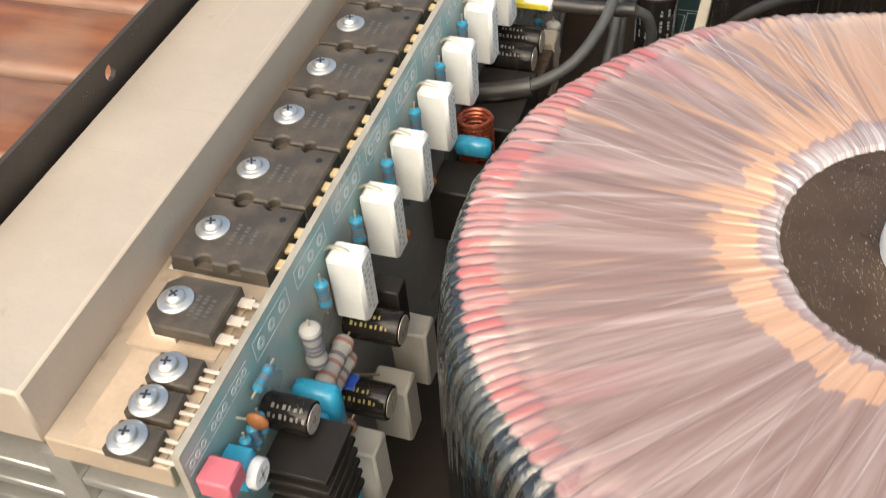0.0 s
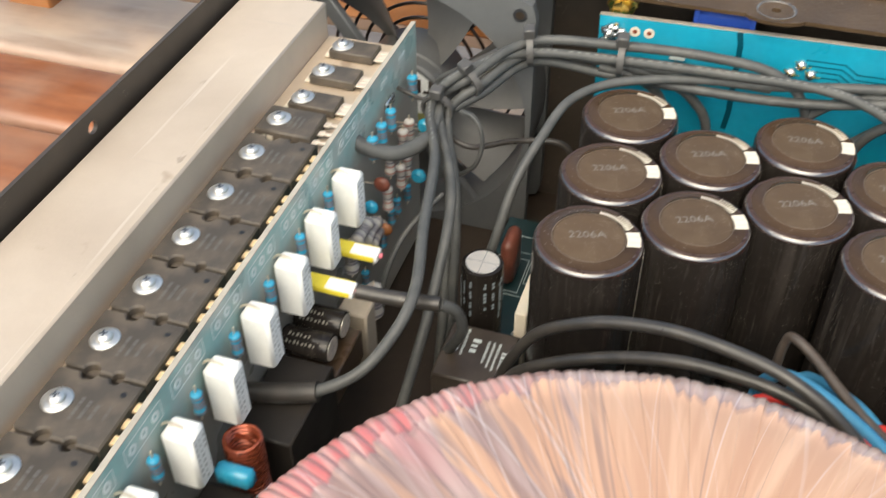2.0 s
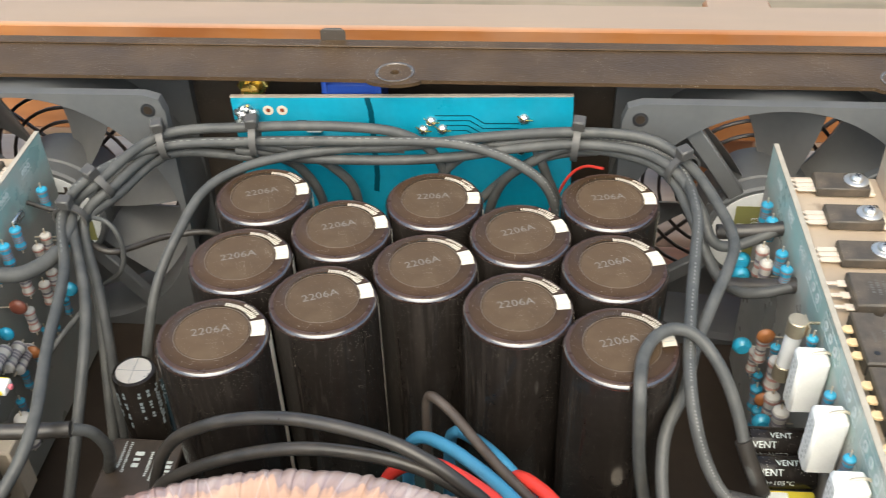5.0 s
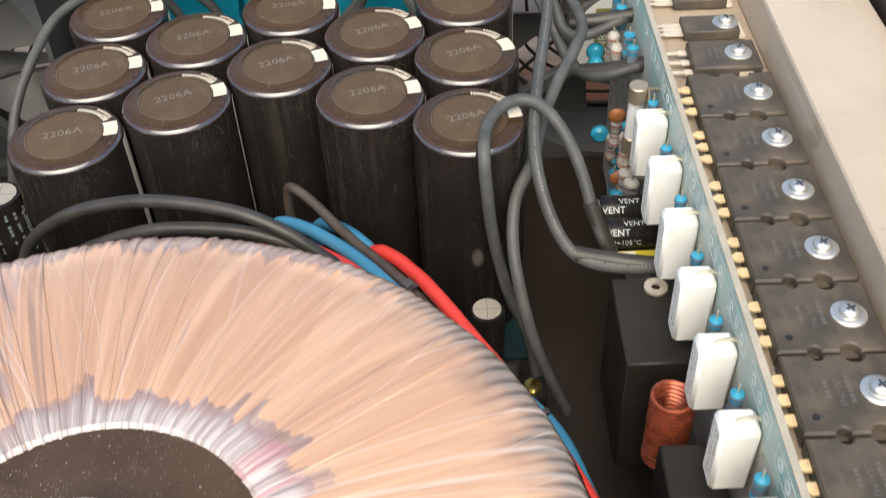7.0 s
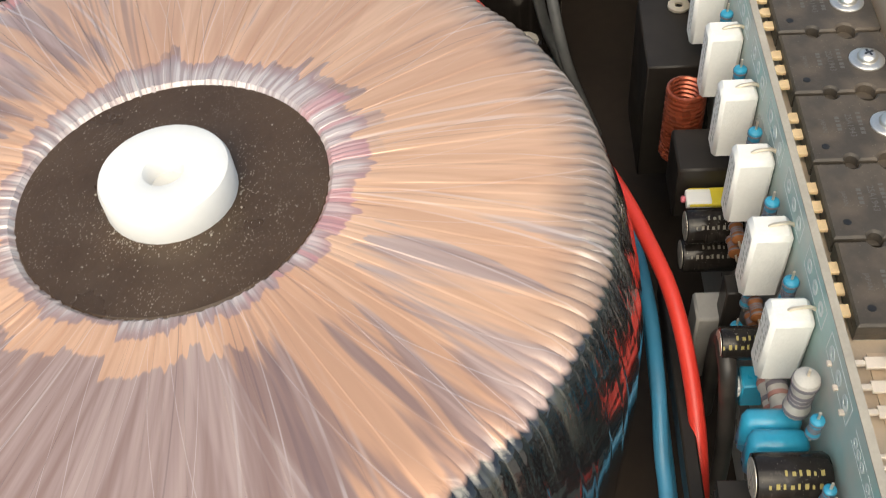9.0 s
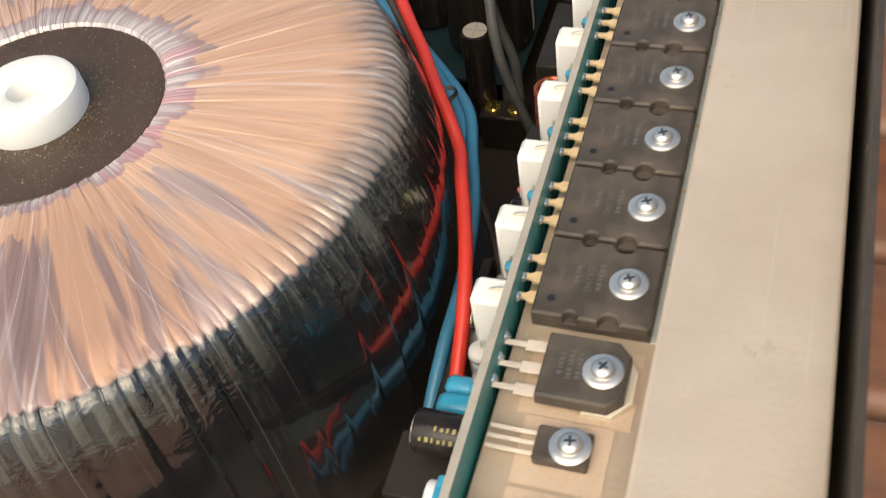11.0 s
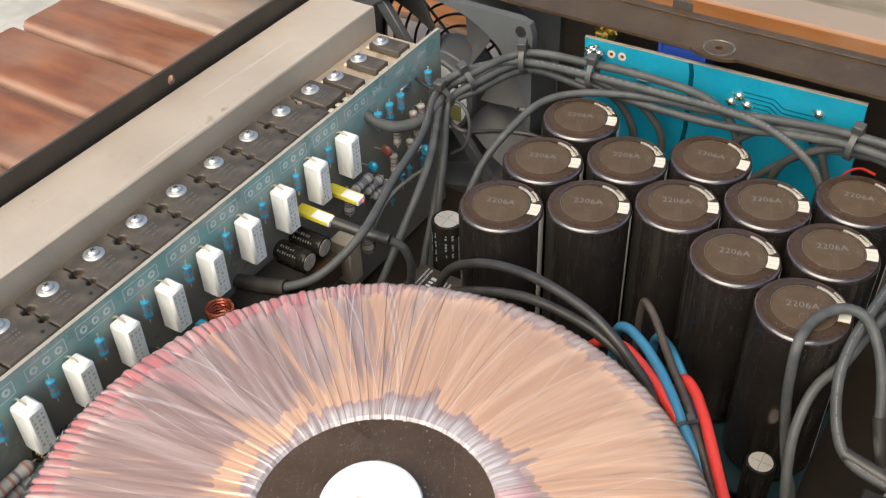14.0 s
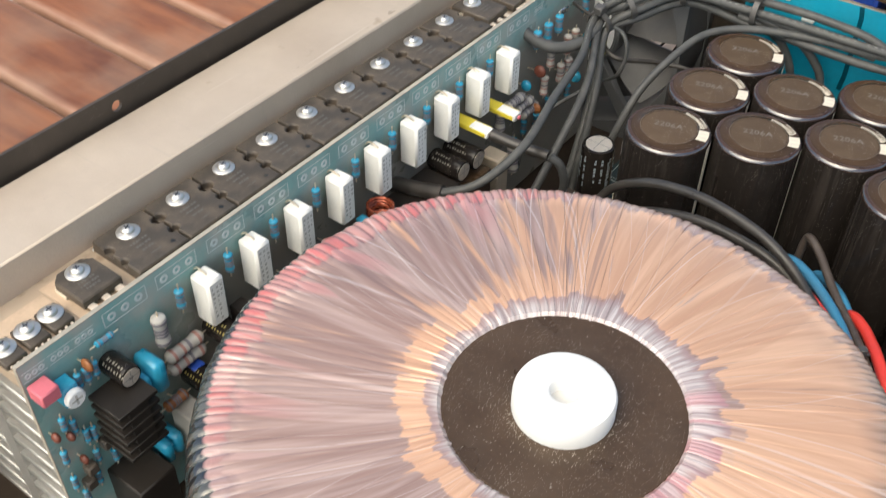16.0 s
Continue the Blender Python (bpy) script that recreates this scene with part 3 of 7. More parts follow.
# ---- amplifier chassis ----
LEFT, RIGHT, FRONT, REAR, FLOOR_Z, TOP_Z = -204.0, 209.0, -140.0, 297.0, 13.0, 136.5
chassis = thing("amplifier_chassis", "black painted sheet steel amplifier case without its lid", "amplifier case", (0, 0, 0))
part("floor_panel", Shape().box((LEFT - 1.5, FRONT, 11), (RIGHT + 1.5, REAR + 1.5, FLOOR_Z)), FLOOR_PAINT, chassis)
# side walls: sheet in (y, z), thickness in x
side_holes = [(y - FRONT, 130.7 - FLOOR_Z, 2.3) for y in (-112, 14, 139, 245)]
to_side = Matrix(((0, 0, 1, 0), (1, 0, 0, 0), (0, 1, 0, 0), (0, 0, 0, 1)))
for x in (LEFT - 1.5, RIGHT):
    w = part("side_wall", Shape().plate(REAR - FRONT, TOP_Z - FLOOR_Z, side_holes, 1.5, Matrix.Translation((x, FRONT, FLOOR_Z)) @ to_side), PAINT, chassis)
    for u, v, r in side_holes:
        ring = Shape().lathe([(2.35, -1.2), (3.2, -1.2), (3.2, 0.0), (2.35, 0.0)], 20, at_mm(x if x < 0 else x + 1.5, u + FRONT, v + FLOOR_Z, 0, 90 if x > 0 else -90, 0), True)
        part("clinch_nut", ring, STEEL, w, "bright threaded insert")
part("front_wall", Shape().box((LEFT - 1.5, FRONT - 1.5, FLOOR_Z), (RIGHT + 1.5, FRONT, 38)), PAINT, chassis)
FAN_X, FAN_ZC = (-146.0, 143.5), 72.3
rear_m = Matrix(((1, 0, 0, LEFT - 1.5), (0, 0, 1, REAR), (0, 1, 0, FLOOR_Z), (0, 0, 0, 1)))
rear_holes = [(fx - LEFT + 1.5, FAN_ZC - FLOOR_Z, 55.5) for fx in FAN_X]
part("rear_wall", Shape().plate(RIGHT - LEFT + 3, TOP_Z - FLOOR_Z - 2.2, rear_holes, 1.5, rear_m, 48), PAINT, chassis)
FL_Y = 268.5
flange_holes = [(x - LEFT, 5.6, 1.7) for x in (-182, 0, 184)]
flange = part("rear_flange", Shape().plate(RIGHT - LEFT, REAR + 1.5 - FL_Y, flange_holes, 1.5, at_mm(LEFT, FL_Y, TOP_Z - 2.0)), FLANGE, chassis)
for x in (-182, 0, 184):
    # pressed dimple and scalloped tab round each screw hole
    dim = Shape().lathe([(1.75, -1.6), (4.6, -1.6), (6.6, 0.25), (7.4, 0.25), (7.4, -0.8), (4.9, -2.4), (1.75, -2.4)], 28, at_mm(x, FL_Y + 5.6, TOP_Z - 0.45), True)
    part("screw_dimple", dim, DIMPLE, flange, "glossy pressed dimple")
    tab = [(x + 11 * math.cos(a), FL_Y + 1.5 + 5 * math.sin(a)) for a in [math.pi + math.pi * i / 10 for i in range(11)]]
    part("tab", Shape().prism(tab, TOP_Z - 1.95, TOP_Z - 0.55), FLANGE, flange)
ridge = Shape().box((LEFT, REAR - 4, TOP_Z - 0.45), (RIGHT, REAR + 1.5, TOP_Z + 0.3), 0.3)
part("fold", ridge, FLANGE, flange)
clip = Shape().prism([(-32, 297.5), (-22, 297.5), (-24, 299.5), (-30, 299.5)], 133, 141.5, 0.6)
part("rear_lug", clip, PAINT, chassis)

# ---- heat sinks ----
TAN_MICA = material("tan_mica", (0.56, 0.42, 0.30), 0.35, 0.0, 0.15, 90)
SOCKET_DARK = material("moulded_dimple", (0.018, 0.017, 0.016), 0.4)
HS_Y0, HS_Y1, LEDGE_Z = -83.0, 246.0, 112.5


def heat_sink(side):
    """Extruded tunnel heat sink: raised bar outside, ledge for the transistors inside, fins on both sides of a web."""
    if side < 0:
        out, step, inn = -201.8, -168.0, -138.5
    else:
        out, step, inn = 206.4, 173.5, 143.0
    s = -1 if side < 0 else 1
    hs = thing("heat_sink", "long bare aluminium heat sink with stacked fins", "heat sink", (0, 0, FLOOR_Z), group="channel heat sinks")
    z = -FLOOR_Z
    top = Shape().box((out, HS_Y0, 110 + z), (step, HS_Y1, 127 + z), 0.7)
    part("raised_bar", top, ALU, hs)
    part("mounting_ledge", Shape().box((step + s * -0.02, HS_Y0, 105.5 + z), (inn, HS_Y1 - 0.2, LEDGE_Z + z), 0.4), ALU_LEDGE, hs)
    web = Shape().box((step + s * 4, HS_Y0 + 0.3, 0), (step - s * 3.5, HS_Y1 - 0.3, 105.4 + z))
    part("web", web, ALU_CUT, hs)
    for i in range(10):
        zz = 95.5 - 9.2 * i + z
        part("fin", Shape().box((out, HS_Y0 + 0.3, zz), (step + s * 4.1, HS_Y1 - 0.3, zz + 2.6), 0.4), ALU_CUT, hs)
        part("fin", Shape().box((step - s * 3.6, HS_Y0 + 0.3, zz), (inn, HS_Y1 - 0.3, zz + 2.6), 0.4), ALU_CUT, hs)
    return hs


for side in (-1, 1):
    heat_sink(side)

# ---- power transistors: local x towards the circuit board, z up from the ledge ----
BIG_PITCH, BIG_Y0 = 22.5, -23.9


def screw_shape(z):
    return (Shape().lathe([(0.3, z), (4.2, z), (4.2, z + 0.3), (3.9, z + 0.5), (2.9, z + 0.75), (0.3, z + 0.75)], 28),
            Shape().lathe([(0.2, z + 0.7), (2.45, z + 0.7), (2.5, z + 1.2), (2.1, z + 1.9), (1.2, z + 2.3), (0.2, z + 2.4)], 22))


WASHER_MESH, HEAD_MESH = [mesh_of(n, s, STEEL) for n, s in zip(("washer", "screw"), screw_shape(0))]
cross = Shape().box((-1.15, -0.26, 2.0), (1.15, 0.26, 2.46)).box((-0.26, -1.15, 2.0), (0.26, 1.15, 2.46))
CROSS_MESH = mesh_of("cross_recess", cross, SOCKET)


def add_screw(parent, z, turn):
    s = part("screw", HEAD_MESH, STEEL, parent, "bright zinc cross-head screw", at=(0, 0, z), turn=turn)
    part("washer", WASHER_MESH, STEEL, s)
    part("cross_recess", CROSS_MESH, SOCKET, s)


def notch(cx, cy, r, s):
    """A half round bite into an edge that runs along x at y = cy; s: which way the bite goes."""
    return [(cx - r * math.cos(a), cy + s * r * math.sin(a)) for a in [math.pi * i / 8 for i in range(9)]]


def big_transistor(lead_len, mark):
    """Wide flat package, 26 by 20 mm, the screw's axis at the origin, three leads in +x."""
    ob = thing("power_transistor", "wide flat black power transistor screwed to the heat sink ledge", "transistor")
    e0, e1, w = -6.4, 19.0, 10.8
    poly = [(e0, -w + 0.8), (e0 + 0.8, -w)] + notch(2.5, -w, 2.3, 1) + notch(10.6, -w, 1.6, 1) + [(e1, -w)]
    poly += [(e1, w)] + notch(10.6, w, 1.6, -1)[::-1] + notch(2.5, w, 2.3, -1)[::-1] + [(e0 + 0.8, w), (e0, w - 0.8)]
    part("body", Shape().prism(poly, 2.6, 5.4, 0.5).box((e0, -w, 0.4), (e1, w, 2.7), 0.2), EPOXY, ob)
    part("insulating_pad", Shape().box((e0 - 1.4, -w + 0.3, 0.02), (e1 - 0.4, w - 0.3, 0.35)), SILK, ob)
    for k in (-1, 0, 1):
        y = 5.45 * k
        lead = Shape().prism([(e1 - 0.2, y - 1.45), (e1 + 1.7, y - 1.45), (e1 + 2.6, y - 0.7), (e1 + lead_len, y - 0.7), (e1 + lead_len, y + 0.7), (e1 + 2.6, y + 0.7), (e1 + 1.7, y + 1.45), (e1 - 0.2, y + 1.45)], 2.6, 3.5, 0.12)
        part("lead", lead, LEAD, ob)
    # markings, read from the lead side
    for i, (x, wd) in enumerate(((6.2, 8.5), (8.6, 7.0), (11.2, 6.0))):
        if mark and i == 1:
            writing("marking", "2SA1943", 2.1, MARK, ob, at_mm(x, 0, 5.45, 0, 0, 90 if mark > 0 else -90))
        else:
            bars = Shape()
            for k in range(int(wd / 1.25)):
                y = -wd / 2 + 1.25 * k
                bars.box((x - 0.5, y, 5.42), (x + 0.5, y + (0.85 if (k + i) % 3 else 0.5), 5.46))
            part("marking", bars, MARK, ob, "faded maker's print")
    writing("marking", "JAPAN", 1.5, MARK, ob, at_mm(14.6, 0, 5.45, 0, 0, 90 if mark > 0 else -90))
    part("moulding_dimple", Shape().lathe([(0.1, 5.41), (0.9, 5.41), (0.9, 5.46), (0.1, 5.46)], 14, at_mm(15.4, 6.6, 0)), SOCKET_DARK, ob)
    add_screw(ob, 5.4, 25)
    return ob


def mid_transistor(lead_len, tab):
    ob = thing("power_transistor", "mid-size black transistor with long tinned leads on the ledge", "transistor")
    w = 7.8
    poly = [(-2.0, -w), (12.5, -w), (12.5, w), (-2.0, w), (-5.0, w - 3), (-5.0, -w + 3)]
    if tab:
        part("tab", Shape().prism([(-6.6, -w + 4), (-3, -w - 0.1), (3, -w - 0.1), (3, w + 0.1), (-3, w + 0.1), (-6.6, w - 4)], 0.4, 1.9, 0.2), CREAM, ob, "pale metal tab")
        part("body", Shape().prism(poly, 1.95, 5.4, 0.5), EPOXY, ob)
    else:
        part("body", Shape().box((-6.2, -w, 0.4), (14.8, w, 5.4), 0.6), EPOXY, ob)
        part("tab", Shape().box((-3.4, -w - 0.15, 1.4), (0.8, -w + 1.2, 3.4)).box((-3.4, w - 1.2, 1.4), (0.8, w + 0.15, 3.4)), CREAM, ob, "pale metal tab in the side notch")
    for k in (-1, 0, 1):
        y = 5.45 * k
        part("lead", Shape().box((12.3, y - 1.3, 1.9), (12.5 + lead_len * 0.4, y + 1.3, 2.6), 0.1).box((12.5 + lead_len * 0.4, y - 0.6, 1.9), (12.5 + lead_len, y + 0.6, 2.6), 0.1), LEAD_PALE, ob)
    for x, wd in ((4.9, 7), (6.8, 8), (8.7, 6)):
        bars = Shape()
        for k in range(int(wd / 1.1)):
            bars.box((x - 0.5, -wd / 2 + 1.1 * k, 5.42), (x + 0.5, -wd / 2 + 1.1 * k + (0.75 if k % 3 else 0.4), 5.46))
        part("marking", bars, MARK, ob, "faded maker's print")
    add_screw(ob, 5.4, 60)
    return ob


def small_transistor(lead_len, w, length, tab):
    ob = thing("small_transistor", "small black transistor with thin tinned leads on the ledge", "transistor")
    part("body", Shape().box((-4.0, -w, 0.4), (length - 4.0, w, 4.0 if tab else 3.2), 0.45), EPOXY, ob)
    if tab:
        part("tab", Shape().box((-6.0, -w + 0.3, 0.4), (-3.9, w - 0.3, 1.7), 0.3), CREAM, ob, "pale metal tab")
    pitch = 2.54 if w > 4.5 else 2.3
    for k in (-1, 0, 1):
        y = pitch * k
        x0 = length - 4.2
        wd = 1.05 if tab else 0.42
        lead = Shape().box((x0, y - wd, 1.4), (x0 + lead_len * 0.6, y + wd, 2.0), 0.1).box((x0 + lead_len * 0.6, y - 0.45, 1.4), (x0 + lead_len, y + 0.4, 2.0), 0.1)
        part("lead", lead, LEAD_PALE, ob)
    add_screw(ob, 4.0 if tab else 3.2, 10)
    return ob


def place_row(ob, spots):
    """Copies of ob at the given (x, y, turn); ob itself takes the first place."""
    for i, (x, y, turn) in enumerate(spots):
        m = pose(x * MM, y * MM, LEDGE_Z * MM, 0, 0, turn)
        if i == 0:
            ob.matrix_world = m
        else:
            copy_thing(ob, m)
    return ob


def in_group(ob, group):
    ob["group"] = group
    return ob


place_row(in_group(big_transistor(3.6, 0), "power transistors of one channel"), [(-158.2, BIG_Y0 + 1.6 + BIG_PITCH * i, 0) for i in range(9)])
place_row(in_group(big_transistor(5.2, 1), "power transistors of the other channel"), [(164.9, BIG_Y0 + 1.7 + BIG_PITCH * i, 180) for i in range(9)])
place_row(mid_transistor(9.0, True), [(-155.6, -45.6, 0)])
place_row(mid_transistor(12.0, True), [(163.8, -45.0, 180)])
place_row(mid_transistor(11.0, False), [(-158.0, 178.6, 0)])
place_row(mid_transistor(12.0, False), [(163.7, 179.3, 180)])
place_row(in_group(small_transistor(8.5, 3.9, 11, False), "small transistors"), [(-149.2, -61.8, 0), (-149.0, -70.8, 0), (-148.6, -80.0, 0)])
place_row(in_group(small_transistor(10, 3.9, 11, False), "small transistors"), [(160.6, -61.7, 180), (160.4, -78.6, 180)])
place_row(in_group(small_transistor(7.0, 5.1, 18, True), "rear small transistors"), [(-156.6, 195.5, 0), (-156.6, 214.5, 0), (-156.6, 233.5, 0)])
place_row(in_group(small_transistor(10.5, 5.1, 18, True), "rear small transistors"), [(164.1, 199.6, 180), (164.1, 219.3, 180), (164.1, 238.2, 180)])
for x0, x1, y0, y1 in ((-161.5, -140, -84, -57), (150, 168, -70, -54.7), (150, 168, -82.5, -71), (-164, -142, -56, -36), (148, 171, -54.5, -36)):
    single("mica_sheet", Shape().box((x0, max(y0, HS_Y0 + 0.5), LEDGE_Z + 0.02), (x1, y1, LEDGE_Z + 0.3)), TAN_MICA, "thin tan insulating sheet on the heat sink ledge", "insulator")

# ---- driver boards standing along the heat sinks ----
TRACK = material("dark_board_track", (0.008, 0.055, 0.05), 0.4)
def resistor_parts(parent, a, b, r, mat, bands, lead=2.5, label=""):
    """An axial resistor from a to b with domed ends, colour bands and wire leads."""
    a, b = Vector(a), Vector(b)
    d = (b - a).normalized()
    h = (b - a).length
    m = Matrix.Translation(a) @ d.to_track_quat("Z", "Y").to_matrix().to_4x4()
    prof = [(r * 0.5, 0), (r * 0.92, 0.06 * h), (r, 0.13 * h), (r, 0.2 * h), (r * 0.86, 0.27 * h), (r * 0.86, 0.73 * h), (r, 0.8 * h), (r, 0.87 * h), (r * 0.92, 0.94 * h), (r * 0.5, h)]
    body = part("resistor", Shape().lathe(prof, 14, m), mat, parent, label)
    for z, bm_ in bands:
        rr = r * (1.03 if z < 0.2 or z > 0.8 else 0.9)
        part("band", Shape().lathe([(rr * 0.9, (z - 0.035) * h), (rr, (z - 0.035) * h), (rr, (z + 0.035) * h), (rr * 0.9, (z + 0.035) * h)], 14, m, True), bm_, body)
    part("lead", Shape().rod(a - d * lead, a, 0.32, 6).rod(b, b + d * lead, 0.32, 6), TIN, body)
    return body


def cement_resistor(parent, x0, x1, yc, z0, z1, face):
    """White cement block; face: the way from the board, +1 or -1 in x."""
    blk = part("cement_resistor", Shape().box((x0, yc - 3.8, z0), (x1, yc + 3.8, z1), 1.0), CEMENT, parent, "white cement block with a wire lead on top")
    board_x = x0 if face > 0 else x1
    top = Shape().tube([(board_x - face * 1.4, yc, z1 - 0.8), (board_x + face * 0.8, yc, z1 + 0.9), (board_x + face * 4, yc, z1 + 0.5), (board_x + face * 5, yc, z1 - 0.3)], 0.45, 6, 3)
    part("lead", top, TIN, blk)
    ox = x1 if face > 0 else x0
    rnd = random.Random(int(yc * 10))
    for dy, count in ((-1.7, 7), (0.2, 8), (1.9, 3)):
        pr = Shape()
        for k in range(count):
            zc = z1 - 3.2 - 2.1 * k
            pr.box((ox - 0.04, yc + dy - 0.5, zc - 0.55), (ox + 0.04, yc + dy + 0.5 - rnd.choice((0, 0.5)), zc + 0.55))
        part("print", pr, INK, blk)
    return blk


def radial_can(parent, name, base, tip, r, mat, top_mat, label="", bars=True):
    """A sleeved electrolytic can from base to tip with a scored top and a printed stripe."""
    a, b = Vector(base), Vector(tip)
    h = (b - a).length
    m = Matrix.Translation(a) @ (b - a).to_track_quat("Z", "Y").to_matrix().to_4x4()
    can = part(name, Shape().lathe([(r * 0.9, 0), (r, 0.8), (r, h - 0.9), (r * 0.96, h - 0.2), (r * 0.84, h)], 28, m), mat, parent, label)
    part("top", Shape().lathe([(0.05, h - 0.4), (r * 0.8, h - 0.4), (r * 0.8, h + 0.15), (0.05, h + 0.15)], 24, m), top_mat, can, "silver scored can top")
    part("score", Shape().box((-r * 0.75, -0.13, h + 0.1), (r * 0.75, 0.13, h + 0.19), 0, m).box((-0.13, -r * 0.75, h + 0.1), (0.13, r * 0.75, h + 0.19), 0, m), SILVER_LINE, can)
    if bars:
        for i in range(13):
            row = Shape()
            mm = m @ Matrix.Rotation(0.42 * i + (0.3 if i % 7 > 3 else 0), 4, "Z")
            rnd = random.Random(i)
            zc = h * 0.9
            while zc > h * (0.42 + 0.07 * (i % 3)):
                d = rnd.uniform(0.8, 1.5)
                if rnd.random() < 0.8:
                    row.box((r - 0.05, -0.5 + rnd.choice((0, 0.25)), zc - d), (r + 0.04, 0.5, zc), 0, mm)
                zc -= d + 0.45
            part("print", row, CAN_PRINT, can, "unreadable print")
    return can


def film_cap(parent, lo, hi, mat, label=""):
    return part("film_capacitor", Shape().box(lo, hi, min(1.3, (hi[0] - lo[0]) * 0.3, (hi[1] - lo[1]) * 0.3)), mat, parent, label, angle=60)


DARK_BANDS = ((0.16, BAND), (0.4, BAND), (0.5, BAND), (0.6, BAND), (0.84, BAND))
RED_BANDS = ((0.16, BAND_RED), (0.42, BAND_RED), (0.58, BAND), (0.84, BAND_RED))


def driver_board(xf, xb, face, ztop, label):
    """A tall board in the plane x; xf is the component side, xb the back."""
    ob = thing("driver_board", label, "circuit board", (0, 0, FLOOR_Z), group="driver boards")
    z = -FLOOR_Z
    y0, y1 = -84.8, 250.0
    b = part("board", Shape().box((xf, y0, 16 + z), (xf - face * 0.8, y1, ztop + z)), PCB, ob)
    part("back_layer", Shape().box((xf - face * 0.8, y0, 16 + z), (xb, y1, ztop - 0.1 + z)), PCB_BACK, ob)
    part("cut_edge", Shape().box((xf + face * 0.05, y0 - 0.1, ztop + z), (xb - face * 0.05, y1 + 0.1, ztop + 0.35 + z)).box((xf + face * 0.05, y0 - 0.35, 16 + z), (xb - face * 0.05, y0 - 0.01, ztop + z)), PCB_EDGE, ob, "pale fibreglass cut edge")
    ring = mesh_of("solder_ring", Shape().lathe([(0.75, 0), (1.65, 0), (1.65, 0.12), (0.75, 0.12)], 14, at_mm(0, 0, 0, 0, 90 * face, 0), True), SILK)
    zr = ztop - 5.4 + z
    rows = [BIG_Y0 + BIG_PITCH * i for i in range(9)] + [-45.5, 179.0]
    for y in rows:
        for k in (-1, 0, 1):
            part("solder_ring", ring, SILK, ob, at=(xf + face * 0.02, y + 5.45 * k, zr))
        o = Shape()
        for dz in (-2.9, 2.9):
            o.box((xf, y - 8.6, zr + dz - 0.15), (xf + face * 0.06, y + 8.6, zr + dz + 0.15))
        for dy in (-8.6, 8.6):
            o.box((xf, y + dy - 0.15, zr - 2.9), (xf + face * 0.06, y + dy + 0.15, zr + 2.9))
        part("outline", o, SILK, ob)
    for y in (-61.8, -70.8, -80.0, 195.5, 214.5, 233.5):
        o = Shape()
        for k in (-1, 0, 1):
            o.lathe([(0.5, 0), (1.1, 0), (1.1, 0.12), (0.5, 0.12)], 12, at_mm(xf + face * 0.02, y + 2.4 * k, zr, 0, 90 * face, 0), True)
        for dz in (-1.9, 1.9):
            o.box((xf, y - 4.2, zr + dz - 0.12), (xf + face * 0.06, y + 4.2, zr + dz + 0.12))
        part("outline", o, SILK, ob)
    # soldered leads and slanting tracks on the back
    blob = mesh_of("solder_joint", Shape().lathe([(1.25, 0), (1.1, 0.35), (0.6, 0.8), (0.1, 1.2)], 12, at_mm(0, 0, 0, 0, -90 * face, 0)), SOLDER)
    strips = [mesh_of("track", Shape().rod((0, 0, 113.6), (0, -6.0, 96 - 4 * j), 0.22, 4), TRACK) for j in range(2)]
    for y in rows:
        for k in (-1, 0, 1):
            part("solder_joint", blob, SOLDER, ob, at=(xb - face * 0.02, y + 5.45 * k, 115.4 + z))
            for j in range(2):
                part("track", strips[j], TRACK, ob, at=(xb, y + 5.45 * k + 1.2 * j, z))
    return ob


LX, RX = -132.4, 139.8
left_board = driver_board(LX, LX - 1.6, 1, 121.8, "tall dusty teal driver board with white cement resistors")
right_board = driver_board(RX, RX + 1.6, -1, 122.2, "tall teal driver board with white cement resistors and a fuse")
right_board.rotation_euler = (0, 0, radians(0.55))
Z = -FLOOR_Z
for i in range(9):
    y = BIG_Y0 + BIG_PITCH * i
    cement_resistor(left_board, LX + 1.2, LX + 10.4, y + 7.0, 91.5 + Z, 112.2 + Z, 1)
    resistor_parts(left_board, (LX + 2.9, y - 2.9, 102.5 + Z), (LX + 2.9, y - 2.9, 111.2 + Z), 1.75, RES_BLUE, DARK_BANDS)
    cement_resistor(right_board, RX - 9.4, RX - 0.4, y - 3.3, 92.6 + Z, 113.7 + Z, -1)
    resistor_parts(right_board, (RX - 2.7, y + 5.8, 103.8 + Z), (RX - 2.7, y + 5.8, 112.2 + Z), 1.75, RES_BLUE, DARK_BANDS)

# ---- filter capacitors ----
CAP_R, CAP_BASE, CAP_TOP_Z = 17.2, 37.0, 113.5


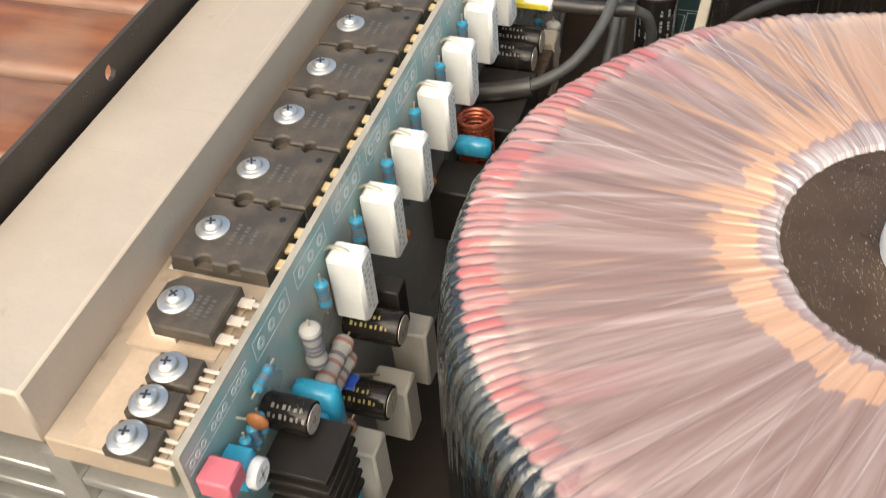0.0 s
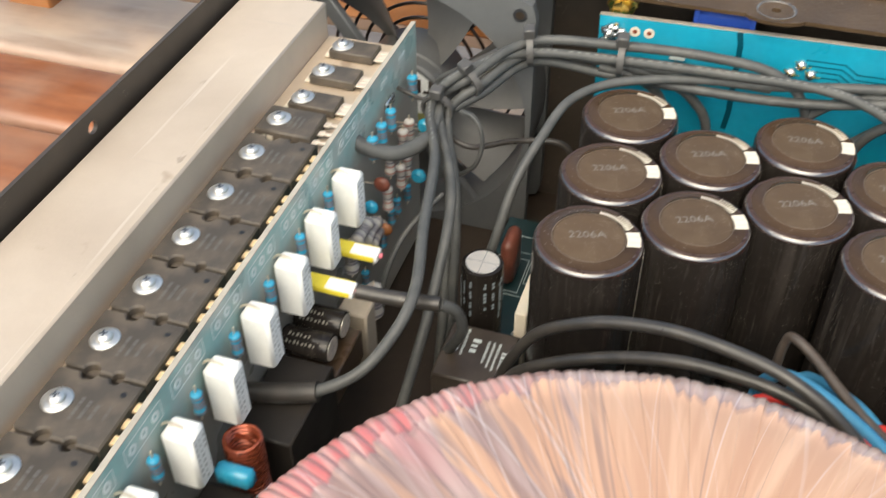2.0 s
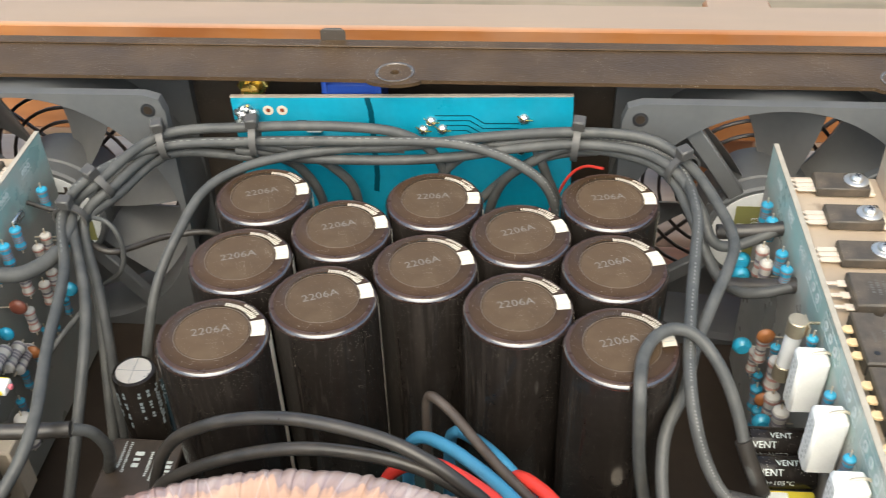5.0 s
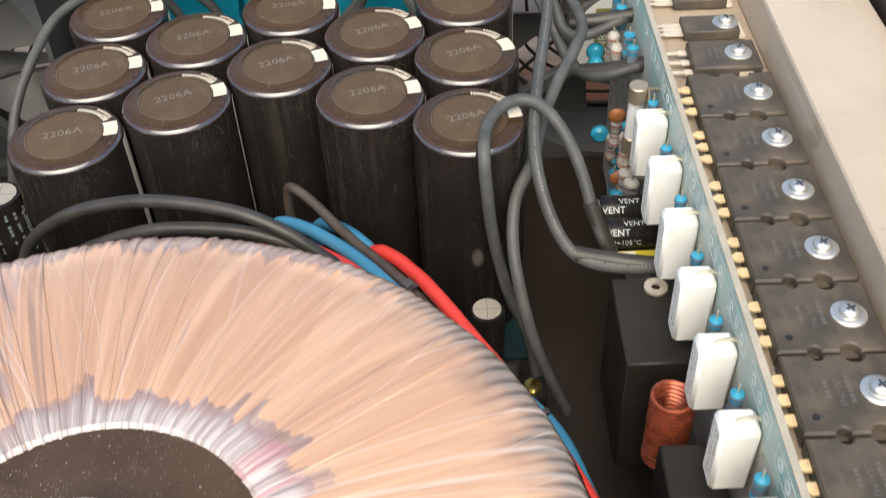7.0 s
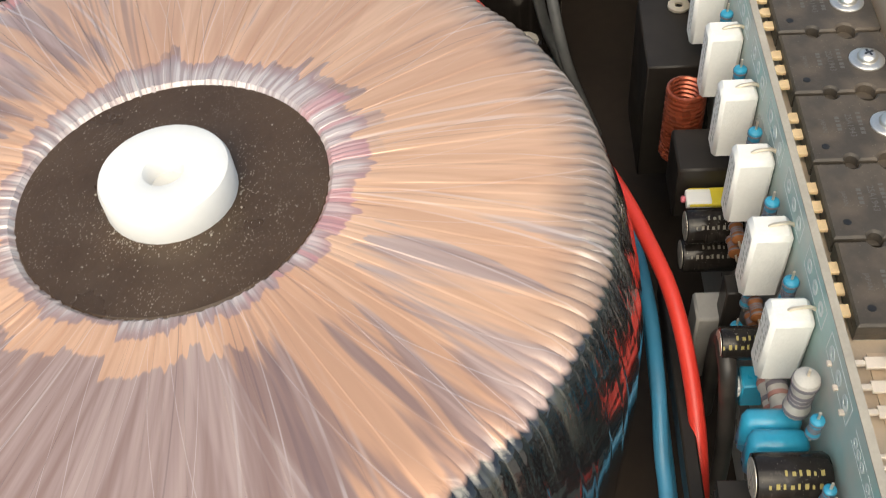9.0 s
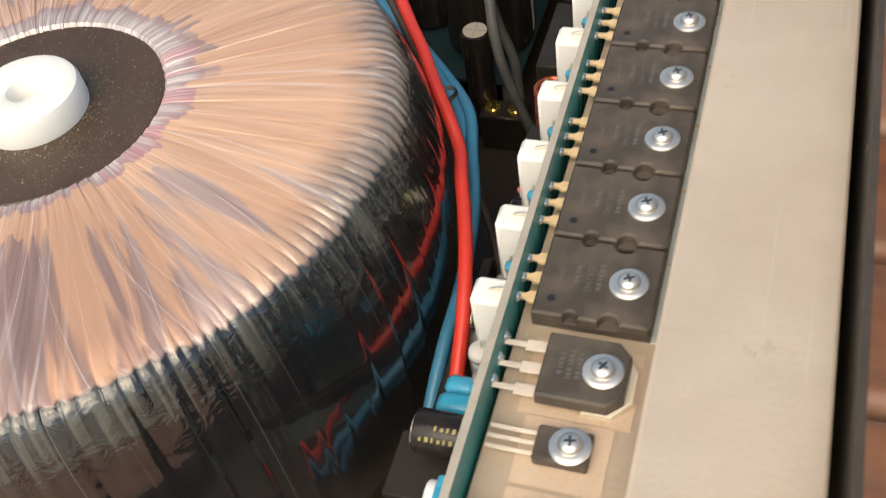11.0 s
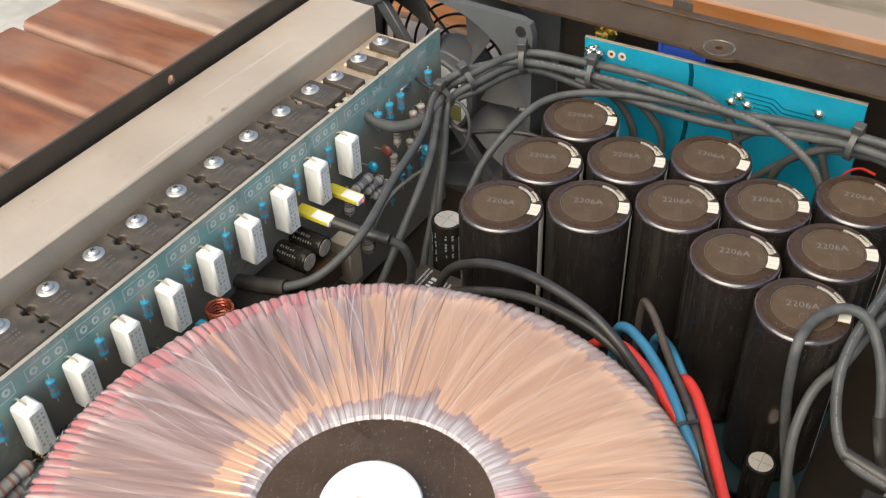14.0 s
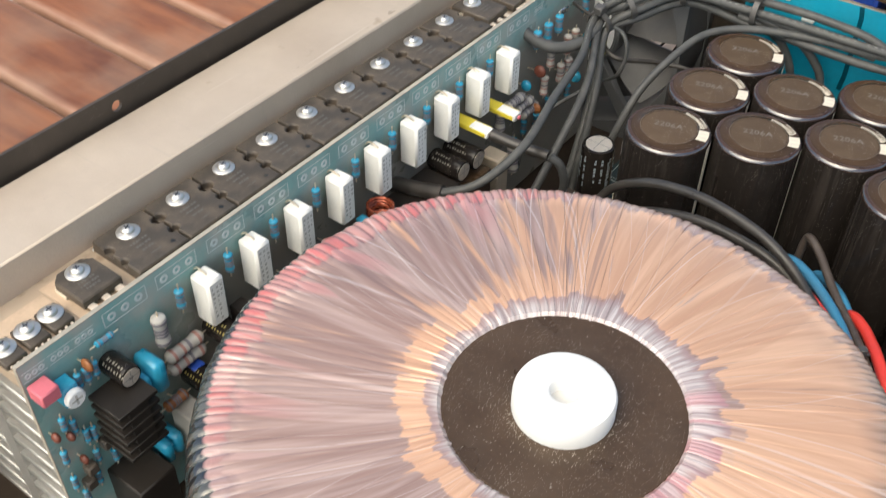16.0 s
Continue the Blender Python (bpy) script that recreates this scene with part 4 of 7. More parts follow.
def filter_capacitor():
    ob = thing("filter_capacitor", "tall black snap-in capacitor with a dusty brown top", "capacitor", group="filter capacitor bank")
    h = CAP_TOP_Z - CAP_BASE
    r = CAP_R
    part("sleeve", Shape().lathe([(r - 1, 0), (r, 0.8), (r, h - 2.0), (r - 0.05, h - 1.7)], 56), SLEEVE, ob)
    part("rim", Shape().lathe([(r - 0.05, h - 1.75), (r - 0.14, h - 1.3), (r - 0.36, h - 0.85), (r - 0.68, h - 0.45), (r - 0.85, h - 0.3)], 56), RIM, ob, "glossy shrunk edge of the sleeve")
    part("lip", Shape().lathe([(r - 0.85, h - 0.3), (r - 1.15, h - 0.1), (r - 1.6, h + 0.03), (r - 2.0, h + 0.02), (r - 2.4, h - 0.3)], 56), LIP, ob, "brown lip of the sleeve")
    top = part("top", Shape().lathe([(0.05, h - 0.3), (r - 1.9, h - 0.3), (r - 1.9, h + 0.0), (12.0, h + 0.06), (11.6, h + 0.4), (11.3, h + 0.42), (11.0, h + 0.3), (0.05, h + 0.3)], 48), CAP_TOP, ob, "brown plastic top")
    part("ridge", Shape().lathe([(11.25, h + 0.4), (11.5, h + 0.4), (11.5, h + 0.46), (11.25, h + 0.46)], 44, None, True), RIDGE, top)
    part("plate", Shape().lathe([(0.05, h + 0.25), (11.0, h + 0.25), (11.0, h + 0.36), (0.05, h + 0.36)], 44), CAP_PLATE, top)
    arc = [(11.8, -0.26), (11.8, 0.02), (11.8, 0.30), (16.0, 0.24), (16.0, 0.02), (16.0, -0.20)]
    part("polarity_mark", Shape().prism([(a * math.cos(t), a * math.sin(t)) for a, t in arc], h + 0.1, h + 0.2), CREAM, top, "cream polarity patch")
    for t in (-0.08, 0.1):
        part("polarity_line", Shape().prism([(12.4, 14.5 * math.sin(t) - 0.25), (15.4, 14.5 * math.sin(t) - 0.25), (15.4, 14.5 * math.sin(t) + 0.25), (12.4, 14.5 * math.sin(t) + 0.25)], h + 0.2, h + 0.24), INK, top)
    stripe = Shape()
    for k in range(6):
        t0, t1 = -0.22 + 0.08 * k, -0.14 + 0.08 * k
        p = [((r + 0.06) * math.cos(t), (r + 0.06) * math.sin(t)) for t in (t0, t1)]
        q = [((r - 0.1) * math.cos(t), (r - 0.1) * math.sin(t)) for t in (t1, t0)]
        stripe.prism(p + q, 3, h - 2.5)
    part("stripe", stripe, CREAM, ob, "cream polarity stripe down the sleeve")
    for k in range(16):
        a = 0.4 + 0.058 * k
        x0, x1 = (12.6, 13.9) if k > 3 else (12.4, 14.2)
        part("rim_print", Shape().box((x0, -0.2, h + 0.02), (x1, 0.2, h + 0.14), 0, Matrix.Rotation(a, 4, "Z")), CREAM, top, "unreadable rim print")
    for k in range(7):
        part("rim_print", Shape().box((14.5, -0.22, h - 0.05), (15.4, 0.22, h + 0.13), 0, Matrix.Rotation(0.45 + 0.066 * k, 4, "Z")), CREAM, top, "unreadable rim print")
    writing("date_code", "2206A", 4.4, STAMP, top, at_mm(-0.5, 1.2, h + 0.42, 0, 0, 4))
    return ob


CAP_SPOTS = [(-42.5, 153.8), (-42.5, 189.6), (-42.5, 225.4), (-12.0, 171.2), (-12.0, 207.4), (18.3, 189.0), (18.3, 225.2), (48.7, 170.6), (48.7, 207.2), (79.2, 155.5), (79.2, 191.6), (79.2, 227.2)]
cap = filter_capacitor()
random.seed(5)
for i, (x, y) in enumerate(CAP_SPOTS):
    m = pose(x * MM, y * MM, CAP_BASE * MM, 0, 0, 8 + random.uniform(-5, 10))
    if i == 0:
        cap.matrix_world = m
    else:
        copy_thing(cap, m)
supply = thing("power_supply_board", "teal circuit board under the filter capacitors", "circuit board", (0, 0, 34.6))
part("board", Shape().box((-90, 128, 0), (96.5, 247, 1.6)), material("dark_teal_board", (0.003, 0.026, 0.031), 0.4, 0.0, 0.2, 60, dust=0.05), supply)
for x in (-85, 91):
    for y in (133, 241):
        part("standoff", Shape().lathe([(0.1, FLOOR_Z - 34.6), (3, FLOOR_Z - 34.6), (3, -0.02), (0.1, -0.02)], 6, at_mm(x, y, 0)), STEEL, supply)

# ---- toroidal transformer ----
TX, TY = 2.0, 0.0
BORE_OFF = 2.0
PLEATS = 196


def film_material():
    """Clear film wound over enamelled copper: peach wire, mauve overlaps, red sleeves and painted reflections in radial
    wedges.
    """
    m = bpy.data.materials.new("film_over_copper_wire")
    m.use_nodes = True
    n, l = nodes_of(m)
    b = n["Principled BSDF"]
    co = n.new("ShaderNodeTexCoord").outputs["Object"]
    sep = n.new("ShaderNodeSeparateXYZ")
    l.new(co, sep.inputs[0])

    def math_node(op, a, c=None, d=None):
        k = n.new("ShaderNodeMath")
        k.operation = op
        for i, v in enumerate((a, c, d)):
            if v is None:
                continue
            if isinstance(v, (int, float)):
                k.inputs[i].default_value = v
            else:
                l.new(v, k.inputs[i])
        return k.outputs[0]

    def rng(v, a, c, lo=0.0, hi=1.0):
        k = n.new("ShaderNodeMapRange")
        k.interpolation_type = "SMOOTHSTEP"
        for i, x in zip(("From Min", "From Max", "To Min", "To Max"), (a, c, lo, hi)):
            k.inputs[i].default_value = x
        l.new(v, k.inputs["Value"])
        return k.outputs[0]
    # the bore lies a little off the middle of the ring
    rad0 = math_node("SQRT", math_node("ADD", math_node("POWER", sep.outputs[0], 2.0), math_node("POWER", sep.outputs[1], 2.0)))
    k = n.new("ShaderNodeMapRange")
    for i, x in zip(("From Min", "From Max", "To Min", "To Max"), (0.042, 0.09, BORE_OFF * MM, 0.0)):
        k.inputs[i].default_value = x
    l.new(rad0, k.inputs["Value"])
    cx = math_node("SUBTRACT", sep.outputs[0], k.outputs[0])
    ang = math_node("ARCTAN2", sep.outputs[1], cx)
    rad = math_node("SQRT", math_node("ADD", math_node("POWER", cx, 2.0), math_node("POWER", sep.outputs[1], 2.0)))
    ca, sa = math_node("COSINE", ang), math_node("SINE", ang)

    def polar_noise(freq, radial, detail, seed):
        """Noise that varies quickly round the ring and slowly along the radius."""
        v = n.new("ShaderNodeCombineXYZ")
        l.new(math_node("MULTIPLY_ADD", ca, freq, seed), v.inputs[0])
        l.new(math_node("MULTIPLY", sa, freq), v.inputs[1])
        l.new(math_node("MULTIPLY", rad, radial), v.inputs[2])
        t = n.new("ShaderNodeTexNoise")
        t.inputs["Scale"].default_value, t.inputs["Detail"].default_value = 1.0, detail
        l.new(v.outputs[0], t.inputs["Vector"])
        return t.outputs[0]

    def mix(f, a, c):
        k = n.new("ShaderNodeMix")
        k.data_type = "RGBA"
        l.new(f, k.inputs["Factor"])
        for key, v in (("A", a), ("B", c)):
            if isinstance(v, tuple):
                k.inputs[key].default_value = (*v, 1)
            else:
                l.new(v, k.inputs[key])
        return k.outputs["Result"]
    def polar_skew(freq, skew, radial, detail, seed):
        """As polar_noise, but along lines that lean off the radius, as the turns of tape do."""
        lean = math_node("MULTIPLY_ADD", rad, skew, math_node("MULTIPLY_ADD", ang, 1.0, -0.07 * skew))
        v = n.new("ShaderNodeCombineXYZ")
        l.new(math_node("MULTIPLY_ADD", math_node("COSINE", lean), freq, seed), v.inputs[0])
        l.new(math_node("MULTIPLY", math_node("SINE", lean), freq), v.inputs[1])
        l.new(math_node("MULTIPLY", rad, radial), v.inputs[2])
        t = n.new("ShaderNodeTexNoise")
        t.inputs["Scale"].default_value, t.inputs["Detail"].default_value = 1.0, detail
        l.new(v.outputs[0], t.inputs["Vector"])
        return t.outputs[0]

    def crease(count, skew, seed, width, depth):
        """Straight edges of single turns of tape, unevenly spaced round the ring."""
        lean = math_node("MULTIPLY_ADD", rad, skew, ang)
        wander = n.new("ShaderNodeCombineXYZ")
        l.new(math_node("MULTIPLY_ADD", math_node("COSINE", lean), 4.0, seed), wander.inputs[0])
        l.new(math_node("MULTIPLY", math_node("SINE", lean), 4.0), wander.inputs[1])
        t = n.new("ShaderNodeTexNoise")
        t.inputs["Scale"].default_value, t.inputs["Detail"].default_value = 1.0, 2.0
        l.new(wander.outputs[0], t.inputs["Vector"])
        saw = math_node("FRACT", math_node("MULTIPLY_ADD", lean, count / (2 * math.pi), math_node("MULTIPLY", t.outputs[0], 5.0)))
        return math_node("MULTIPLY", rng(math_node("ABSOLUTE", math_node("SUBTRACT", saw, 0.5)), width * 0.3, width, depth, 0.0), rng(wedge, 0.36, 0.6, 0.25, 1.0))
    def strips(count, skew, seed):
        """Overlapping turns of tape: one random value for each, with straight leaning edges."""
        lean = math_node("MULTIPLY_ADD", rad, skew, math_node("ADD", ang, -0.07 * skew))
        wander = n.new("ShaderNodeCombineXYZ")
        l.new(math_node("MULTIPLY_ADD", math_node("COSINE", lean), 5.0, seed), wander.inputs[0])
        l.new(math_node("MULTIPLY", math_node("SINE", lean), 5.0), wander.inputs[1])
        t = n.new("ShaderNodeTexNoise")
        t.inputs["Scale"].default_value, t.inputs["Detail"].default_value = 1.0, 2.0
        l.new(wander.outputs[0], t.inputs["Vector"])
        pos = math_node("MULTIPLY_ADD", lean, count / (2 * math.pi), math_node("MULTIPLY", t.outputs[0], 6.0))
        whole = math_node("FLOOR", pos)
        w0, w1 = n.new("ShaderNodeTexWhiteNoise"), n.new("ShaderNodeTexWhiteNoise")
        for w, add in ((w0, seed), (w1, seed + 1.0)):
            w.noise_dimensions = "1D"
            l.new(math_node("ADD", whole, add), w.inputs["W"])
        part_way = rng(math_node("FRACT", pos), 0.0, 0.35)
        k = n.new("ShaderNodeMix")
        l.new(part_way, k.inputs[0]), l.new(w0.outputs[0], k.inputs[2]), l.new(w1.outputs[0], k.inputs[3])
        return k.outputs[0]
    streak = polar_skew(24.0, 2.0, 3.0, 2.0, 0.0)
    fine = polar_noise(75.0, 10.0, 2.0, 5.0)
    wedge = polar_skew(13.0, -1.5, 8.0, 3.0, 7.3)
    teeth = polar_noise(30.0, 5.0, 2.0, 2.1)
    jag = math_node("SUBTRACT", teeth, 0.5)
    tape_a, tape_b, tape_c = strips(58, 2.6, 3.0), strips(37, -3.4, 41.0), strips(120, 0.8, 77.0)
    step = math_node("SUBTRACT", strips(76, 0.6, 55.0), 0.5)
    right_side = rng(math_node("MULTIPLY_ADD", ca, 1.0, math_node("MULTIPLY", sa, -0.25)), 0.1, 0.7)
    tape = math_node("ADD", math_node("MULTIPLY_ADD", tape_a, 0.4, math_node("MULTIPLY", tape_b, 0.35)), math_node("MULTIPLY", tape_c, 0.25))
    tone = math_node("ADD", math_node("MULTIPLY_ADD", fine, 0.16, math_node("MULTIPLY", streak, 0.42)), math_node("MULTIPLY", tape, 0.42))
    peach = mix(rng(tone, 0.32, 0.68), (0.66, 0.37, 0.228), (0.83, 0.515, 0.335))
    # mauve overlaps as teeth at the rim and the bore; broad on the left and front, the wire's dull reflection put into
    # the colour
    toward = math_node("MULTIPLY_ADD", ca, -0.82, math_node("MULTIPLY", sa, -0.57))
    amount = math_node("ADD", wedge, math_node("MULTIPLY_ADD", toward, 0.40, 0.11))
    amount = math_node("ADD", amount, math_node("MULTIPLY", math_node("SUBTRACT", tape, 0.5), 0.75))
    amount = math_node("ADD", amount, rng(rad, 0.046, 0.058, -0.16, 0.0))
    amount = math_node("ADD", amount, math_node("MULTIPLY", jag, 0.35))
    front = math_node("MULTIPLY_ADD", ca, 0.42, math_node("MULTIPLY", sa, -0.91))
    amount = math_node("ADD", amount, rng(front, 0.62, 0.95, 0.0, 0.27))
    # bare wire shows in a stepped ring round the bore
    inner = math_node("ADD", rad, math_node("MULTIPLY_ADD", jag, 0.006, math_node("MULTIPLY", step, 0.0065)))
    bare = rng(inner, 0.0466, 0.0474)
    mauve = mix(rng(tone, 0.34, 0.66), (0.25, 0.165, 0.158), (0.50, 0.39, 0.372))
    col = mix(math_node("MULTIPLY", rng(amount, 0.48, 0.66, 0.0, 0.77), bare), peach, mauve)
    # and a blocky mauve collar outside the silver on the back and right
    collar = math_node("MULTIPLY", rng(math_node("ADD", inner, math_node("MULTIPLY", step, 0.004)), 0.0466, 0.0458), rng(math_node("MULTIPLY_ADD", toward, -1.0, math_node("MULTIPLY", jag, 0.8)), 0.0, 0.5, 0.0, 0.75))
    collar = math_node("MULTIPLY", collar, rng(sa, 0.1, 0.6, 0.06, 1.0))
    col = mix(collar, col, mauve)
    # red insulation shows through the film on the left
    red_side = rng(math_node("ADD", math_node("MULTIPLY", ca, -1.0), math_node("MULTIPLY", sa, 0.1)), 0.4, 0.9)
    blush = math_node("MULTIPLY", math_node("MULTIPLY", red_side, rng(rad, 0.060, 0.092, 0.0, 0.55)), rng(tape, 0.42, 0.60))
    col = mix(blush, col, (0.58, 0.20, 0.19))
    # gathered rim: pleats, shade put into their valleys' colour, red on the left, grey-mauve elsewhere
    pu = math_node("MULTIPLY_ADD", ang, PLEATS / (2 * math.pi), math_node("ADD", math_node("MULTIPLY", math_node("SINE", math_node("MULTIPLY_ADD", ang, 5.0, 1.0)), 0.8), math_node("MULTIPLY", math_node("SINE", math_node("MULTIPLY_ADD", ang, 13.0, 2.0)), 0.4)))
    ridge = math_node("ABSOLUTE", math_node("SINE", math_node("MULTIPLY", pu, math.pi)))
    front_right = rng(math_node("MULTIPLY_ADD", ca, 0.6, math_node("MULTIPLY", sa, -0.8)), 0.0, 0.8, 0.0, -0.004)
    edge_at = math_node("ADD", math_node("ADD", rad, front_right), math_node("ADD", math_node("MULTIPLY_ADD", jag, 0.008, math_node("MULTIPLY", step, 0.0060)), math_node("MULTIPLY", red_side, 0.0022)))
    edge_at = math_node("MULTIPLY_ADD", ridge, -0.001, edge_at)
    band = rng(edge_at, 0.0928, 0.0940)
    rose = mix(rng(streak, 0.42, 0.6), (0.57, 0.13, 0.12), (0.54, 0.27, 0.24))
    crest = mix(red_side, mix(rng(streak, 0.4, 0.6), (0.33, 0.225, 0.20), (0.45, 0.335, 0.30)), rose)
    valley = mix(red_side, (0.33, 0.235, 0.235), (0.17, 0.055, 0.06))
    col = mix(math_node("MULTIPLY", band, rng(right_side, 0.0, 1.0, 0.84, 0.35)), col, mix(rng(ridge, 0.1, 0.6), valley, crest))
    col = mix(math_node("MULTIPLY", rng(math_node("ABSOLUTE", math_node("SUBTRACT", edge_at, 0.0930)), 0.0004, 0.0022, 0.34, 0.0), rng(teeth, 0.4, 0.56)), col, (0.20, 0.125, 0.125))
    # the film greys towards the right rim, its pleats' highlights put into the colour
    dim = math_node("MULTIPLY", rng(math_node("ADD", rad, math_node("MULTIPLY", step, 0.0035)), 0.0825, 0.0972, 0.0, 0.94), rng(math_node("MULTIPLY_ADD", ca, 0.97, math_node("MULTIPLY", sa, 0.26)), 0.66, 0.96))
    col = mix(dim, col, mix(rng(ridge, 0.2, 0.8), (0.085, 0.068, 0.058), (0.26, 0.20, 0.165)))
    # silvery film in the bore, its sheen put into the colour, pink on the right
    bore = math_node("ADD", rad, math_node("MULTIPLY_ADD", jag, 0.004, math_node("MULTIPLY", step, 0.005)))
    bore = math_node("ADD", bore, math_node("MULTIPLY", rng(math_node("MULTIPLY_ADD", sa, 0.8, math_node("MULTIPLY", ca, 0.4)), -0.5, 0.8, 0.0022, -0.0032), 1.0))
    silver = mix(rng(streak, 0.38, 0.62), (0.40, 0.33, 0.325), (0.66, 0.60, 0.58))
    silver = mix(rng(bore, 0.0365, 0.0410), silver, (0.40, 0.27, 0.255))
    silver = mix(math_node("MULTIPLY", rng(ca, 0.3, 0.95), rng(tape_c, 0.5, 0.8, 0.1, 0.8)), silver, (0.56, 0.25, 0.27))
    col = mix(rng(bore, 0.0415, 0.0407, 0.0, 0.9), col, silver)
    # edges of single turns of tape: dark creases, and glints put in as pale ones
    col = mix(crease(47, 1.8, 9.0, 0.03, 0.36), col, (0.88, 0.78, 0.73))
    col = mix(crease(36, -2.4, 19.0, 0.024, 0.34), col, (0.86, 0.76, 0.72))
    col = mix(crease(30, 1.2, 29.0, 0.022, 0.45), col, (0.20, 0.13, 0.13))
    # black core tape from the rim down, the ring of wire lying a little off its middle
    shifted = math_node("ADD", math_node("ADD", rad, math_node("MULTIPLY_ADD", ca, 0.0010, math_node("MULTIPLY", math_node("MINIMUM", sa, 0.3), -0.0030))), math_node("MULTIPLY_ADD", jag, 0.0022, math_node("MULTIPLY", step, 0.0012)))
    side = math_node("MAXIMUM", rng(math_node("MULTIPLY_ADD", ridge, -0.0012, shifted), 0.0993, 0.1007), rng(sep.outputs[2], 0.099, 0.101, 1.0, 0.0))
    in_bore = rng(rad, 0.08, 0.085)
    side = math_node("MULTIPLY", side, in_bore)
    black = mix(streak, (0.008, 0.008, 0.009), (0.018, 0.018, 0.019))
    # grey sheen below the rim, put into the tape's colour
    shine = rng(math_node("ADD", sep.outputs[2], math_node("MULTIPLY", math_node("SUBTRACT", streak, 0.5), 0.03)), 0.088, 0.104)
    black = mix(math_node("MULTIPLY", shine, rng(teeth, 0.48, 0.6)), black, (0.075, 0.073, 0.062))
    black = mix(crease(41, 0.0, 39.0, 0.024, 0.6), black, (0.10, 0.097, 0.09))
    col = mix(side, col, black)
    l.new(col, b.inputs["Base Color"])
    l.new(rng(side, 0.0, 1.0, 0.44, 0.24), b.inputs["Roughness"])
    metal = math_node("MULTIPLY", math_node("MULTIPLY", rng(rad, 0.041, 0.05, 0.25, 0.36), rng(rad, 0.086, 0.094, 1.0, 0.0)), rng(side, 0.0, 1.0, 1.0, 0.0))
    l.new(metal, b.inputs["Metallic"])
    tangent = n.new("ShaderNodeTangent")
    tangent.direction_type, tangent.axis = "RADIAL", "Z"
    l.new(tangent.outputs[0], b.inputs["Tangent"])
    l.new(rng(side, 0.0, 1.0, 0.55, 0.0), b.inputs["Anisotropic"])
    b.inputs["Coat Weight"].default_value, b.inputs["Coat Roughness"].default_value = 1.0, 0.04
    b.inputs["Coat IOR"].default_value = 1.6
    bp = n.new("ShaderNodeBump")
    bp.inputs["Strength"].default_value, bp.inputs["Distance"].default_value = 0.09, 0.0008
    crinkle = n.new("ShaderNodeTexNoise")
    crinkle.inputs["Scale"].default_value, crinkle.inputs["Detail"].default_value, crinkle.inputs["Distortion"].default_value = 170.0, 3.0, 1.2
    l.new(co, crinkle.inputs["Vector"])
    height = math_node("ADD", math_node("MULTIPLY_ADD", fine, 0.12, math_node("MULTIPLY", tape, 0.8)), math_node("ADD", streak, wedge))
    edge = math_node("MULTIPLY", rng(rad, 0.092, 0.1, 0.0, 34.0), rng(sep.outputs[2], 0.086, 0.099))
    l.new(math_node("MULTIPLY_ADD", crinkle.outputs[0], edge, math_node("MULTIPLY", height, rng(side, 0.0, 1.0, 1.0, 0.25))), bp.inputs["Height"])
    l.new(bp.outputs[0], b.inputs["Normal"]), l.new(bp.outputs[0], b.inputs["Coat Normal"])
    return m


GRAIN = material("pale_dust_grain", (0.33, 0.29, 0.24), 0.7, 0.0, 0.2, 300)
PLUG = material("grey_white_plug", (0.66, 0.64, 0.60), 0.6, 0.0, 0.06, 100)
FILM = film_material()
transformer = thing("toroidal_transformer", "large toroidal transformer wound in clear film over copper wire", "transformer", (TX, TY, FLOOR_Z))
profile = [(34.4, 105), (34.8, 109.2), (36.2, 110.7), (39.0, 111.1), (43.6, 111.1), (50, 111.1), (58, 110.9), (70, 110.4), (80, 110.1), (88, 109.7), (91.5, 109.55), (94, 109.4), (96.5, 109.1), (98.6, 108.5), (100.3, 107.3), (101.5, 105.4), (102.4, 103.0), (103.3, 100.0), (104.3, 96.0), (105.3, 91.0), (106.2, 85.0), (107.0, 77), (107.6, 62), (107.2, 40), (105.5, 22), (101, 9), (91, 2.5), (82, 0)]
SEG = 1764
random.seed(11)
# overlapping turns of tape: each starts a little proud of the one before
starts, a = [], 0.0
while a < 360:
    starts.append(a)
    a += random.uniform(3.0, 8.0)
tor = Shape()
lift, rim_fold, bore_fold, wall_fold = [], [], [], []


def folds(deg, period, seed, sharp):
    """Uneven pleats round the ring."""
    u = deg / period + 0.35 * math.sin(radians(deg) * 7 + seed) + 0.2 * math.sin(radians(deg) * 17 + seed * 2)
    f = abs(math.sin(math.pi * u)) ** sharp
    return f * (0.6 + 0.4 * math.sin(radians(deg) * 11 + seed * 3))


def pleat(deg, period, seed):
    """Overlapping turns of tape: a slow rise and a sharp fall."""
    u = deg / period + 0.3 * math.sin(radians(deg) * 5 + seed) + 0.15 * math.sin(radians(deg) * 13 + seed)
    f = u % 1.0
    return (f / 0.86 if f < 0.86 else (1 - f) / 0.14) * (0.65 + 0.35 * math.sin(radians(deg) * 9 + seed))


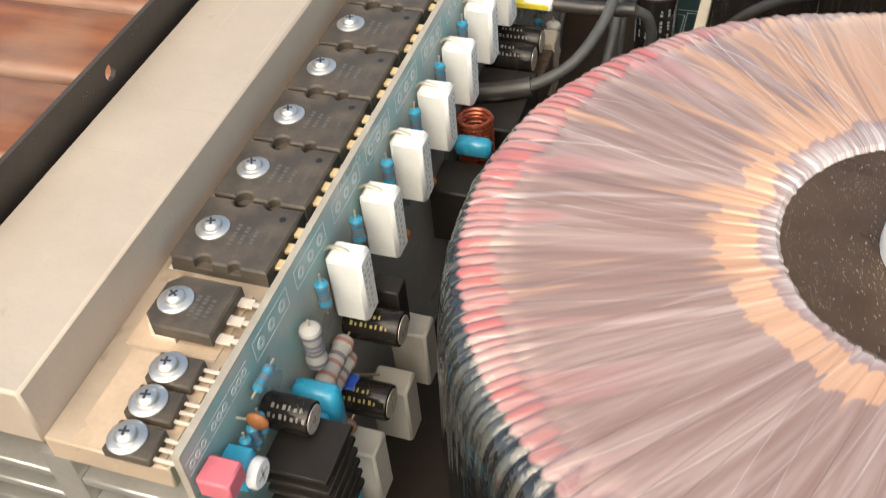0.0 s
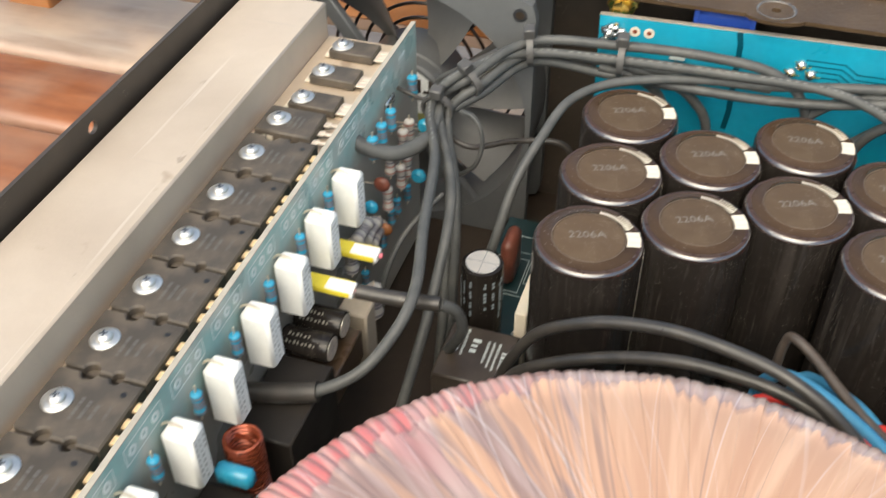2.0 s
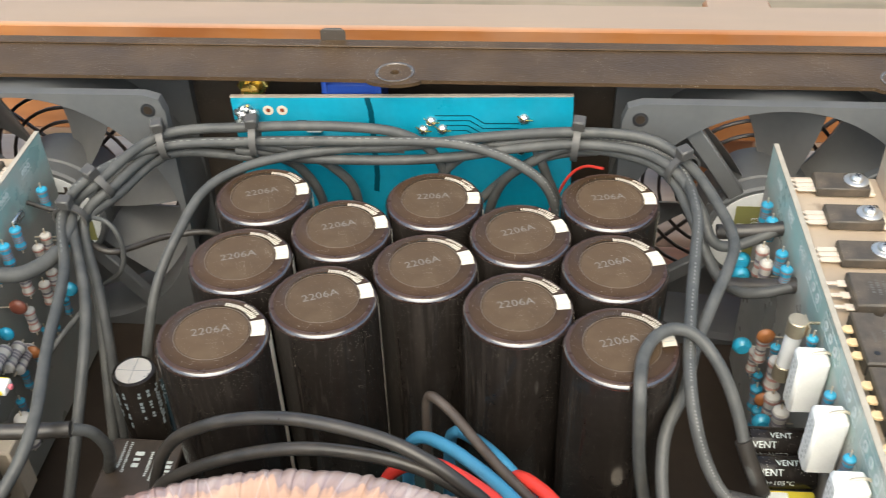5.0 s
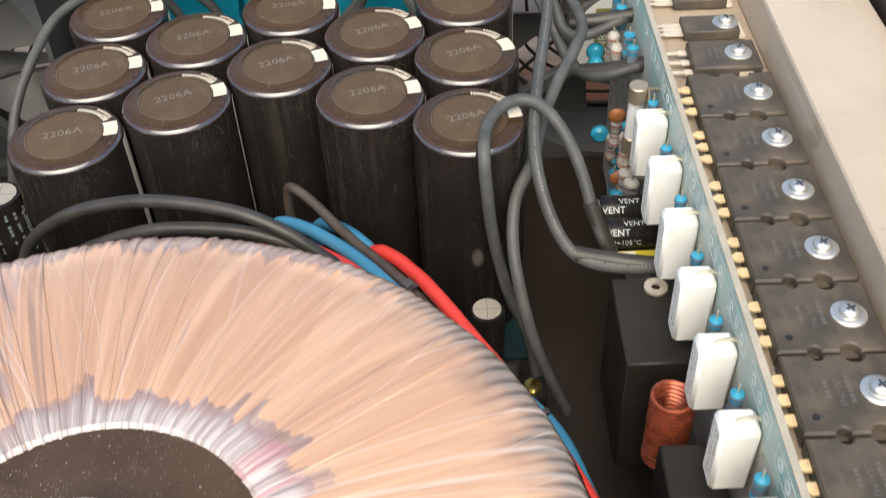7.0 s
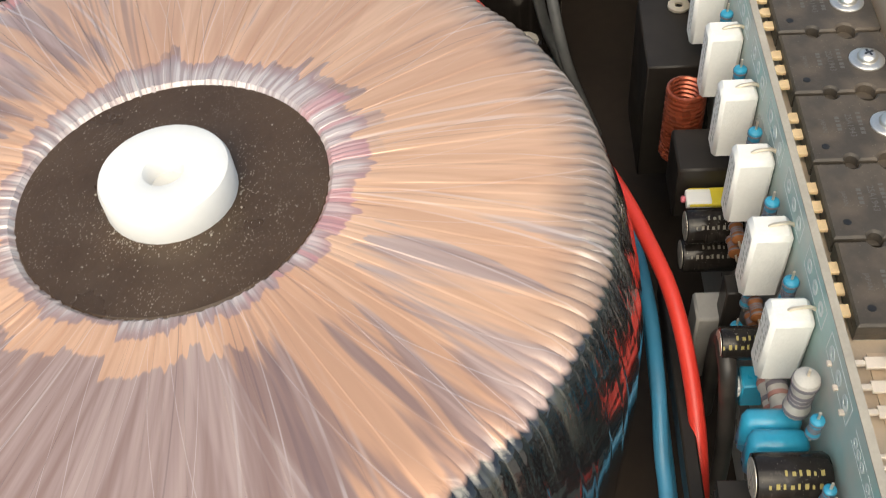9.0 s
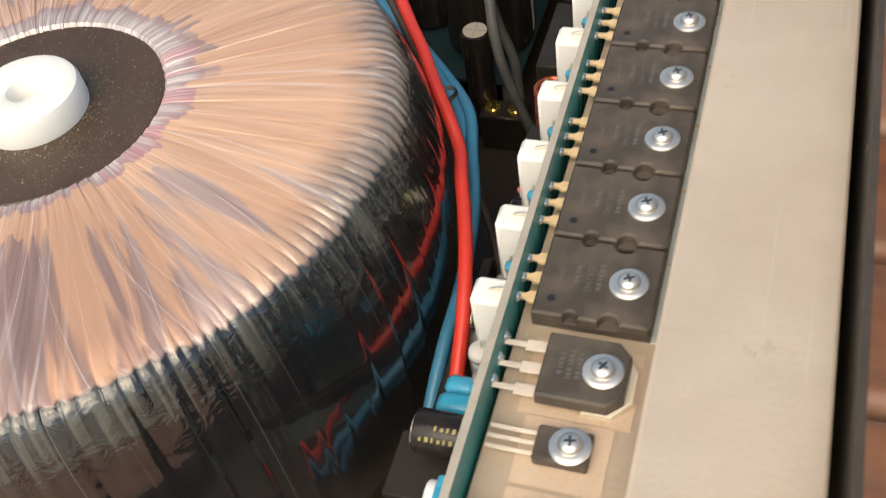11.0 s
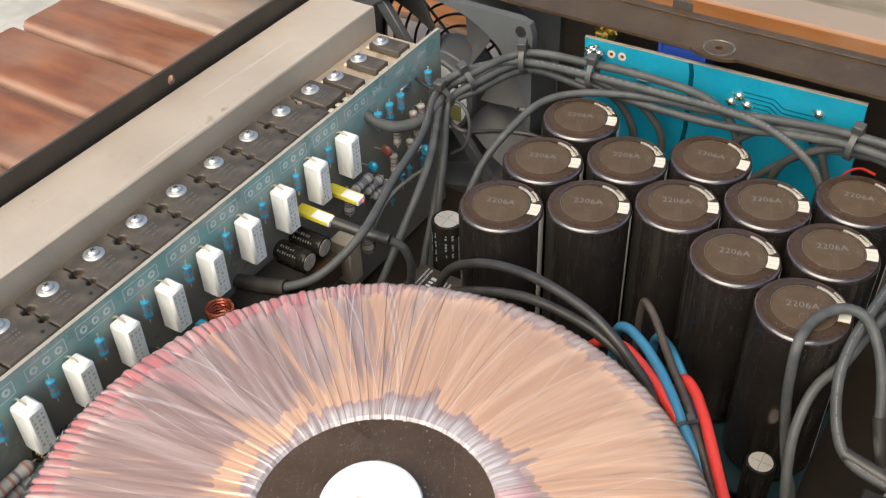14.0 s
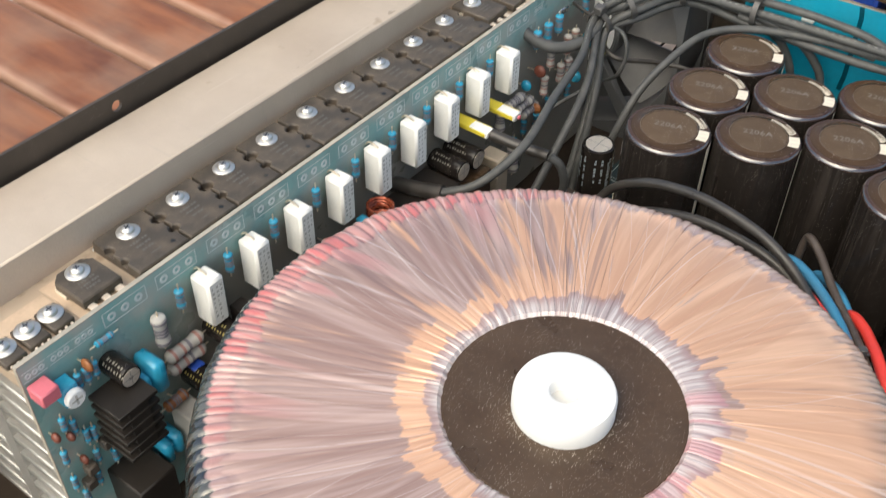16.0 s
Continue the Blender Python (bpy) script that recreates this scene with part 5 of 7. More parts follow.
for s in range(SEG):
    deg = 360 * s / SEG
    i = max(k for k, v in enumerate(starts) if v <= deg)
    nxt = starts[i + 1] if i + 1 < len(starts) else 360
    f = (deg - starts[i]) / (nxt - starts[i])
    left = 0.5 - 0.5 * math.cos(radians(deg))
    lift.append(((1 - f) ** 1.5 + 0.35 * folds(deg, 3.1, 6.0, 0.8)) * random.Random(i).uniform(0.5, 1.0) * (0.12 + 0.42 * left))
    th = radians(deg)
    pu = PLEATS * deg / 360 + 0.8 * math.sin(5 * th + 1) + 0.4 * math.sin(13 * th + 2)
    rim_fold.append(abs(math.sin(math.pi * pu)) ** 0.7 * (0.2 + 0.36 * left ** 1.5 + 0.3 * (1 - left) ** 3 + 0.1 * math.sin(23 * th)) + folds(deg, 5.3, 5.0, 0.6) * 0.35)
    bore_fold.append(pleat(deg, 5.2, 2.0) * 0.45 + folds(deg, 2.3, 4.0, 0.8) * 0.16)
    wall_fold.append(pleat(deg, 6.6, 3.0) * 0.75 + pleat(deg, 2.9, 8.0) * 0.07)
np_ = len(profile)
for s in range(SEG):
    a = 2 * math.pi * s / SEG
    for i, (r, z) in enumerate(profile):
        p, q = profile[max(i - 1, 0)], profile[min(i + 1, np_ - 1)]
        t = Vector((q[0] - p[0], q[1] - p[1])).normalized()
        # tape bunches up in the bore, pleats over the rim and hangs in folds down the wall
        g = lift[s]
        if r > 84:
            # the winding slopes off towards the back
            z -= 2.6 * (0.5 + 0.5 * math.sin(a)) * min(1, (r - 84) / 14) * max(0, min(1, (z - 85) / 15))
        if r < 46:
            g += bore_fold[s] * min(1, (47 - r) / 6)
        if 86 < r <= 92:
            g += rim_fold[s] * ((r - 86) / 6) ** 1.5 * (0.3 + 0.7 * (0.5 - 0.5 * math.cos(a)))
        if r > 92:
            w = min(1, max(0, (104 - z) / 9)) if r > 97 else 0
            g += rim_fold[s] * (1 - 0.94 * w) + wall_fold[s] * w
            top = max(0, min(1, (z - 80) / 22))
            r -= (2.0 * math.cos(a) + 1.2 * math.sin(a)) * min(1, (r - 92) / 5) * top
        off = BORE_OFF * max(0, min(1, (90 - r) / 48)) if z > 60 else 0
        tor.v.append(((r - t.y * g) * math.cos(a) + off, (r - t.y * g) * math.sin(a), max(z + t.x * g, 0)))
for s in range(SEG):
    t = (s + 1) % SEG
    for i in range(np_ - 1):
        tor.f.append((s * np_ + i, t * np_ + i, t * np_ + i + 1, s * np_ + i + 1))
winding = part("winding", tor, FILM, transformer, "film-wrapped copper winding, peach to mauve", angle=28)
winding.matrix_local = Matrix.Diagonal((0.993, 0.993, 1.027, 1.0))
disc = Shape()
prof = [(6, 113.0), (20, 112.8), (30, 113.0), (34.6, 113.1), (35.8, 111.8), (35.8, 103)]
disc.lathe([(0.1, 113.0)] + prof, 96, at_mm(BORE_OFF, 0.3, 0))
part("potting", disc, POTTING, transformer, "black potting disc strewn with dust")
nut_prof = [(3.9, 112.4), (14.6, 112.4), (14.8, 113.4), (14.7, 118.8), (14.1, 120.2), (12.7, 120.9), (6.0, 120.9), (4.6, 120.2), (4.0, 118.6)]
grains = Shape()
random.seed(31)
for k in range(700):
    a = random.uniform(0, 2 * math.pi)
    near = random.random() < 0.62
    q = 15.2 + random.expovariate(0.32) if near else math.sqrt(random.uniform(15.5 ** 2, 34 ** 2))
    if q > 34 or (near and math.cos(a + 0.9) < random.uniform(-1.2, 0.6)):
        continue
    d = random.uniform(0.05, 0.11) * (2.0 if random.random() < 0.06 else 1)
    grains.box((-d * random.uniform(0.7, 2.0), -d, -0.05), (d, d, d), 0, at_mm(2.0 + q * math.cos(a), q * math.sin(a), 113.05 if q > 6 else 113.1, random.uniform(-25, 25), random.uniform(-25, 25), random.uniform(0, 180)))
part("dust", grains, GRAIN, transformer, "pale grains of dust and wire ends round the hub")
part("nut", Shape().lathe(nut_prof, 40, at_mm(2.0, -0.4, 0), True), WHITE, transformer, "white plastic hub with a central hole")
part("bolt_end", Shape().lathe([(0.1, 108), (3.95, 108), (3.95, 115.6), (0.1, 115.6)], 20, at_mm(2.0, -0.4, 0)), PLUG, transformer)

# ---- fans ----
BLADE = material("dusty_blade_plastic", (0.125, 0.125, 0.123), 0.45, 0.0, 0.12, 40, dust=0.3, dust_color=(0.2, 0.18, 0.165))


def case_fan(turn, label_turn):
    """120 mm fan: the origin at the middle of its front face, the air along y."""
    ob = thing("case_fan", "dusty dark grey 120 mm fan fixed to the rear wall", "fan", group="rear fans")
    h = 59.0
    out = []
    for k in range(96):
        t = 2 * math.pi * k / 96
        c, w = math.cos(t), math.sin(t)
        q = h / max(abs(c), abs(w))
        x, z = q * c, q * w
        # round the corners
        dx, dz = abs(x) - (h - 6), abs(z) - (h - 6)
        if dx > 0 and dz > 0:
            k2 = 6 / max(math.hypot(dx, dz), 6)
            x, z = math.copysign(h - 6 + dx * k2, x), math.copysign(h - 6 + dz * k2, z)
        out.append((x, z))
    n = len(out)

    def flange_ring(y0, y1):
        s = Shape()
        inner = []
        for x, z in out:
            a = math.atan2(z, x)
            inner.append((57.0 * math.cos(a), 57.0 * math.sin(a)))
        s.v = [(x, y0, z) for x, z in out] + [(x, y0, z) for x, z in inner] + [(x, y1, z) for x, z in out] + [(x, y1, z) for x, z in inner]
        for i in range(n):
            j = (i + 1) % n
            s.f += [(i, j, n + j, n + i), (2 * n + i, 3 * n + i, 3 * n + j, 2 * n + j), (i, 2 * n + i, 2 * n + j, j), (n + i, n + j, 3 * n + j, 3 * n + i)]
        return s
    part("frame", flange_ring(0, 4.5), FAN, ob)
    part("frame", flange_ring(30, 34.5), FAN, ob)
    to_y = at_mm(0, 0, 0, -90, 0, 0)
    part("duct", Shape().lathe([(57, 4.4), (58.8, 4.4), (58.8, 30.1), (57, 30.1)], 48, to_y, True), FAN, ob)
    for cx in (-1, 1):
        for cz in (-1, 1):
            part("screw_hole", Shape().lathe([(1.7, -0.15), (2.9, -0.15), (2.9, 0.05), (1.7, 0.05)], 18, at_mm(cx * 52.5, 0, cz * 52.5, -90, 0, 0), True), SOCKET, ob)
            part("screw_hole", Shape().lathe([(0.05, -0.12), (1.8, -0.12), (1.8, 0.05), (0.05, 0.05)], 18, at_mm(cx * 52.5, 0, cz * 52.5, -90, 0, 0)), FLOOR_PAINT, ob)
    part("hub", Shape().lathe([(0.1, 1.2), (22, 1.2), (23, 2.2), (23, 8), (0.1, 8)], 40, to_y), FAN, ob)
    part("label", Shape().lathe([(0.1, 0.95), (20.5, 0.95), (20.5, 1.18), (0.1, 1.18)], 40, to_y), FAN_LABEL, ob, "white round label")
    lt = Matrix.Rotation(radians(label_turn), 4, "Y")
    part("label", Shape().box((-17, 0.8, 2), (14, 0.94, 12), 0, lt), OLIVE_LABEL, ob, "olive label strip")
    writing("marking", "2B48U", 5.5, FAN_LABEL, ob, lt @ at_mm(-1.5, 0.75, 8.5, 90, 0, 0))
    writing("marking", "P003", 4.0, FAN_LABEL, ob, lt @ at_mm(5, 0.75, 4, 90, 0, 0))
    mark = Shape().box((-15.5, 0.8, -15), (-14, 0.93, -8.5), 0, lt).box((-15.5, 0.8, -9.8), (-11.5, 0.93, -8.5), 0, lt).box((-10.5, 0.8, -15), (-9, 0.93, -8.5), 0, lt).box((-9, 0.8, -12.3), (-5.5, 0.93, -11), 0, lt)
    part("marking", mark, PAINT, ob, "plain black approval mark")
    for k in range(4):
        m = Matrix.Rotation(radians(45 + 90 * k + 10), 4, "Y")
        part("strut", Shape().box((21, 1.5, -3.2), (58, 6.0, 3.2), 0.6, m), FAN, ob)
    part("rotor", Shape().lathe([(0.1, 9), (21, 9), (22.5, 10.5), (22.5, 30), (0.1, 30)], 40, to_y), FAN, ob)
    for k in range(7):
        s = Shape()
        a0 = 2 * math.pi * k / 7 + radians(turn)
        rows, cols = 7, 7
        for side in (0, 1.3):
            for i in range(rows):
                r = 22 + (55 - 22) * i / (rows - 1)
                for j in range(cols):
                    u = j / (cols - 1)
                    a = a0 + (u - 0.5) * (0.54 + 0.1 * i / rows) + 0.22 * (i / rows)
                    y = 12 + 15 * u + 3.5 * math.sin(math.pi * u) * (1 - 0.3 * i / rows) + side
                    s.v.append((r * math.cos(a), y, r * math.sin(a)))
        q = rows * cols
        for i in range(rows - 1):
            for j in range(cols - 1):
                c = i * cols + j
                s.f += [(c, c + 1, c + cols + 1, c + cols), (q + c, q + c + cols, q + c + cols + 1, q + c + 1)]
        for i in range(rows - 1):
            for j in (0, cols - 1):
                c = i * cols + j
                s.f.append((c, c + cols, q + c + cols, q + c))
        for j in range(cols - 1):
            for i in (0, rows - 1):
                c = i * cols + j
                s.f.append((c, c + 1, q + c + 1, q + c))
        part("blade", s, BLADE, ob)
    return ob


FAN_FRONT = 262.0
for fan_x, turn, label_turn in zip(FAN_X, (9.8, 26.9), (180, -90)):
    case_fan(turn, label_turn).matrix_world = pose(fan_x * MM, FAN_FRONT * MM, FAN_ZC * MM)


def finger_guard(x):
    ob = thing("fan_guard", "dark wire finger guard on the outside of the rear wall", "fan guard", (x, REAR + 3.2, FAN_ZC), group="fan guards")
    for r in (16, 23, 30, 37, 44, 51, 57):
        pts = [(r * math.cos(a), 0, r * math.sin(a)) for a in [2 * math.pi * k / 40 for k in range(41)]]
        part("ring", Shape().tube(pts, 0.8, 6, 1), WIRE_STEEL, ob)
    for k in range(4):
        a = radians(45 + 90 * k)
        part("spoke", Shape().rod((14 * math.cos(a), 1.5, 14 * math.sin(a)), (73 * math.cos(a), 1.5, 73 * math.sin(a)), 0.9, 6), WIRE_STEEL, ob)


for x in FAN_X:
    finger_guard(x)

# ---- rear connector board ----
rear_board = thing("connector_board", "bright blue circuit board standing inside the rear wall", "circuit board", (3.0, 272.0, FLOOR_Z))
rear_board.rotation_euler = (0, radians(-1.3), 0)
part("board", Shape().box((-64.5, 0, 30), (66.5, 1.5, 113.5)), BOARD_BLUE, rear_board)
part("cut_edge", Shape().box((-64.6, -0.1, 113.5), (66.6, 1.6, 114.1)), PCB_EDGE, rear_board, "pale cut edge")
for x in (-50.5, -45):
    pad = part("pad", Shape().lathe([(0.9, -0.15), (2.1, -0.15), (2.1, 0.02), (0.9, 0.02)], 18, at_mm(x, 0, 108, -90, 0, 0), True), CREAM, rear_board, "tinned solder pad")
    part("pad_hole", Shape().lathe([(0.05, -0.1), (1.0, -0.1), (1.0, 0.02), (0.05, 0.02)], 12, at_mm(x, 0, 108, -90, 0, 0)), COPPER, pad)
for x, z in ((12.5, 103.0), (9.2, 99.2), (16.6, 99.4), (48.0, 104.0), (47, 90)):
    j = part("solder_joint", Shape().lathe([(0.1, -1.9), (1.0, -1.7), (1.9, -0.9), (2.2, 0.02)], 16, at_mm(x, 0, z, -90, 0, 0)), SOLDER, rear_board, "blob of solder")
    part("wire_end", Shape().rod((x, -1.5, z), (x - 2.5, -2.5, z + 2.8), 0.25, 5).rod((x, -1.5, z), (x + 3.5, -2.2, z + 0.6), 0.25, 5), GOLD, j)


def trace(points, w=0.5):
    tr = Shape()
    for (x0, z0), (x1, z1) in zip(points, points[1:]):
        d = Vector((x1 - x0, z1 - z0))
        nrm = Vector((-d.y, d.x)).normalized() * w / 2
        tr.add([(x0 + nrm.x, -0.06, z0 + nrm.y), (x0 - nrm.x, -0.06, z0 - nrm.y), (x1 - nrm.x, -0.06, z1 - nrm.y), (x1 + nrm.x, -0.06, z1 + nrm.y)], [(0, 1, 2, 3)])
    part("trace", tr, TRACE, rear_board)


for dz in (0, 2.2, 4.4, 6.6):
    trace([(14 + dz * 0.4, 105.5 - dz), (28 - dz * 0.3, 105.5 - dz), (33 - dz * 0.3, 102.0 - dz), (46, 102.0 - dz)])
trace([(-11.5, 113.4), (-10.5, 108), (-10.5, 78), (-11.5, 70)], 2.2)
trace([(-40, 103), (-36, 103), (-34, 101), (-20, 101)], 1.2)
for x, z in ((-33, 100.5), (-27, 95)):
    part("clip", Shape().box((x - 3, -3, z - 1), (x + 3, -0.1, z + 1), 0.4), SILK, rear_board)
lump = Shape()
random.seed(3)
for k in range(16):
    a, rr = random.uniform(0, 6.28), random.uniform(0, 4.2)
    c = (-60 + rr * 1.3 * math.cos(a), -1.3 - random.uniform(0, 2), 107.5 + rr * math.sin(a))
    lump.lathe([(0.1, -2.6), (1.2, -2.1), (1.9, 0), (1.3, 1.8), (0.1, 2.4)], 10, at_mm(*c, random.uniform(0, 90), random.uniform(0, 90), 0))
part("solder_lump", lump, SOLDER, rear_board, "rough lump of solder on the earth tag")
jack = thing("phono_socket", "gold plated phono socket behind the connector board", "socket", (-57, 280, 126))
jack_m = at_mm(0, 0, 0, -90, 0, 0)
part("barrel", Shape().lathe([(0.1, -5), (3.4, -5), (3.4, 16.5), (0.1, 16.5)], 20, jack_m), GOLD, jack)
part("hex_nut", Shape().lathe([(0.1, -1), (5.6, -1), (6.2, -0.4), (6.2, 3.6), (5.6, 4.2), (0.1, 4.2)], 6, jack_m), GOLD, jack)
part("collar", Shape().lathe([(3.3, 5), (5, 5), (5, 8), (3.3, 8)], 20, jack_m, True), ORANGE, jack)
blue_box = thing("mains_socket", "blue plastic socket body behind the connector board", "socket", (-17.5, 283, 112))
part("body", Shape().box((-11, -6, -14), (11, 13.8, 17.5), 1.2), ROYAL, blue_box)
part("rib", Shape().box((-11.6, -7, -14), (-9.5, 10, 18.6), 0.4).box((9.5, -7, -14), (11.6, 10, 18.6), 0.4), ROYAL, blue_box)

# ---- cables ----


def cable(points, r, mat, label, category="cable", group="", name="cable", prints=0):
    ob = thing(name, label, category, group=group)
    c = part("jacket", Shape().tube(points, r, 12, 9), mat, ob)
    if prints:
        path = smooth_line(points, 24)
        s = Shape()
        i = prints
        while i < len(path) - 3:
            d = (path[i + 1] - path[i])
            up = Vector((0, -0.45, 1))
            up = (up - d.normalized() * up.dot(d.normalized())).normalized()
            side = d.normalized().cross(up)
            p0 = path[i] + up * (r + 0.03)
            p1 = path[i + 1] + up * (r + 0.03)
            w = side * r * 0.11
            s.add([p0 - w, p0 + w, p1 + w, p1 - w], [(0, 1, 2, 3)])
            i += 2 if i % 7 else 4
        part("print", s, CABLE_PRINT, ob, "unreadable printed line")
    return ob


GREY = "dusty grey-black insulated cable in the wiring loom"
LOOM = "wiring loom"
R = 1.9
# loom along the rear, tied above the capacitors
cable([(-101, 112, 18), (-98, 122, 36), (-93, 150, 74), (-96, 182, 97), (-114, 223, 104), (-104, 230, 114), (-87, 254, 119), (-52, 257, 121.5), (-20, 257, 122.5), (4, 258, 119), (17, 260, 106), (22, 262, 80), (22, 262, 38)], R, CABLE, GREY, group=LOOM)
cable([(-130, 89, 82), (-118, 91, 82), (-101, 99, 88), (-93, 110, 95), (-90, 126, 102), (-97, 156, 104), (-105, 191, 104), (-116, 220, 106), (-107, 229, 116), (-88, 252, 115), (-52, 254, 117), (-10, 256, 117), (25, 255, 117), (48, 252, 110), (60, 249, 98), (64, 248, 70), (64, 247, 38)], R, CABLE, GREY, group=LOOM, prints=150)
cable([(-95, 172, 20), (-96, 186, 60), (-100, 200, 84), (-110, 222, 101), (-100, 231, 111), (-86, 256, 113), (-52, 258, 113), (-5, 258, 113), (38, 258, 119), (68, 254, 124), (93, 252, 123), (107, 241, 119.5), (115.5, 222, 115.5), (118.2, 205, 114.2), (114, 190, 114.2), (108, 176, 113), (102, 162, 108), (98, 149, 102), (92.6, 139, 96.6), (91, 130, 90), (92, 120, 81), (97, 110, 62), (107, 105, 36)], R, CABLE, GREY, group=LOOM)
cable([(8, 262, 40), (14, 261, 90), (28, 260, 110), (48, 258, 117), (68, 256, 119.5), (92, 252, 119), (104.5, 241, 117), (107.5, 218, 116), (105, 198, 114.8), (101.6, 177, 114), (99, 158, 113), (98, 145, 111), (98.8, 135, 106), (102, 128, 97), (107, 122, 90), (114, 118.5, 87.5), (125, 117, 86.5), (138, 117, 86.5)], R, CABLE, GREY, group=LOOM, prints=60)
cable([(30, 262, 40), (38, 260, 90), (52, 258, 108), (68, 258, 114.5), (90, 250, 116), (101, 240, 114.5), (107.5, 224, 109), (112.5, 216, 100), (116, 209, 96), (121, 199, 98), (128, 195.2, 101), (138, 195.6, 104)], R, CABLE, GREY, group=LOOM)
cable([(99, 122, 34), (96, 128, 48), (91, 131, 60), (87.5, 132.3, 74), (84.8, 133, 90), (83.5, 133.5, 105), (83, 135, 113.2), (83.2, 140, 116.6), (84.7, 148, 116.9), (88.5, 155.5, 117), (94, 159, 117.2), (100, 157.5, 116.6), (105, 152.5, 113.6), (109.6, 147.3, 107), (113.2, 141.5, 98.5), (115.6, 136, 90.5), (118.5, 132, 84), (121.5, 130, 80)], R, CABLE, "grey-black cable looping over a capacitor top", group=LOOM)
cable([(4, 259, 112), (-14, 258, 112.5), (-32, 254, 112.5), (-53, 245, 112), (-66, 232, 110), (-72, 214, 104), (-77, 200, 94), (-80, 190, 80), (-84, 184, 58), (-84, 184, 38)], 1.8, CABLE, "grey-black cable arching down beside the capacitors", group=LOOM)
cable([(-97, 168, 20), (-98, 178, 44), (-104, 205, 80), (-112, 221, 98), (-99, 233, 107), (-85, 256, 109.5), (-52, 256, 108.8), (-5, 256, 108.5), (22, 257, 110), (45, 256, 115), (68, 253, 119.5), (90, 249, 119.5), (102, 239, 118), (110, 226, 112), (114, 217, 105), (122, 217, 103), (138, 221, 108)], R, CABLE, GREY, group=LOOM)
cable([(-34, 262, 40), (-30, 262, 80), (-36, 260, 100), (-46, 257, 109), (-60, 256, 112)], R, CABLE, GREY, group=LOOM)
cable([(-22, 262, 40), (-16, 262, 84), (-24, 260, 102), (-38, 258, 110), (-56, 256, 115)], R, CABLE, GREY, group=LOOM)
cable([(66, 262, 40), (64, 262, 80), (58, 260, 100), (54, 259, 112)], R, CABLE, GREY, group=LOOM)
cable([(20, 262, 70), (30, 262, 84), (46, 262, 101), (60, 260, 110), (76, 256, 115)], R, CABLE, GREY, group=LOOM)
# leads of the transformer
cable([(-66, 130, 48), (-62, 131, 70), (-52, 128, 93), (-37, 124, 107), (-22, 122, 113), (-6, 119, 116), (14, 114, 116), (27, 109.5, 113), (36, 107, 107), (44, 106, 98), (52, 104, 80)], R, BLACK_WIRE, "black transformer lead arching over the winding", group="transformer leads")
cable([(-62, 126, 60), (-58, 124.5, 76), (-47, 122, 88), (-29, 119, 100), (-11, 116, 108), (5, 114, 110), (20, 111, 110), (32, 108.5, 106), (42, 107, 96), (50, 105, 78)], R, BLACK_WIRE, "black transformer lead arching over the winding", group="transformer leads")
cable([(21, 153, 38), (21, 153, 74), (21.5, 153, 88), (23.5, 151.5, 92.5), (30.2, 145.1, 92), (37.4, 136.1, 91), (44.6, 126.5, 91.2), (51.8, 117.2, 92.4), (58.6, 107.9, 93.6), (64.8, 99.1, 93.6), (72, 90.5, 90.5), (84, 77, 80), (97, 63, 60), (108, 50, 40), (114, 36, 24)], 1.6, BROWN, "brown transformer lead bent over in a hook", group="transformer leads")
cable([(15, 144, 38), (16, 142, 75), (19, 137, 89), (23.5, 134.6, 93), (30.8, 129.5, 94.6), (37.5, 123.6, 95.4), (43.8, 117.4, 96), (49.7, 110.9, 96.2), (55, 104.9, 95.6), (60, 99.6, 94), (66, 94.5, 91.5), (78, 86, 85), (91, 73.5, 78), (100.5, 58, 74), (107, 40, 72), (111, 26.5, 71), (113.2, 7, 69.5), (113.6, -13, 67), (113.6, -29, 60), (114.5, -37, 54), (116, -46, 38), (117, -52, 18)], 1.95, BLUE, "blue transformer lead along the winding's side", group="transformer leads")
cable([(27, 155, 38), (28, 154, 68), (30, 152, 76), (32.8, 149.6, 78.5), (36.1, 145.2, 81.3), (39.2, 140.5, 84.4), (44.2, 132.6, 88), (49.8, 126, 87.4), (57, 115, 86), (68, 101, 81), (82, 88, 78), (98, 70, 76), (105, 50, 76), (110.5, 30, 72), (113.3, 5, 66), (114.3, -13, 60), (115.5, -32, 52), (117, -50, 40), (118, -60, 18)], 1.95, BLUE, "blue transformer lead along the winding's side", group="transformer leads")
cable([(2, 125, 50), (11, 126, 82), (19, 125.4, 92), (26.9, 123.5, 94.7), (35, 119.5, 94.3), (42.9, 113.4, 94.7), (49.9, 107.4, 94.5), (56.6, 102.1, 93.7), (66, 96, 87), (84, 80, 78), (97, 66, 58)], 2.0, RED, "red transformer lead lying against the winding", group="transformer leads")
cable([(46, 132, 56), (48, 128.5, 82), (51.4, 124, 90), (57, 117.1, 93.4), (61.5, 110, 95.4), (65.6, 103.4, 96.8), (72.2, 92.6, 97), (78.1, 83.6, 95.7), (84, 75, 94.3), (88.5, 67.5, 92.7), (92.8, 60.8, 90.6), (97.8, 53.8, 87.5), (103.8, 44, 83.5), (107.8, 32, 85), (112, 20, 84), (117, 3, 82), (120, -13.5, 76), (121.5, -31, 67), (121.5, -48, 52), (120, -60, 34), (119, -66, 18)], 2.05, RED, "red transformer lead along the winding's side", group="transformer leads")


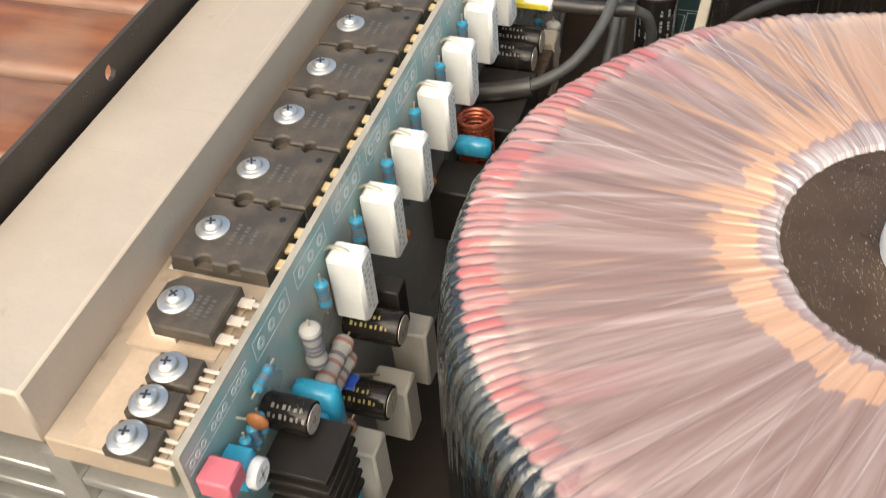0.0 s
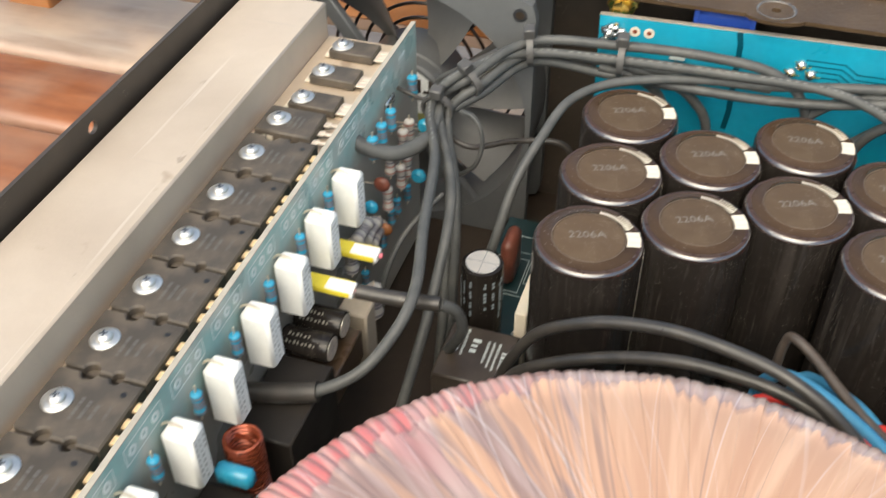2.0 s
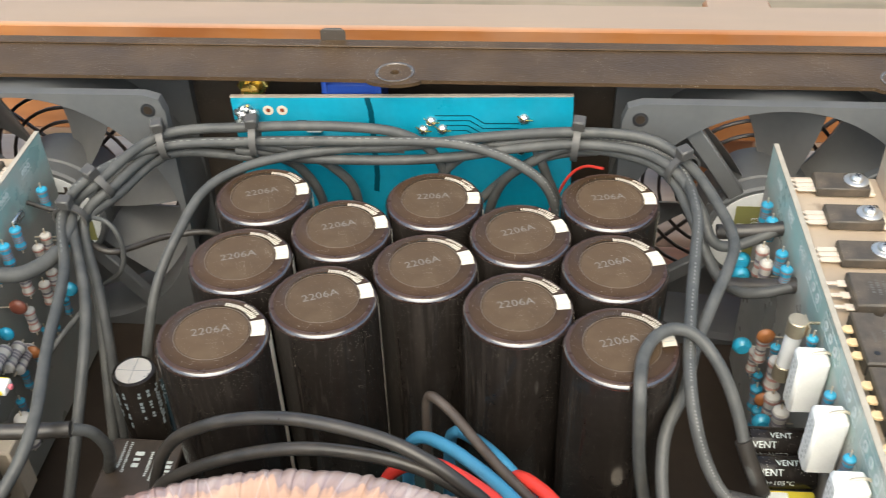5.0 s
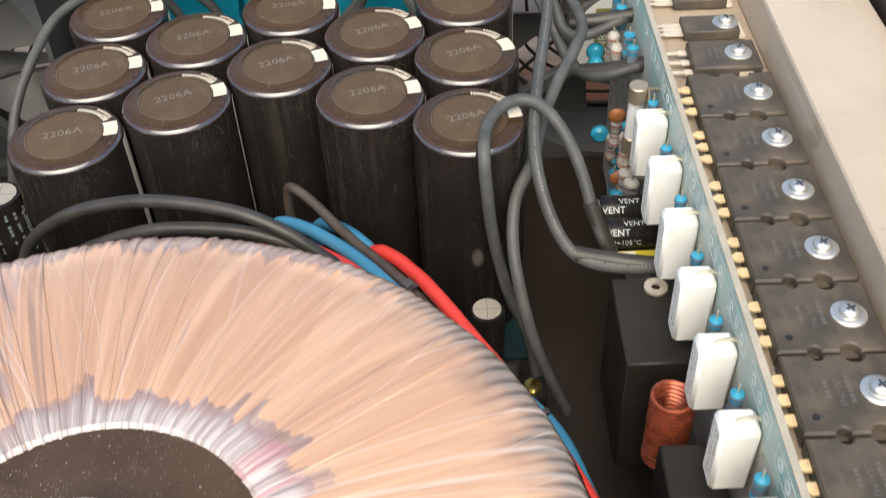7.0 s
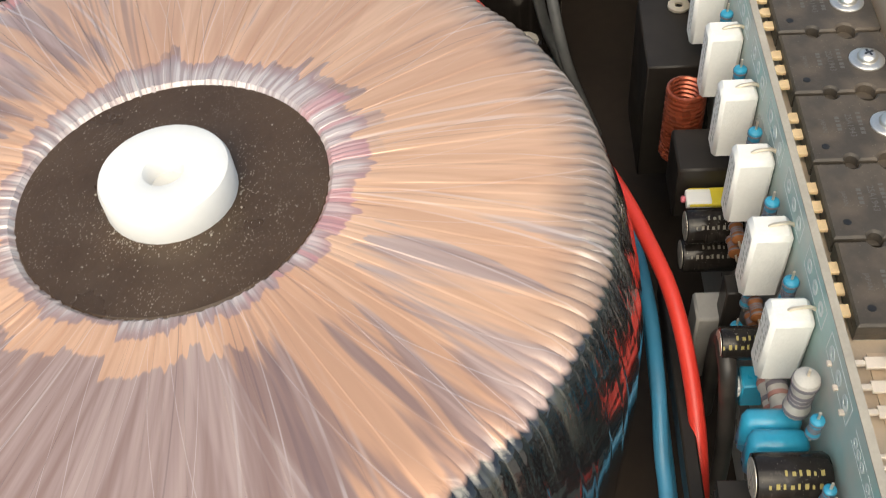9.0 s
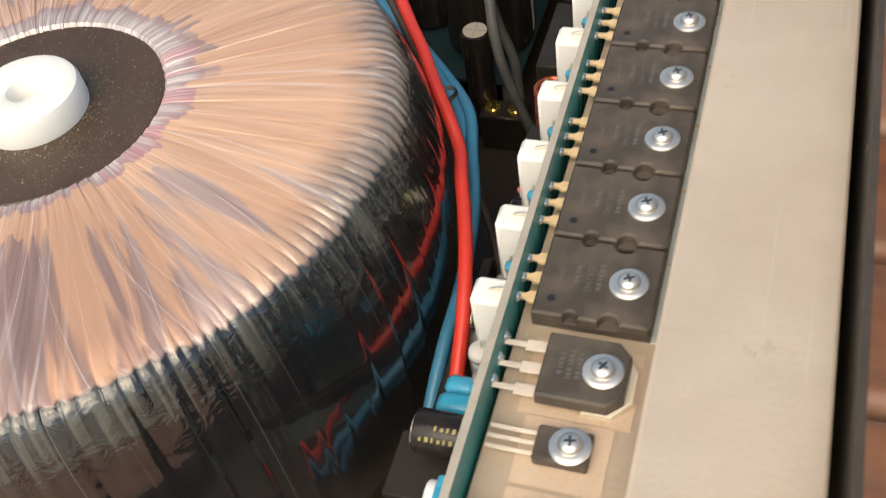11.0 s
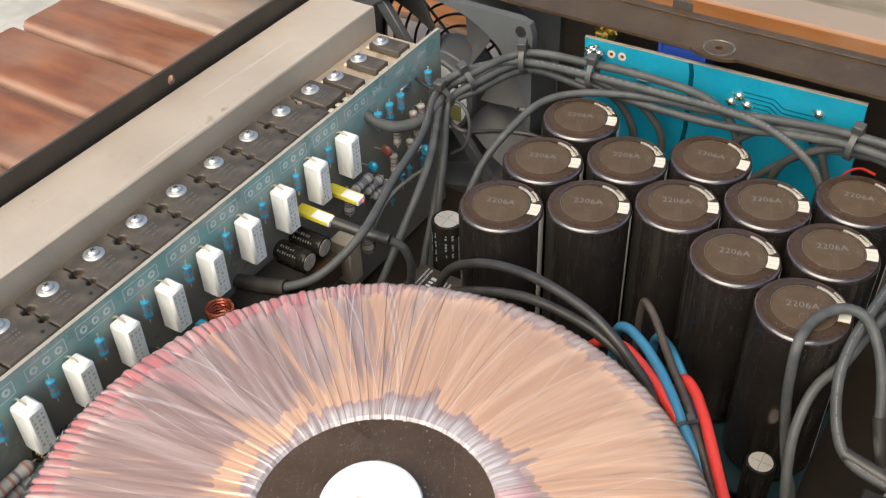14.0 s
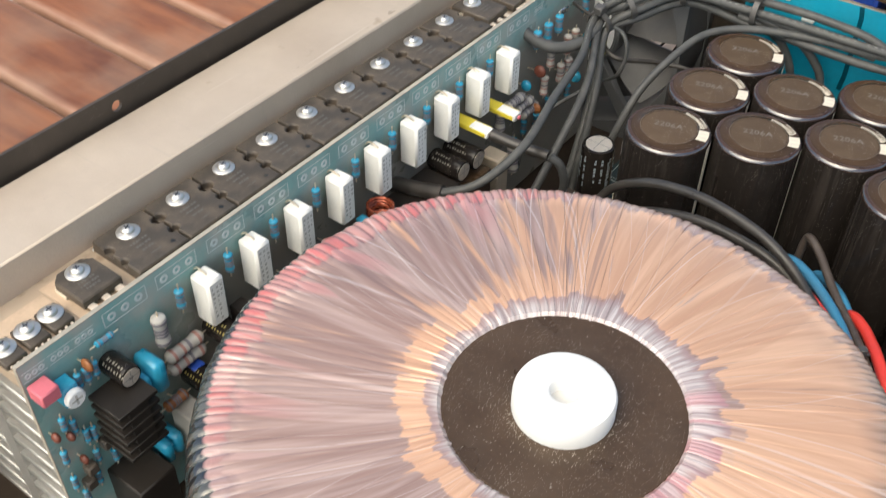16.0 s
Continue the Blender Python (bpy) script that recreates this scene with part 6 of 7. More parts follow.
def zip_tie(at, direction, r, label="black nylon cable tie round the loom", flat=1.0, head=1.0):
    ob = thing("cable_tie", label, "cable tie", at, group="cable ties")
    d = Vector(direction).normalized()
    q = d.to_track_quat("Z", "Y").to_matrix().to_4x4()
    part("strap", Shape().lathe([(r, -1.3 * head), (r + head, -1.3 * head), (r + head, 1.3 * head), (r, 1.3 * head)], 24, q @ Matrix.Diagonal((1, flat, 1, 1)), True), TIE, ob)
    up = Vector((0, -0.2, 1))
    up = (up - d * up.dot(d)).normalized()
    side = d.cross(up)
    rot = Matrix((side, d, up)).transposed().to_4x4()
    part("head", Shape().box((-2.4 * head, -2.3 * head, r * flat + 0.3), (2.4 * head, 2.3 * head, r * flat + 0.3 + 4.3 * head), 0.5 * head, rot), TIE, ob)


zip_tie((-87, 254.3, 116), (35, 8, 3), 5.8)
zip_tie((-52, 256.3, 117), (35, 3, 0), 6.2)
zip_tie((68, 255.8, 119), (26, -3, -2), 6.5)
zip_tie((-104, 229.5, 113), (12, 18, 8), 5.5)
zip_tie((-114, 221.5, 103.5), (2, 28, 4), 5.5)
zip_tie((104.8, 241, 117.2), (10, -17, -2), 5.8)
zip_tie((61.5, 101.5, 94), (7, -9, 0.6), 5.6, "black nylon cable tie round the transformer leads", 0.5, 0.6)
zip_tie((92, 63.5, 86), (9, -12, -5), 5.2, "black nylon cable tie round the transformer leads", 0.75, 0.55)

# ---- small parts of the driver boards ----
# dusty cement for the low blocks, darkened to hold their shade
SHADED_CEMENT = material("dusty_shaded_cement", (0.42, 0.39, 0.34), 0.75, 0.0, 0.1, 120, dust=0.3)
TAN_CEMENT = material("tan_cement", (0.48, 0.40, 0.30), 0.75, 0.0, 0.1, 120, dust=0.2)
GREY_BLOCK = material("dusty_grey_cement", (0.30, 0.29, 0.27), 0.75, 0.0, 0.1, 120, dust=0.2)
def disc_cap(parent, c, r, t, mat, axis="Y", label=""):
    rot = at_mm(*c, 90, 0, 0) if axis == "Y" else at_mm(*c, 0, 90, 0)
    d = part("ceramic_capacitor", Shape().lathe([(0.1, -t), (r * 0.6, -t * 0.95), (r * 0.9, -t * 0.5), (r, 0), (r * 0.9, t * 0.5), (r * 0.6, t * 0.95), (0.1, t)], 16, rot), mat, parent, label)
    part("lead", Shape().rod(c, (c[0] + (LX - c[0] if c[0] < 0 else RX - c[0]), c[1], c[2] - 0.5), 0.3, 6), TIN, d)
    return d


def stand_up(parent, x, y, z0, z1, r, mat, bands):
    return resistor_parts(parent, (x, y, z0 + Z), (x, y, z1 + Z), r, mat, bands, 2.0)


def lie_along(parent, x, y0, y1, z, r, mat, bands):
    return resistor_parts(parent, (x, y0, z + Z), (x, y1, z + Z), r, mat, bands, 2.0)


def lying_can(parent, y, z, x0, x1, r, print_mat=DULL_PRINT):
    c = radial_can(parent, "electrolytic_capacitor", (x0, y, z + Z), (x1, y, z + Z), r, SLEEVE, SILVER_TOP, "black sleeved electrolytic lying on its side", False)
    d = 1 if x1 > x0 else -1
    for k in range(2 if print_mat else 0):
        a = radians(42 + 30 * k)
        row = Shape()
        for j in range(8 if k != 1 else 6):
            xx = x0 + d * (2.6 + 1.35 * j)
            cc = (xx + 0.4 * k, y - math.cos(a) * (r + 0.02), z + Z + math.sin(a) * (r + 0.02))
            row.box((-0.36, -0.55, -0.04), (0.36 - 0.25 * (j % 2), 0.55 - 0.3 * (j % 3 == 1), 0.04), 0, at_mm(*cc, 90 - math.degrees(a), 0, 0))
        part("print", row, print_mat, c, "unreadable print")
    return c


def finned_cooler(parent, x0, x1, y0, y1, z0, z1):
    f = part("cooler", Shape().box((x0 + 0.5, y0 + 4, z0 + Z + 0.5), (x1 - 0.5, y1 - 4, z1 + Z - 0.8)), RELAY, parent, "black finned cooler on the driver transistor")
    n = 6
    for i in range(n):
        zz = z0 + (z1 - z0 - 1.5) * i / (n - 1) + Z
        part("fin", Shape().box((x0, y0, zz), (x1, y1, zz + 1.5), 0.2), RELAY, f)
    part("screw", Shape().rod(((x0 + x1) / 2, y0 + 4, z0 + Z + 6), ((x0 + x1) / 2, y0 + 5.5, z0 + Z + 6), 1.8, 12), STEEL, f)


def coil(parent, x, y, z0, z1, r):
    turns = int((z1 - z0) / 1.55)
    pts = [(x + r * math.cos(t), y + r * math.sin(t), z0 + Z + (z1 - z0) * t / (2 * math.pi * turns)) for t in [2 * math.pi * k / 14 for k in range(14 * turns + 1)]]
    c = part("coil", Shape().tube(pts, 0.72, 6, 1), COPPER, parent, "red-brown enamelled copper air coil")
    part("lead", Shape().rod(pts[-1], (x + (4 if x > 0 else -4), y + 3, z1 + Z - 4), 0.6, 8), COPPER, c)


def box_part(parent, name, lo, hi, mat, label="", c=0.6):
    return part(name, Shape().box((lo[0], lo[1], lo[2] + Z), (hi[0], hi[1], hi[2] + Z), c), mat, parent, label)


def wire_tag(parent, x0, x1, y, z):
    """A flat crimp connector in a half yellow, half white sleeve with a pink tip."""
    xm = x0 + (x1 - x0) * 0.5
    t = box_part(parent, "connector", (x0, y - 3.2, z - 1.3), (x0 + (x1 - x0) * 0.95, y + 3.2, z + 1.3), YELLOW, "yellow push-on connector sleeve", 0.5)
    part("white_half", Shape().box((xm - (x1 - x0) * 0.02, y - 2.9, z - 1.5 + Z), (x1, y + 2.4, z + 1.6 + Z), 0.4), WHITE, t, "white middle of the sleeve")
    d = 1 if x1 > x0 else -1
    part("tip", Shape().rod((x1, y, z + Z), (x1 + d * 1.2, y, z + Z), 1.0, 10, 0.3), PINK, t)


# board beside the first heat sink
B = left_board
box_part(B, "film_capacitor", (LX + 0.8, -84.6, 108.8), (LX + 8.2, -78.0, 114.2), PINK, "pink box capacitor", 0.5)
tb = box_part(B, "trimmer", (LX + 0.6, -77.4, 100.5), (LX + 6.6, -71.7, 109), FILM_BLUE, "blue trimmer with a white dial", 0.4)
part("dial", Shape().rod((LX + 6.6, -74.6, 104.6 + Z), (LX + 9.0, -74.6, 104.6 + Z), 3.4, 20, 0.4), WHITE, tb)
part("slot", Shape().box((LX + 8.95, -76.6, 104.2 + Z), (LX + 9.08, -72.6, 105.0 + Z)).box((LX + 8.95, -75.0, 102.6 + Z), (LX + 9.08, -74.2, 106.6 + Z)), INK, tb)
disc_cap(B, (LX + 5.0, -66.2, 110.2 + Z), 2.6, 1.1, ORANGE, "Y", "orange ceramic capacitor")
for y in (-69.6, -66.4, -63.2):
    stand_up(B, LX + 3.2, y, 101.5, 108, 1.35, RES_BLUE, DARK_BANDS)
lying_can(B, -57.2, 101.5, LX + 1.0, LX + 12.5, 4.2)
lie_along(B, LX + 2.4, -60.5, -53.5, 112.3, 1.3, RES_BLUE, DARK_BANDS)
film_cap(B, (LX + 2, -49.6, 85 + Z), (LX + 13.5, -44.2, 98.5 + Z), FILM_BLUE, "glossy blue film capacitor")
film_cap(B, (LX + 2, -55.6, 83 + Z), (LX + 13.0, -50.4, 95.5 + Z), FILM_BLUE, "glossy blue film capacitor")
stand_up(B, LX + 4.0, -37.6, 94, 108, 2.7, RES_GREY, DARK_BANDS)
lie_along(B, LX + 4.2, -38.5, -22.5, 86.5, 2.7, RES_GREY, RED_BANDS)
lie_along(B, LX + 4.2, -38.5, -22.5, 80.5, 2.7, RES_GREY, RED_BANDS)
finned_cooler(B, LX + 4, LX + 19.5, -69, -53.5, 74, 97)
lie_along(B, LX + 9, -46.5, -37, 72, 2.2, ORANGE, DARK_BANDS)
film_cap(B, (LX + 3, -53, 49 + Z), (LX + 13, -49, 59 + Z), FILM_BLUE)
film_cap(B, (LX + 3, -48.4, 50 + Z), (LX + 13, -44.4, 60 + Z), FILM_BLUE)
random.seed(21)
for y, zz in ((-73, 80), (-82.3, 78), (-82.3, 64), (-70.5, 79), (-72, 68), (-80, 54), (-76, 88), (-74, 58), (-66, 62), (-79, 92)):
    stand_up(B, LX + 3.0, y, zz - 3.2, zz + 3.2, 1.25, RES_BLUE, DARK_BANDS)
for y, zz in ((-78.5, 86), (-83, 90), (-77, 72)):
    disc_cap(B, (LX + 4, y, zz + Z), 2.0, 1.1, RED_DIP)
for y, zz in ((-76, 66), (-68, 72), (-78, 60)):
    box_part(B, "signal_transistor", (LX + 2, y - 2, zz - 2.2), (LX + 6, y + 2, zz + 2.2), EPOXY, "", 0.5)
box_part(B, "relay", (LX + 1, -70, 35), (LX + 19, -54.5, 56), RELAY, "black relay")
for y, zz in ((1, 46), (-16, 42), (-39, 46)):
    b = box_part(B, "cement_resistor", (LX + 6, y - 4.2, zz), (LX + 17, y + 4.2, zz + 22), SHADED_CEMENT, "dusty white cement block lower on the board, with shade in its colour", 0.7)
    part("lead", Shape().rod((LX, y, zz + 20 + Z), (LX + 8, y, zz + 22.6 + Z), 0.45, 6), TIN, b)
box_part(B, "film_capacitor", (LX + 6, -10, 76), (LX + 14, -4, 92), RELAY, "black box capacitor", 0.4)
lying_can(B, -16, 86, LX + 2, LX + 17, 4.8, GOLD_PRINT)
lying_can(B, -29, 72, LX + 2, LX + 17, 4.8, GOLD_PRINT)
tb = box_part(B, "trimmer", (LX + 3, -31.0, 71.5), (LX + 8, -26, 77), ROYAL, "blue trimmer", 0.4)
part("dial", Shape().rod((LX + 8, -28.5, 74.3 + Z), (LX + 9.6, -28.5, 74.3 + Z), 2.3, 18, 0.3), SILK, tb)
for y in (3, 26, -3):
    disc_cap(B, (LX + 5, y + 16, 84 + Z), 2.0, 1.2, ORANGE)
coil(B, -120.8, 67, 68, 90.5, 5.2)
film_cap(B, (-124.5, 55.0, 83.5 + Z), (-113.0, 60.0, 89.5 + Z), FILM_BLUE, "glossy blue film capacitor")
box_part(B, "inductor_case", (LX + 4, 42, 60), (LX + 19, 57, 80.5), RELAY, "dark grey moulded case")
box_part(B, "relay", (LX + 1.5, 76, 50), (LX + 21, 109, 79), RELAY, "black speaker relay")
lying_can(B, 114.8, 80, LX + 1.5, LX + 18, 5.0)
lying_can(B, 125.6, 80, LX + 1.5, LX + 18, 5.0)
box_part(B, "cooler", (LX + 3, 108, 60), (LX + 21, 132, 73), POTTING, "brown-black cooler block")
wire_tag(B, LX + 2, LX + 21, 129.6, 93)
wire_tag(B, LX + 2, LX + 21, 150.8, 90)
box_part(B, "cement_resistor", (LX + 8, 140, 46), (LX + 19, 149, 70), TAN_CEMENT, "dusty tan cement block", 0.7)
stand_up(B, LX + 14, 160, 50, 66, 3.0, RES_GREY, DARK_BANDS)
for y, zz in ((163, 82), (171, 76), (176, 70)):
    lie_along(B, LX + 7, y, y + 13, zz, 2.6, RES_GREY, DARK_BANDS)
stand_up(B, LX + 7, 158, 72, 86, 2.6, RES_GREY, DARK_BANDS)
disc_cap(B, (LX + 7, 190, 88 + Z), 3.2, 1.6, RED_DIP)
disc_cap(B, (LX + 7, 178.5, 86 + Z), 2.8, 1.6, FILM_BLUE)
disc_cap(B, (LX + 9, 186, 70 + Z), 2.8, 1.4, ORANGE)
for y in (188.5, 197.5, 207, 231):
    stand_up(B, LX + 5, y, 100.5, 110, 2.1, RES_BLUE, DARK_BANDS)
for y in (213.5, 220.5, 199):
    stand_up(B, LX + 7, y, 86, 97, 2.1, RES_GREY, RED_BANDS)
    stand_up(B, LX + 7, y - 4, 72, 83, 2.1, RES_GREY, RED_BANDS)
for y, zz in ((225, 92), (216, 74), (228, 88)):
    disc_cap(B, (LX + 12, y, zz + Z), 3.2, 2.0, FILM_BLUE)
for y, zz in ((205, 60), (195, 56), (184, 58), (212, 60), (176, 52), (224, 58)):
    stand_up(B, LX + 4, y, zz - 4, zz + 4, 1.7, RES_BLUE, DARK_BANDS)
part("solder_strip", Shape().box((LX + 0.2, 213, 104 + Z), (LX + 1.4, 222, 107.5 + Z), 0.5), SOLDER, B, "tinned strip on the board")

# board beside the other heat sink
FUSE_CAP = material("dull_brass", (0.50, 0.42, 0.30), 0.35, 0.7, 0.15, 200)
B = right_board
fz = part("fuse", Shape().rod((RX - 7, 167.5, 93 + Z), (RX - 7, 165.5, 112 + Z), 2.5, 16), WHITE, B, "white ceramic fuse with gilt end caps")
for z0, z1, y in ((89, 95.5, 167.8), (110, 116, 165.4)):
    part("end_cap", Shape().rod((RX - 7, y, z0 + Z), (RX - 7, y - 0.4, z1 + Z), 2.95, 16, 0.3), FUSE_CAP, fz)
    part("clip", Shape().rod((RX, y + 1.5, (z0 + z1) / 2 + Z), (RX - 7, y + 1.5, (z0 + z1) / 2 + Z), 0.5, 8).box((RX - 4.4, y - 3.2, z0 + 1 + Z), (RX - 3.9, y + 3.2, z1 - 1 + Z)), FUSE_CAP, fz)
for y in (206, 213.5):
    stand_up(B, RX - 7, y, 91, 105, 2.3, RES_GREY, RED_BANDS)
for y, zz in ((216, 90), (197, 74), (219, 94)):
    disc_cap(B, (RX - 12, y, zz + Z), 3.4, 2.2, FILM_BLUE)
for y in (196, 204, 222, 231):
    stand_up(B, RX - 3.4, y, 101, 110.5, 2.1, RES_BLUE, DARK_BANDS)
for y, zz in ((189, 80), (194, 70), (184, 62), (178, 58)):
    stand_up(B, RX - 8, y, zz - 5.5, zz + 5.5, 2.1, RES_GREY if zz > 64 else RES_BLUE, RED_BANDS if zz > 64 else DARK_BANDS)
for y, zz in ((192, 62), (181, 86), (173, 56), (168, 62), (199, 62)):
    stand_up(B, RX - 6, y, zz - 4, zz + 4, 1.8, RES_BLUE, DARK_BANDS)
disc_cap(B, (RX - 9, 184, 91 + Z), 3.0, 1.4, ORANGE)
disc_cap(B, (RX - 9, 172, 74 + Z), 3.0, 1.4, ORANGE)
disc_cap(B, (RX - 10, 166, 70 + Z), 3.2, 2.0, FILM_BLUE)
disc_cap(B, (RX - 8, 158, 70 + Z), 2.6, 1.8, RED_DIP)
for y, zz in ((174, 84), (170, 72), (160, 76)):
    stand_up(B, RX - 7, y, zz - 7, zz + 7, 2.7, RES_GREY, RED_BANDS if y > 165 else DARK_BANDS)
for y, zz in ((148, 80), (137.5, 80)):
    c = lying_can(B, y, zz, RX - 1.5, RX - 19, 5.3, None)
    roll = at_mm(0, y, zz + Z, -42, 0, 0)
    writing("print", "VENT", 2.9, SILK, c, roll @ at_mm(RX - 15, -5.36, 0.4, 90, 0, 0))
    writing("print", "-40+105\u00b0C", 2.4, SILK, c, at_mm(0, y, zz + Z, -8, 0, 0) @ at_mm(RX - 13.5, -5.36, 0.4, 90, 0, 0))
    writing("print", "VENT", 2.6, SILK, c, at_mm(0, y, zz + Z, -78, 0, 0) @ at_mm(RX - 10, -5.36, 0.0, 90, 0, 0))
wire_tag(B, RX - 2, RX - 18, 129, 77)
wire_tag(B, RX - 2, RX - 14, 127, 66)
box_part(B, "relay", (RX - 21, 79, 42), (RX - 2, 111, 87.5), RELAY, "large black speaker relay", 0.5)
part("solder_lug", Shape().lathe([(1.3, -0.4), (3.4, -0.4), (3.4, 0.4), (1.3, 0.4)], 12, at_mm(RX - 9, 106, 88.4 + Z), True), TIN, B, "tinned ring lug")
coil(B, RX - 12, 64.5, 67, 92.5, 5.2)
box_part(B, "inductor_case", (RX - 17, 38, 68), (RX - 3, 54, 87), RELAY, "dark grey moulded case")
wire_tag(B, RX - 2, RX - 15, 34, 80)
lying_can(B, 25.5, 79, RX - 1.5, RX - 16, 4.9)
lying_can(B, 25.5, 67, RX - 1.5, RX - 16, 4.9)
box_part(B, "cement_resistor", (RX - 16, -2, 48), (RX - 7, 7, 75), GREY_BLOCK, "dusty grey cement block lower on the board", 0.7)
box_part(B, "film_capacitor", (RX - 10.5, -3, 70), (RX - 6, 3, 87), RELAY, "black box capacitor", 0.4)
for zz in (84, 89.5):
    lie_along(B, RX - 5, -12.5, -6.5, zz, 1.8, ORANGE, DARK_BANDS)
    lie_along(B, RX - 5, 13.5, 19.5, zz - 3, 1.8, ORANGE, DARK_BANDS)
stand_up(B, RX - 6, -4.5, 84, 91, 1.5, RES_BLUE, DARK_BANDS)
stand_up(B, RX - 9, -10.5, 78, 85, 1.5, RES_BLUE, DARK_BANDS)
tb = box_part(B, "trimmer", (RX - 9.5, -26, 73.5), (RX - 4, -20, 82), FILM_BLUE, "blue trimmer with a white dial", 0.4)
part("dial", Shape().rod((RX - 11.5, -23, 77.8 + Z), (RX - 9.5, -23, 77.8 + Z), 2.6, 18, 0.3), WHITE, tb)
lying_can(B, -17.5, 87.5, RX - 2, RX - 14.5, 4.0, GOLD_PRINT)
stand_up(B, RX - 4.0, -41.8, 98, 112, 2.8, RES_GREY, DARK_BANDS)
lie_along(B, RX - 4.2, -40, -24, 90, 2.7, RES_GREY, RED_BANDS)
lie_along(B, RX - 4.2, -40, -24, 84, 2.7, RES_GREY, RED_BANDS)
stand_up(B, RX - 3.2, -50, 103, 109.5, 1.5, RES_BLUE, DARK_BANDS)
film_cap(B, (RX - 14, -50.5, 85 + Z), (RX - 2, -45, 98 + Z), FILM_BLUE, "glossy blue film capacitor")
film_cap(B, (RX - 14, -44, 83 + Z), (RX - 2, -39, 96 + Z), FILM_BLUE, "glossy blue film capacitor")
lying_can(B, -57.5, 100, RX - 1.0, RX - 15.5, 5.0, GOLD_PRINT)
finned_cooler(B, RX - 21, RX - 4.5, -70, -54, 68, 92)
tb = box_part(B, "trimmer", (RX - 6, -75.2, 97.5), (RX - 0.6, -69.5, 106), FILM_BLUE, "blue trimmer with a white dial", 0.4)
part("dial", Shape().rod((RX - 8.4, -72.4, 101.2 + Z), (RX - 6, -72.4, 101.2 + Z), 3.3, 20, 0.4), WHITE, tb)
box_part(B, "bracket", (RX - 23, -84, 62), (RX - 19.5, 16, 70), RELAY, "black bar along the foot of the board", 0.5)
disc_cap(B, (RX - 6, -76, 97 + Z), 3.0, 1.5, ORANGE, "Y", "orange ceramic capacitor")
for y, zz in ((-79, 94), (-82, 90), (-80, 84), (-66.5, 104), (-63.5, 104)):
    stand_up(B, RX - 3.2, y, zz - 3.2, zz + 3.2, 1.3, RES_BLUE, DARK_BANDS)

# ---- power supply board parts ----
Z2 = 1.6


radial_can(supply, "electrolytic_capacitor", (-81.7, 174.0, Z2), (-81.7, 174.0, 40.6), 7.6, SLEEVE, SILVER_TOP, "small black electrolytic with a silver cross-scored top")
ground_relay = part("relay", Shape().box((-88.8, 135.5, Z2), (-63.5, 161.5, 20.6), 0.7), RELAY_BROWN, supply, "brown-black relay with white print on top")
random.seed(8)
for w, d, xx in ((8, 2.2, -66.5), (13, 1.0, -69.2), (12, 1.0, -71.2), (10, 1.0, -73.2), (6, 3.0, -77.5), (13, 1.0, -81.5), (11, 1.0, -83.4)):
    row, yy = Shape(), 151.0 - w / 2 - 0.35 * (xx + 75)
    top = yy + w
    while yy < top:
        b = random.uniform(0.5, 0.9) * d
        row.box((xx - d / 2, yy, 20.6), (xx + d / 2 - random.choice((0, 0.25)) * d, yy + b * 0.7, 20.66))
        yy += b * 0.7 + 0.35 * d
    part("print", row, SILK, ground_relay, "unreadable print")
part("heat_block", Shape().box((-66.8, 164, Z2), (-62.6, 206, 29), 0.5), CREAM, supply, "white ceramic block")
part("film_capacitor", Shape().box((-83, 203, Z2 + 1), (-77.5, 218, 24), 2.0), RED_DIP, supply, "dark red dipped film capacitor", angle=60)
for k, (x0, y0, x1, y1) in enumerate(((-88, 176, -69, 200), (-88, 202, -75, 222), (-74, 208, -66, 224), (-88, 226, -66, 236))):
    frame_line = Shape()
    for a, b in (((x0, y0), (x1, y0)), ((x1, y0), (x1, y1)), ((x1, y1), (x0, y1)), ((x0, y1), (x0, y0))):
        frame_line.box((min(a[0], b[0]) - 0.15, min(a[1], b[1]) - 0.15, Z2), (max(a[0], b[0]) + 0.15, max(a[1], b[1]) + 0.15, Z2 + 0.06))
    part("outline", frame_line, SILK, supply)
part("connector", Shape().box((-90, 143, 3), (-87, 160, 8), 0.4), ROYAL, supply, "small blue connector")
for k in range(6):
    part("pad", Shape().lathe([(0.6, 1.62), (1.3, 1.62), (1.3, 1.75), (0.6, 1.75)], 10, at_mm(-70 + 4 * (k % 2), 176 + 4 * (k // 2), 0), True), TIN, supply)
can2 = thing("electrolytic_capacitor", "small black electrolytic with a cross-scored top beside the winding", "capacitor", (83, 126, 34.6))
radial_can(can2, "can", (0, 0, -21.4), (0, 0, 27.2), 5.6, SLEEVE, SILVER_TOP, bars=False)
term = thing("terminal_block", "brass screw terminal at the foot of the capacitors", "terminal", (93, 121, FLOOR_Z))
part("block", Shape().box((-9, -6, 0), (9, 4, 17), 0.6), RELAY, term)
for dx in (-4.5, 4.5):
    part("screw", Shape().lathe([(0.1, 17), (3.2, 17), (3.2, 18.2), (2.6, 18.8), (0.1, 18.8)], 16, at_mm(dx, -1, 0)), GOLD, term)
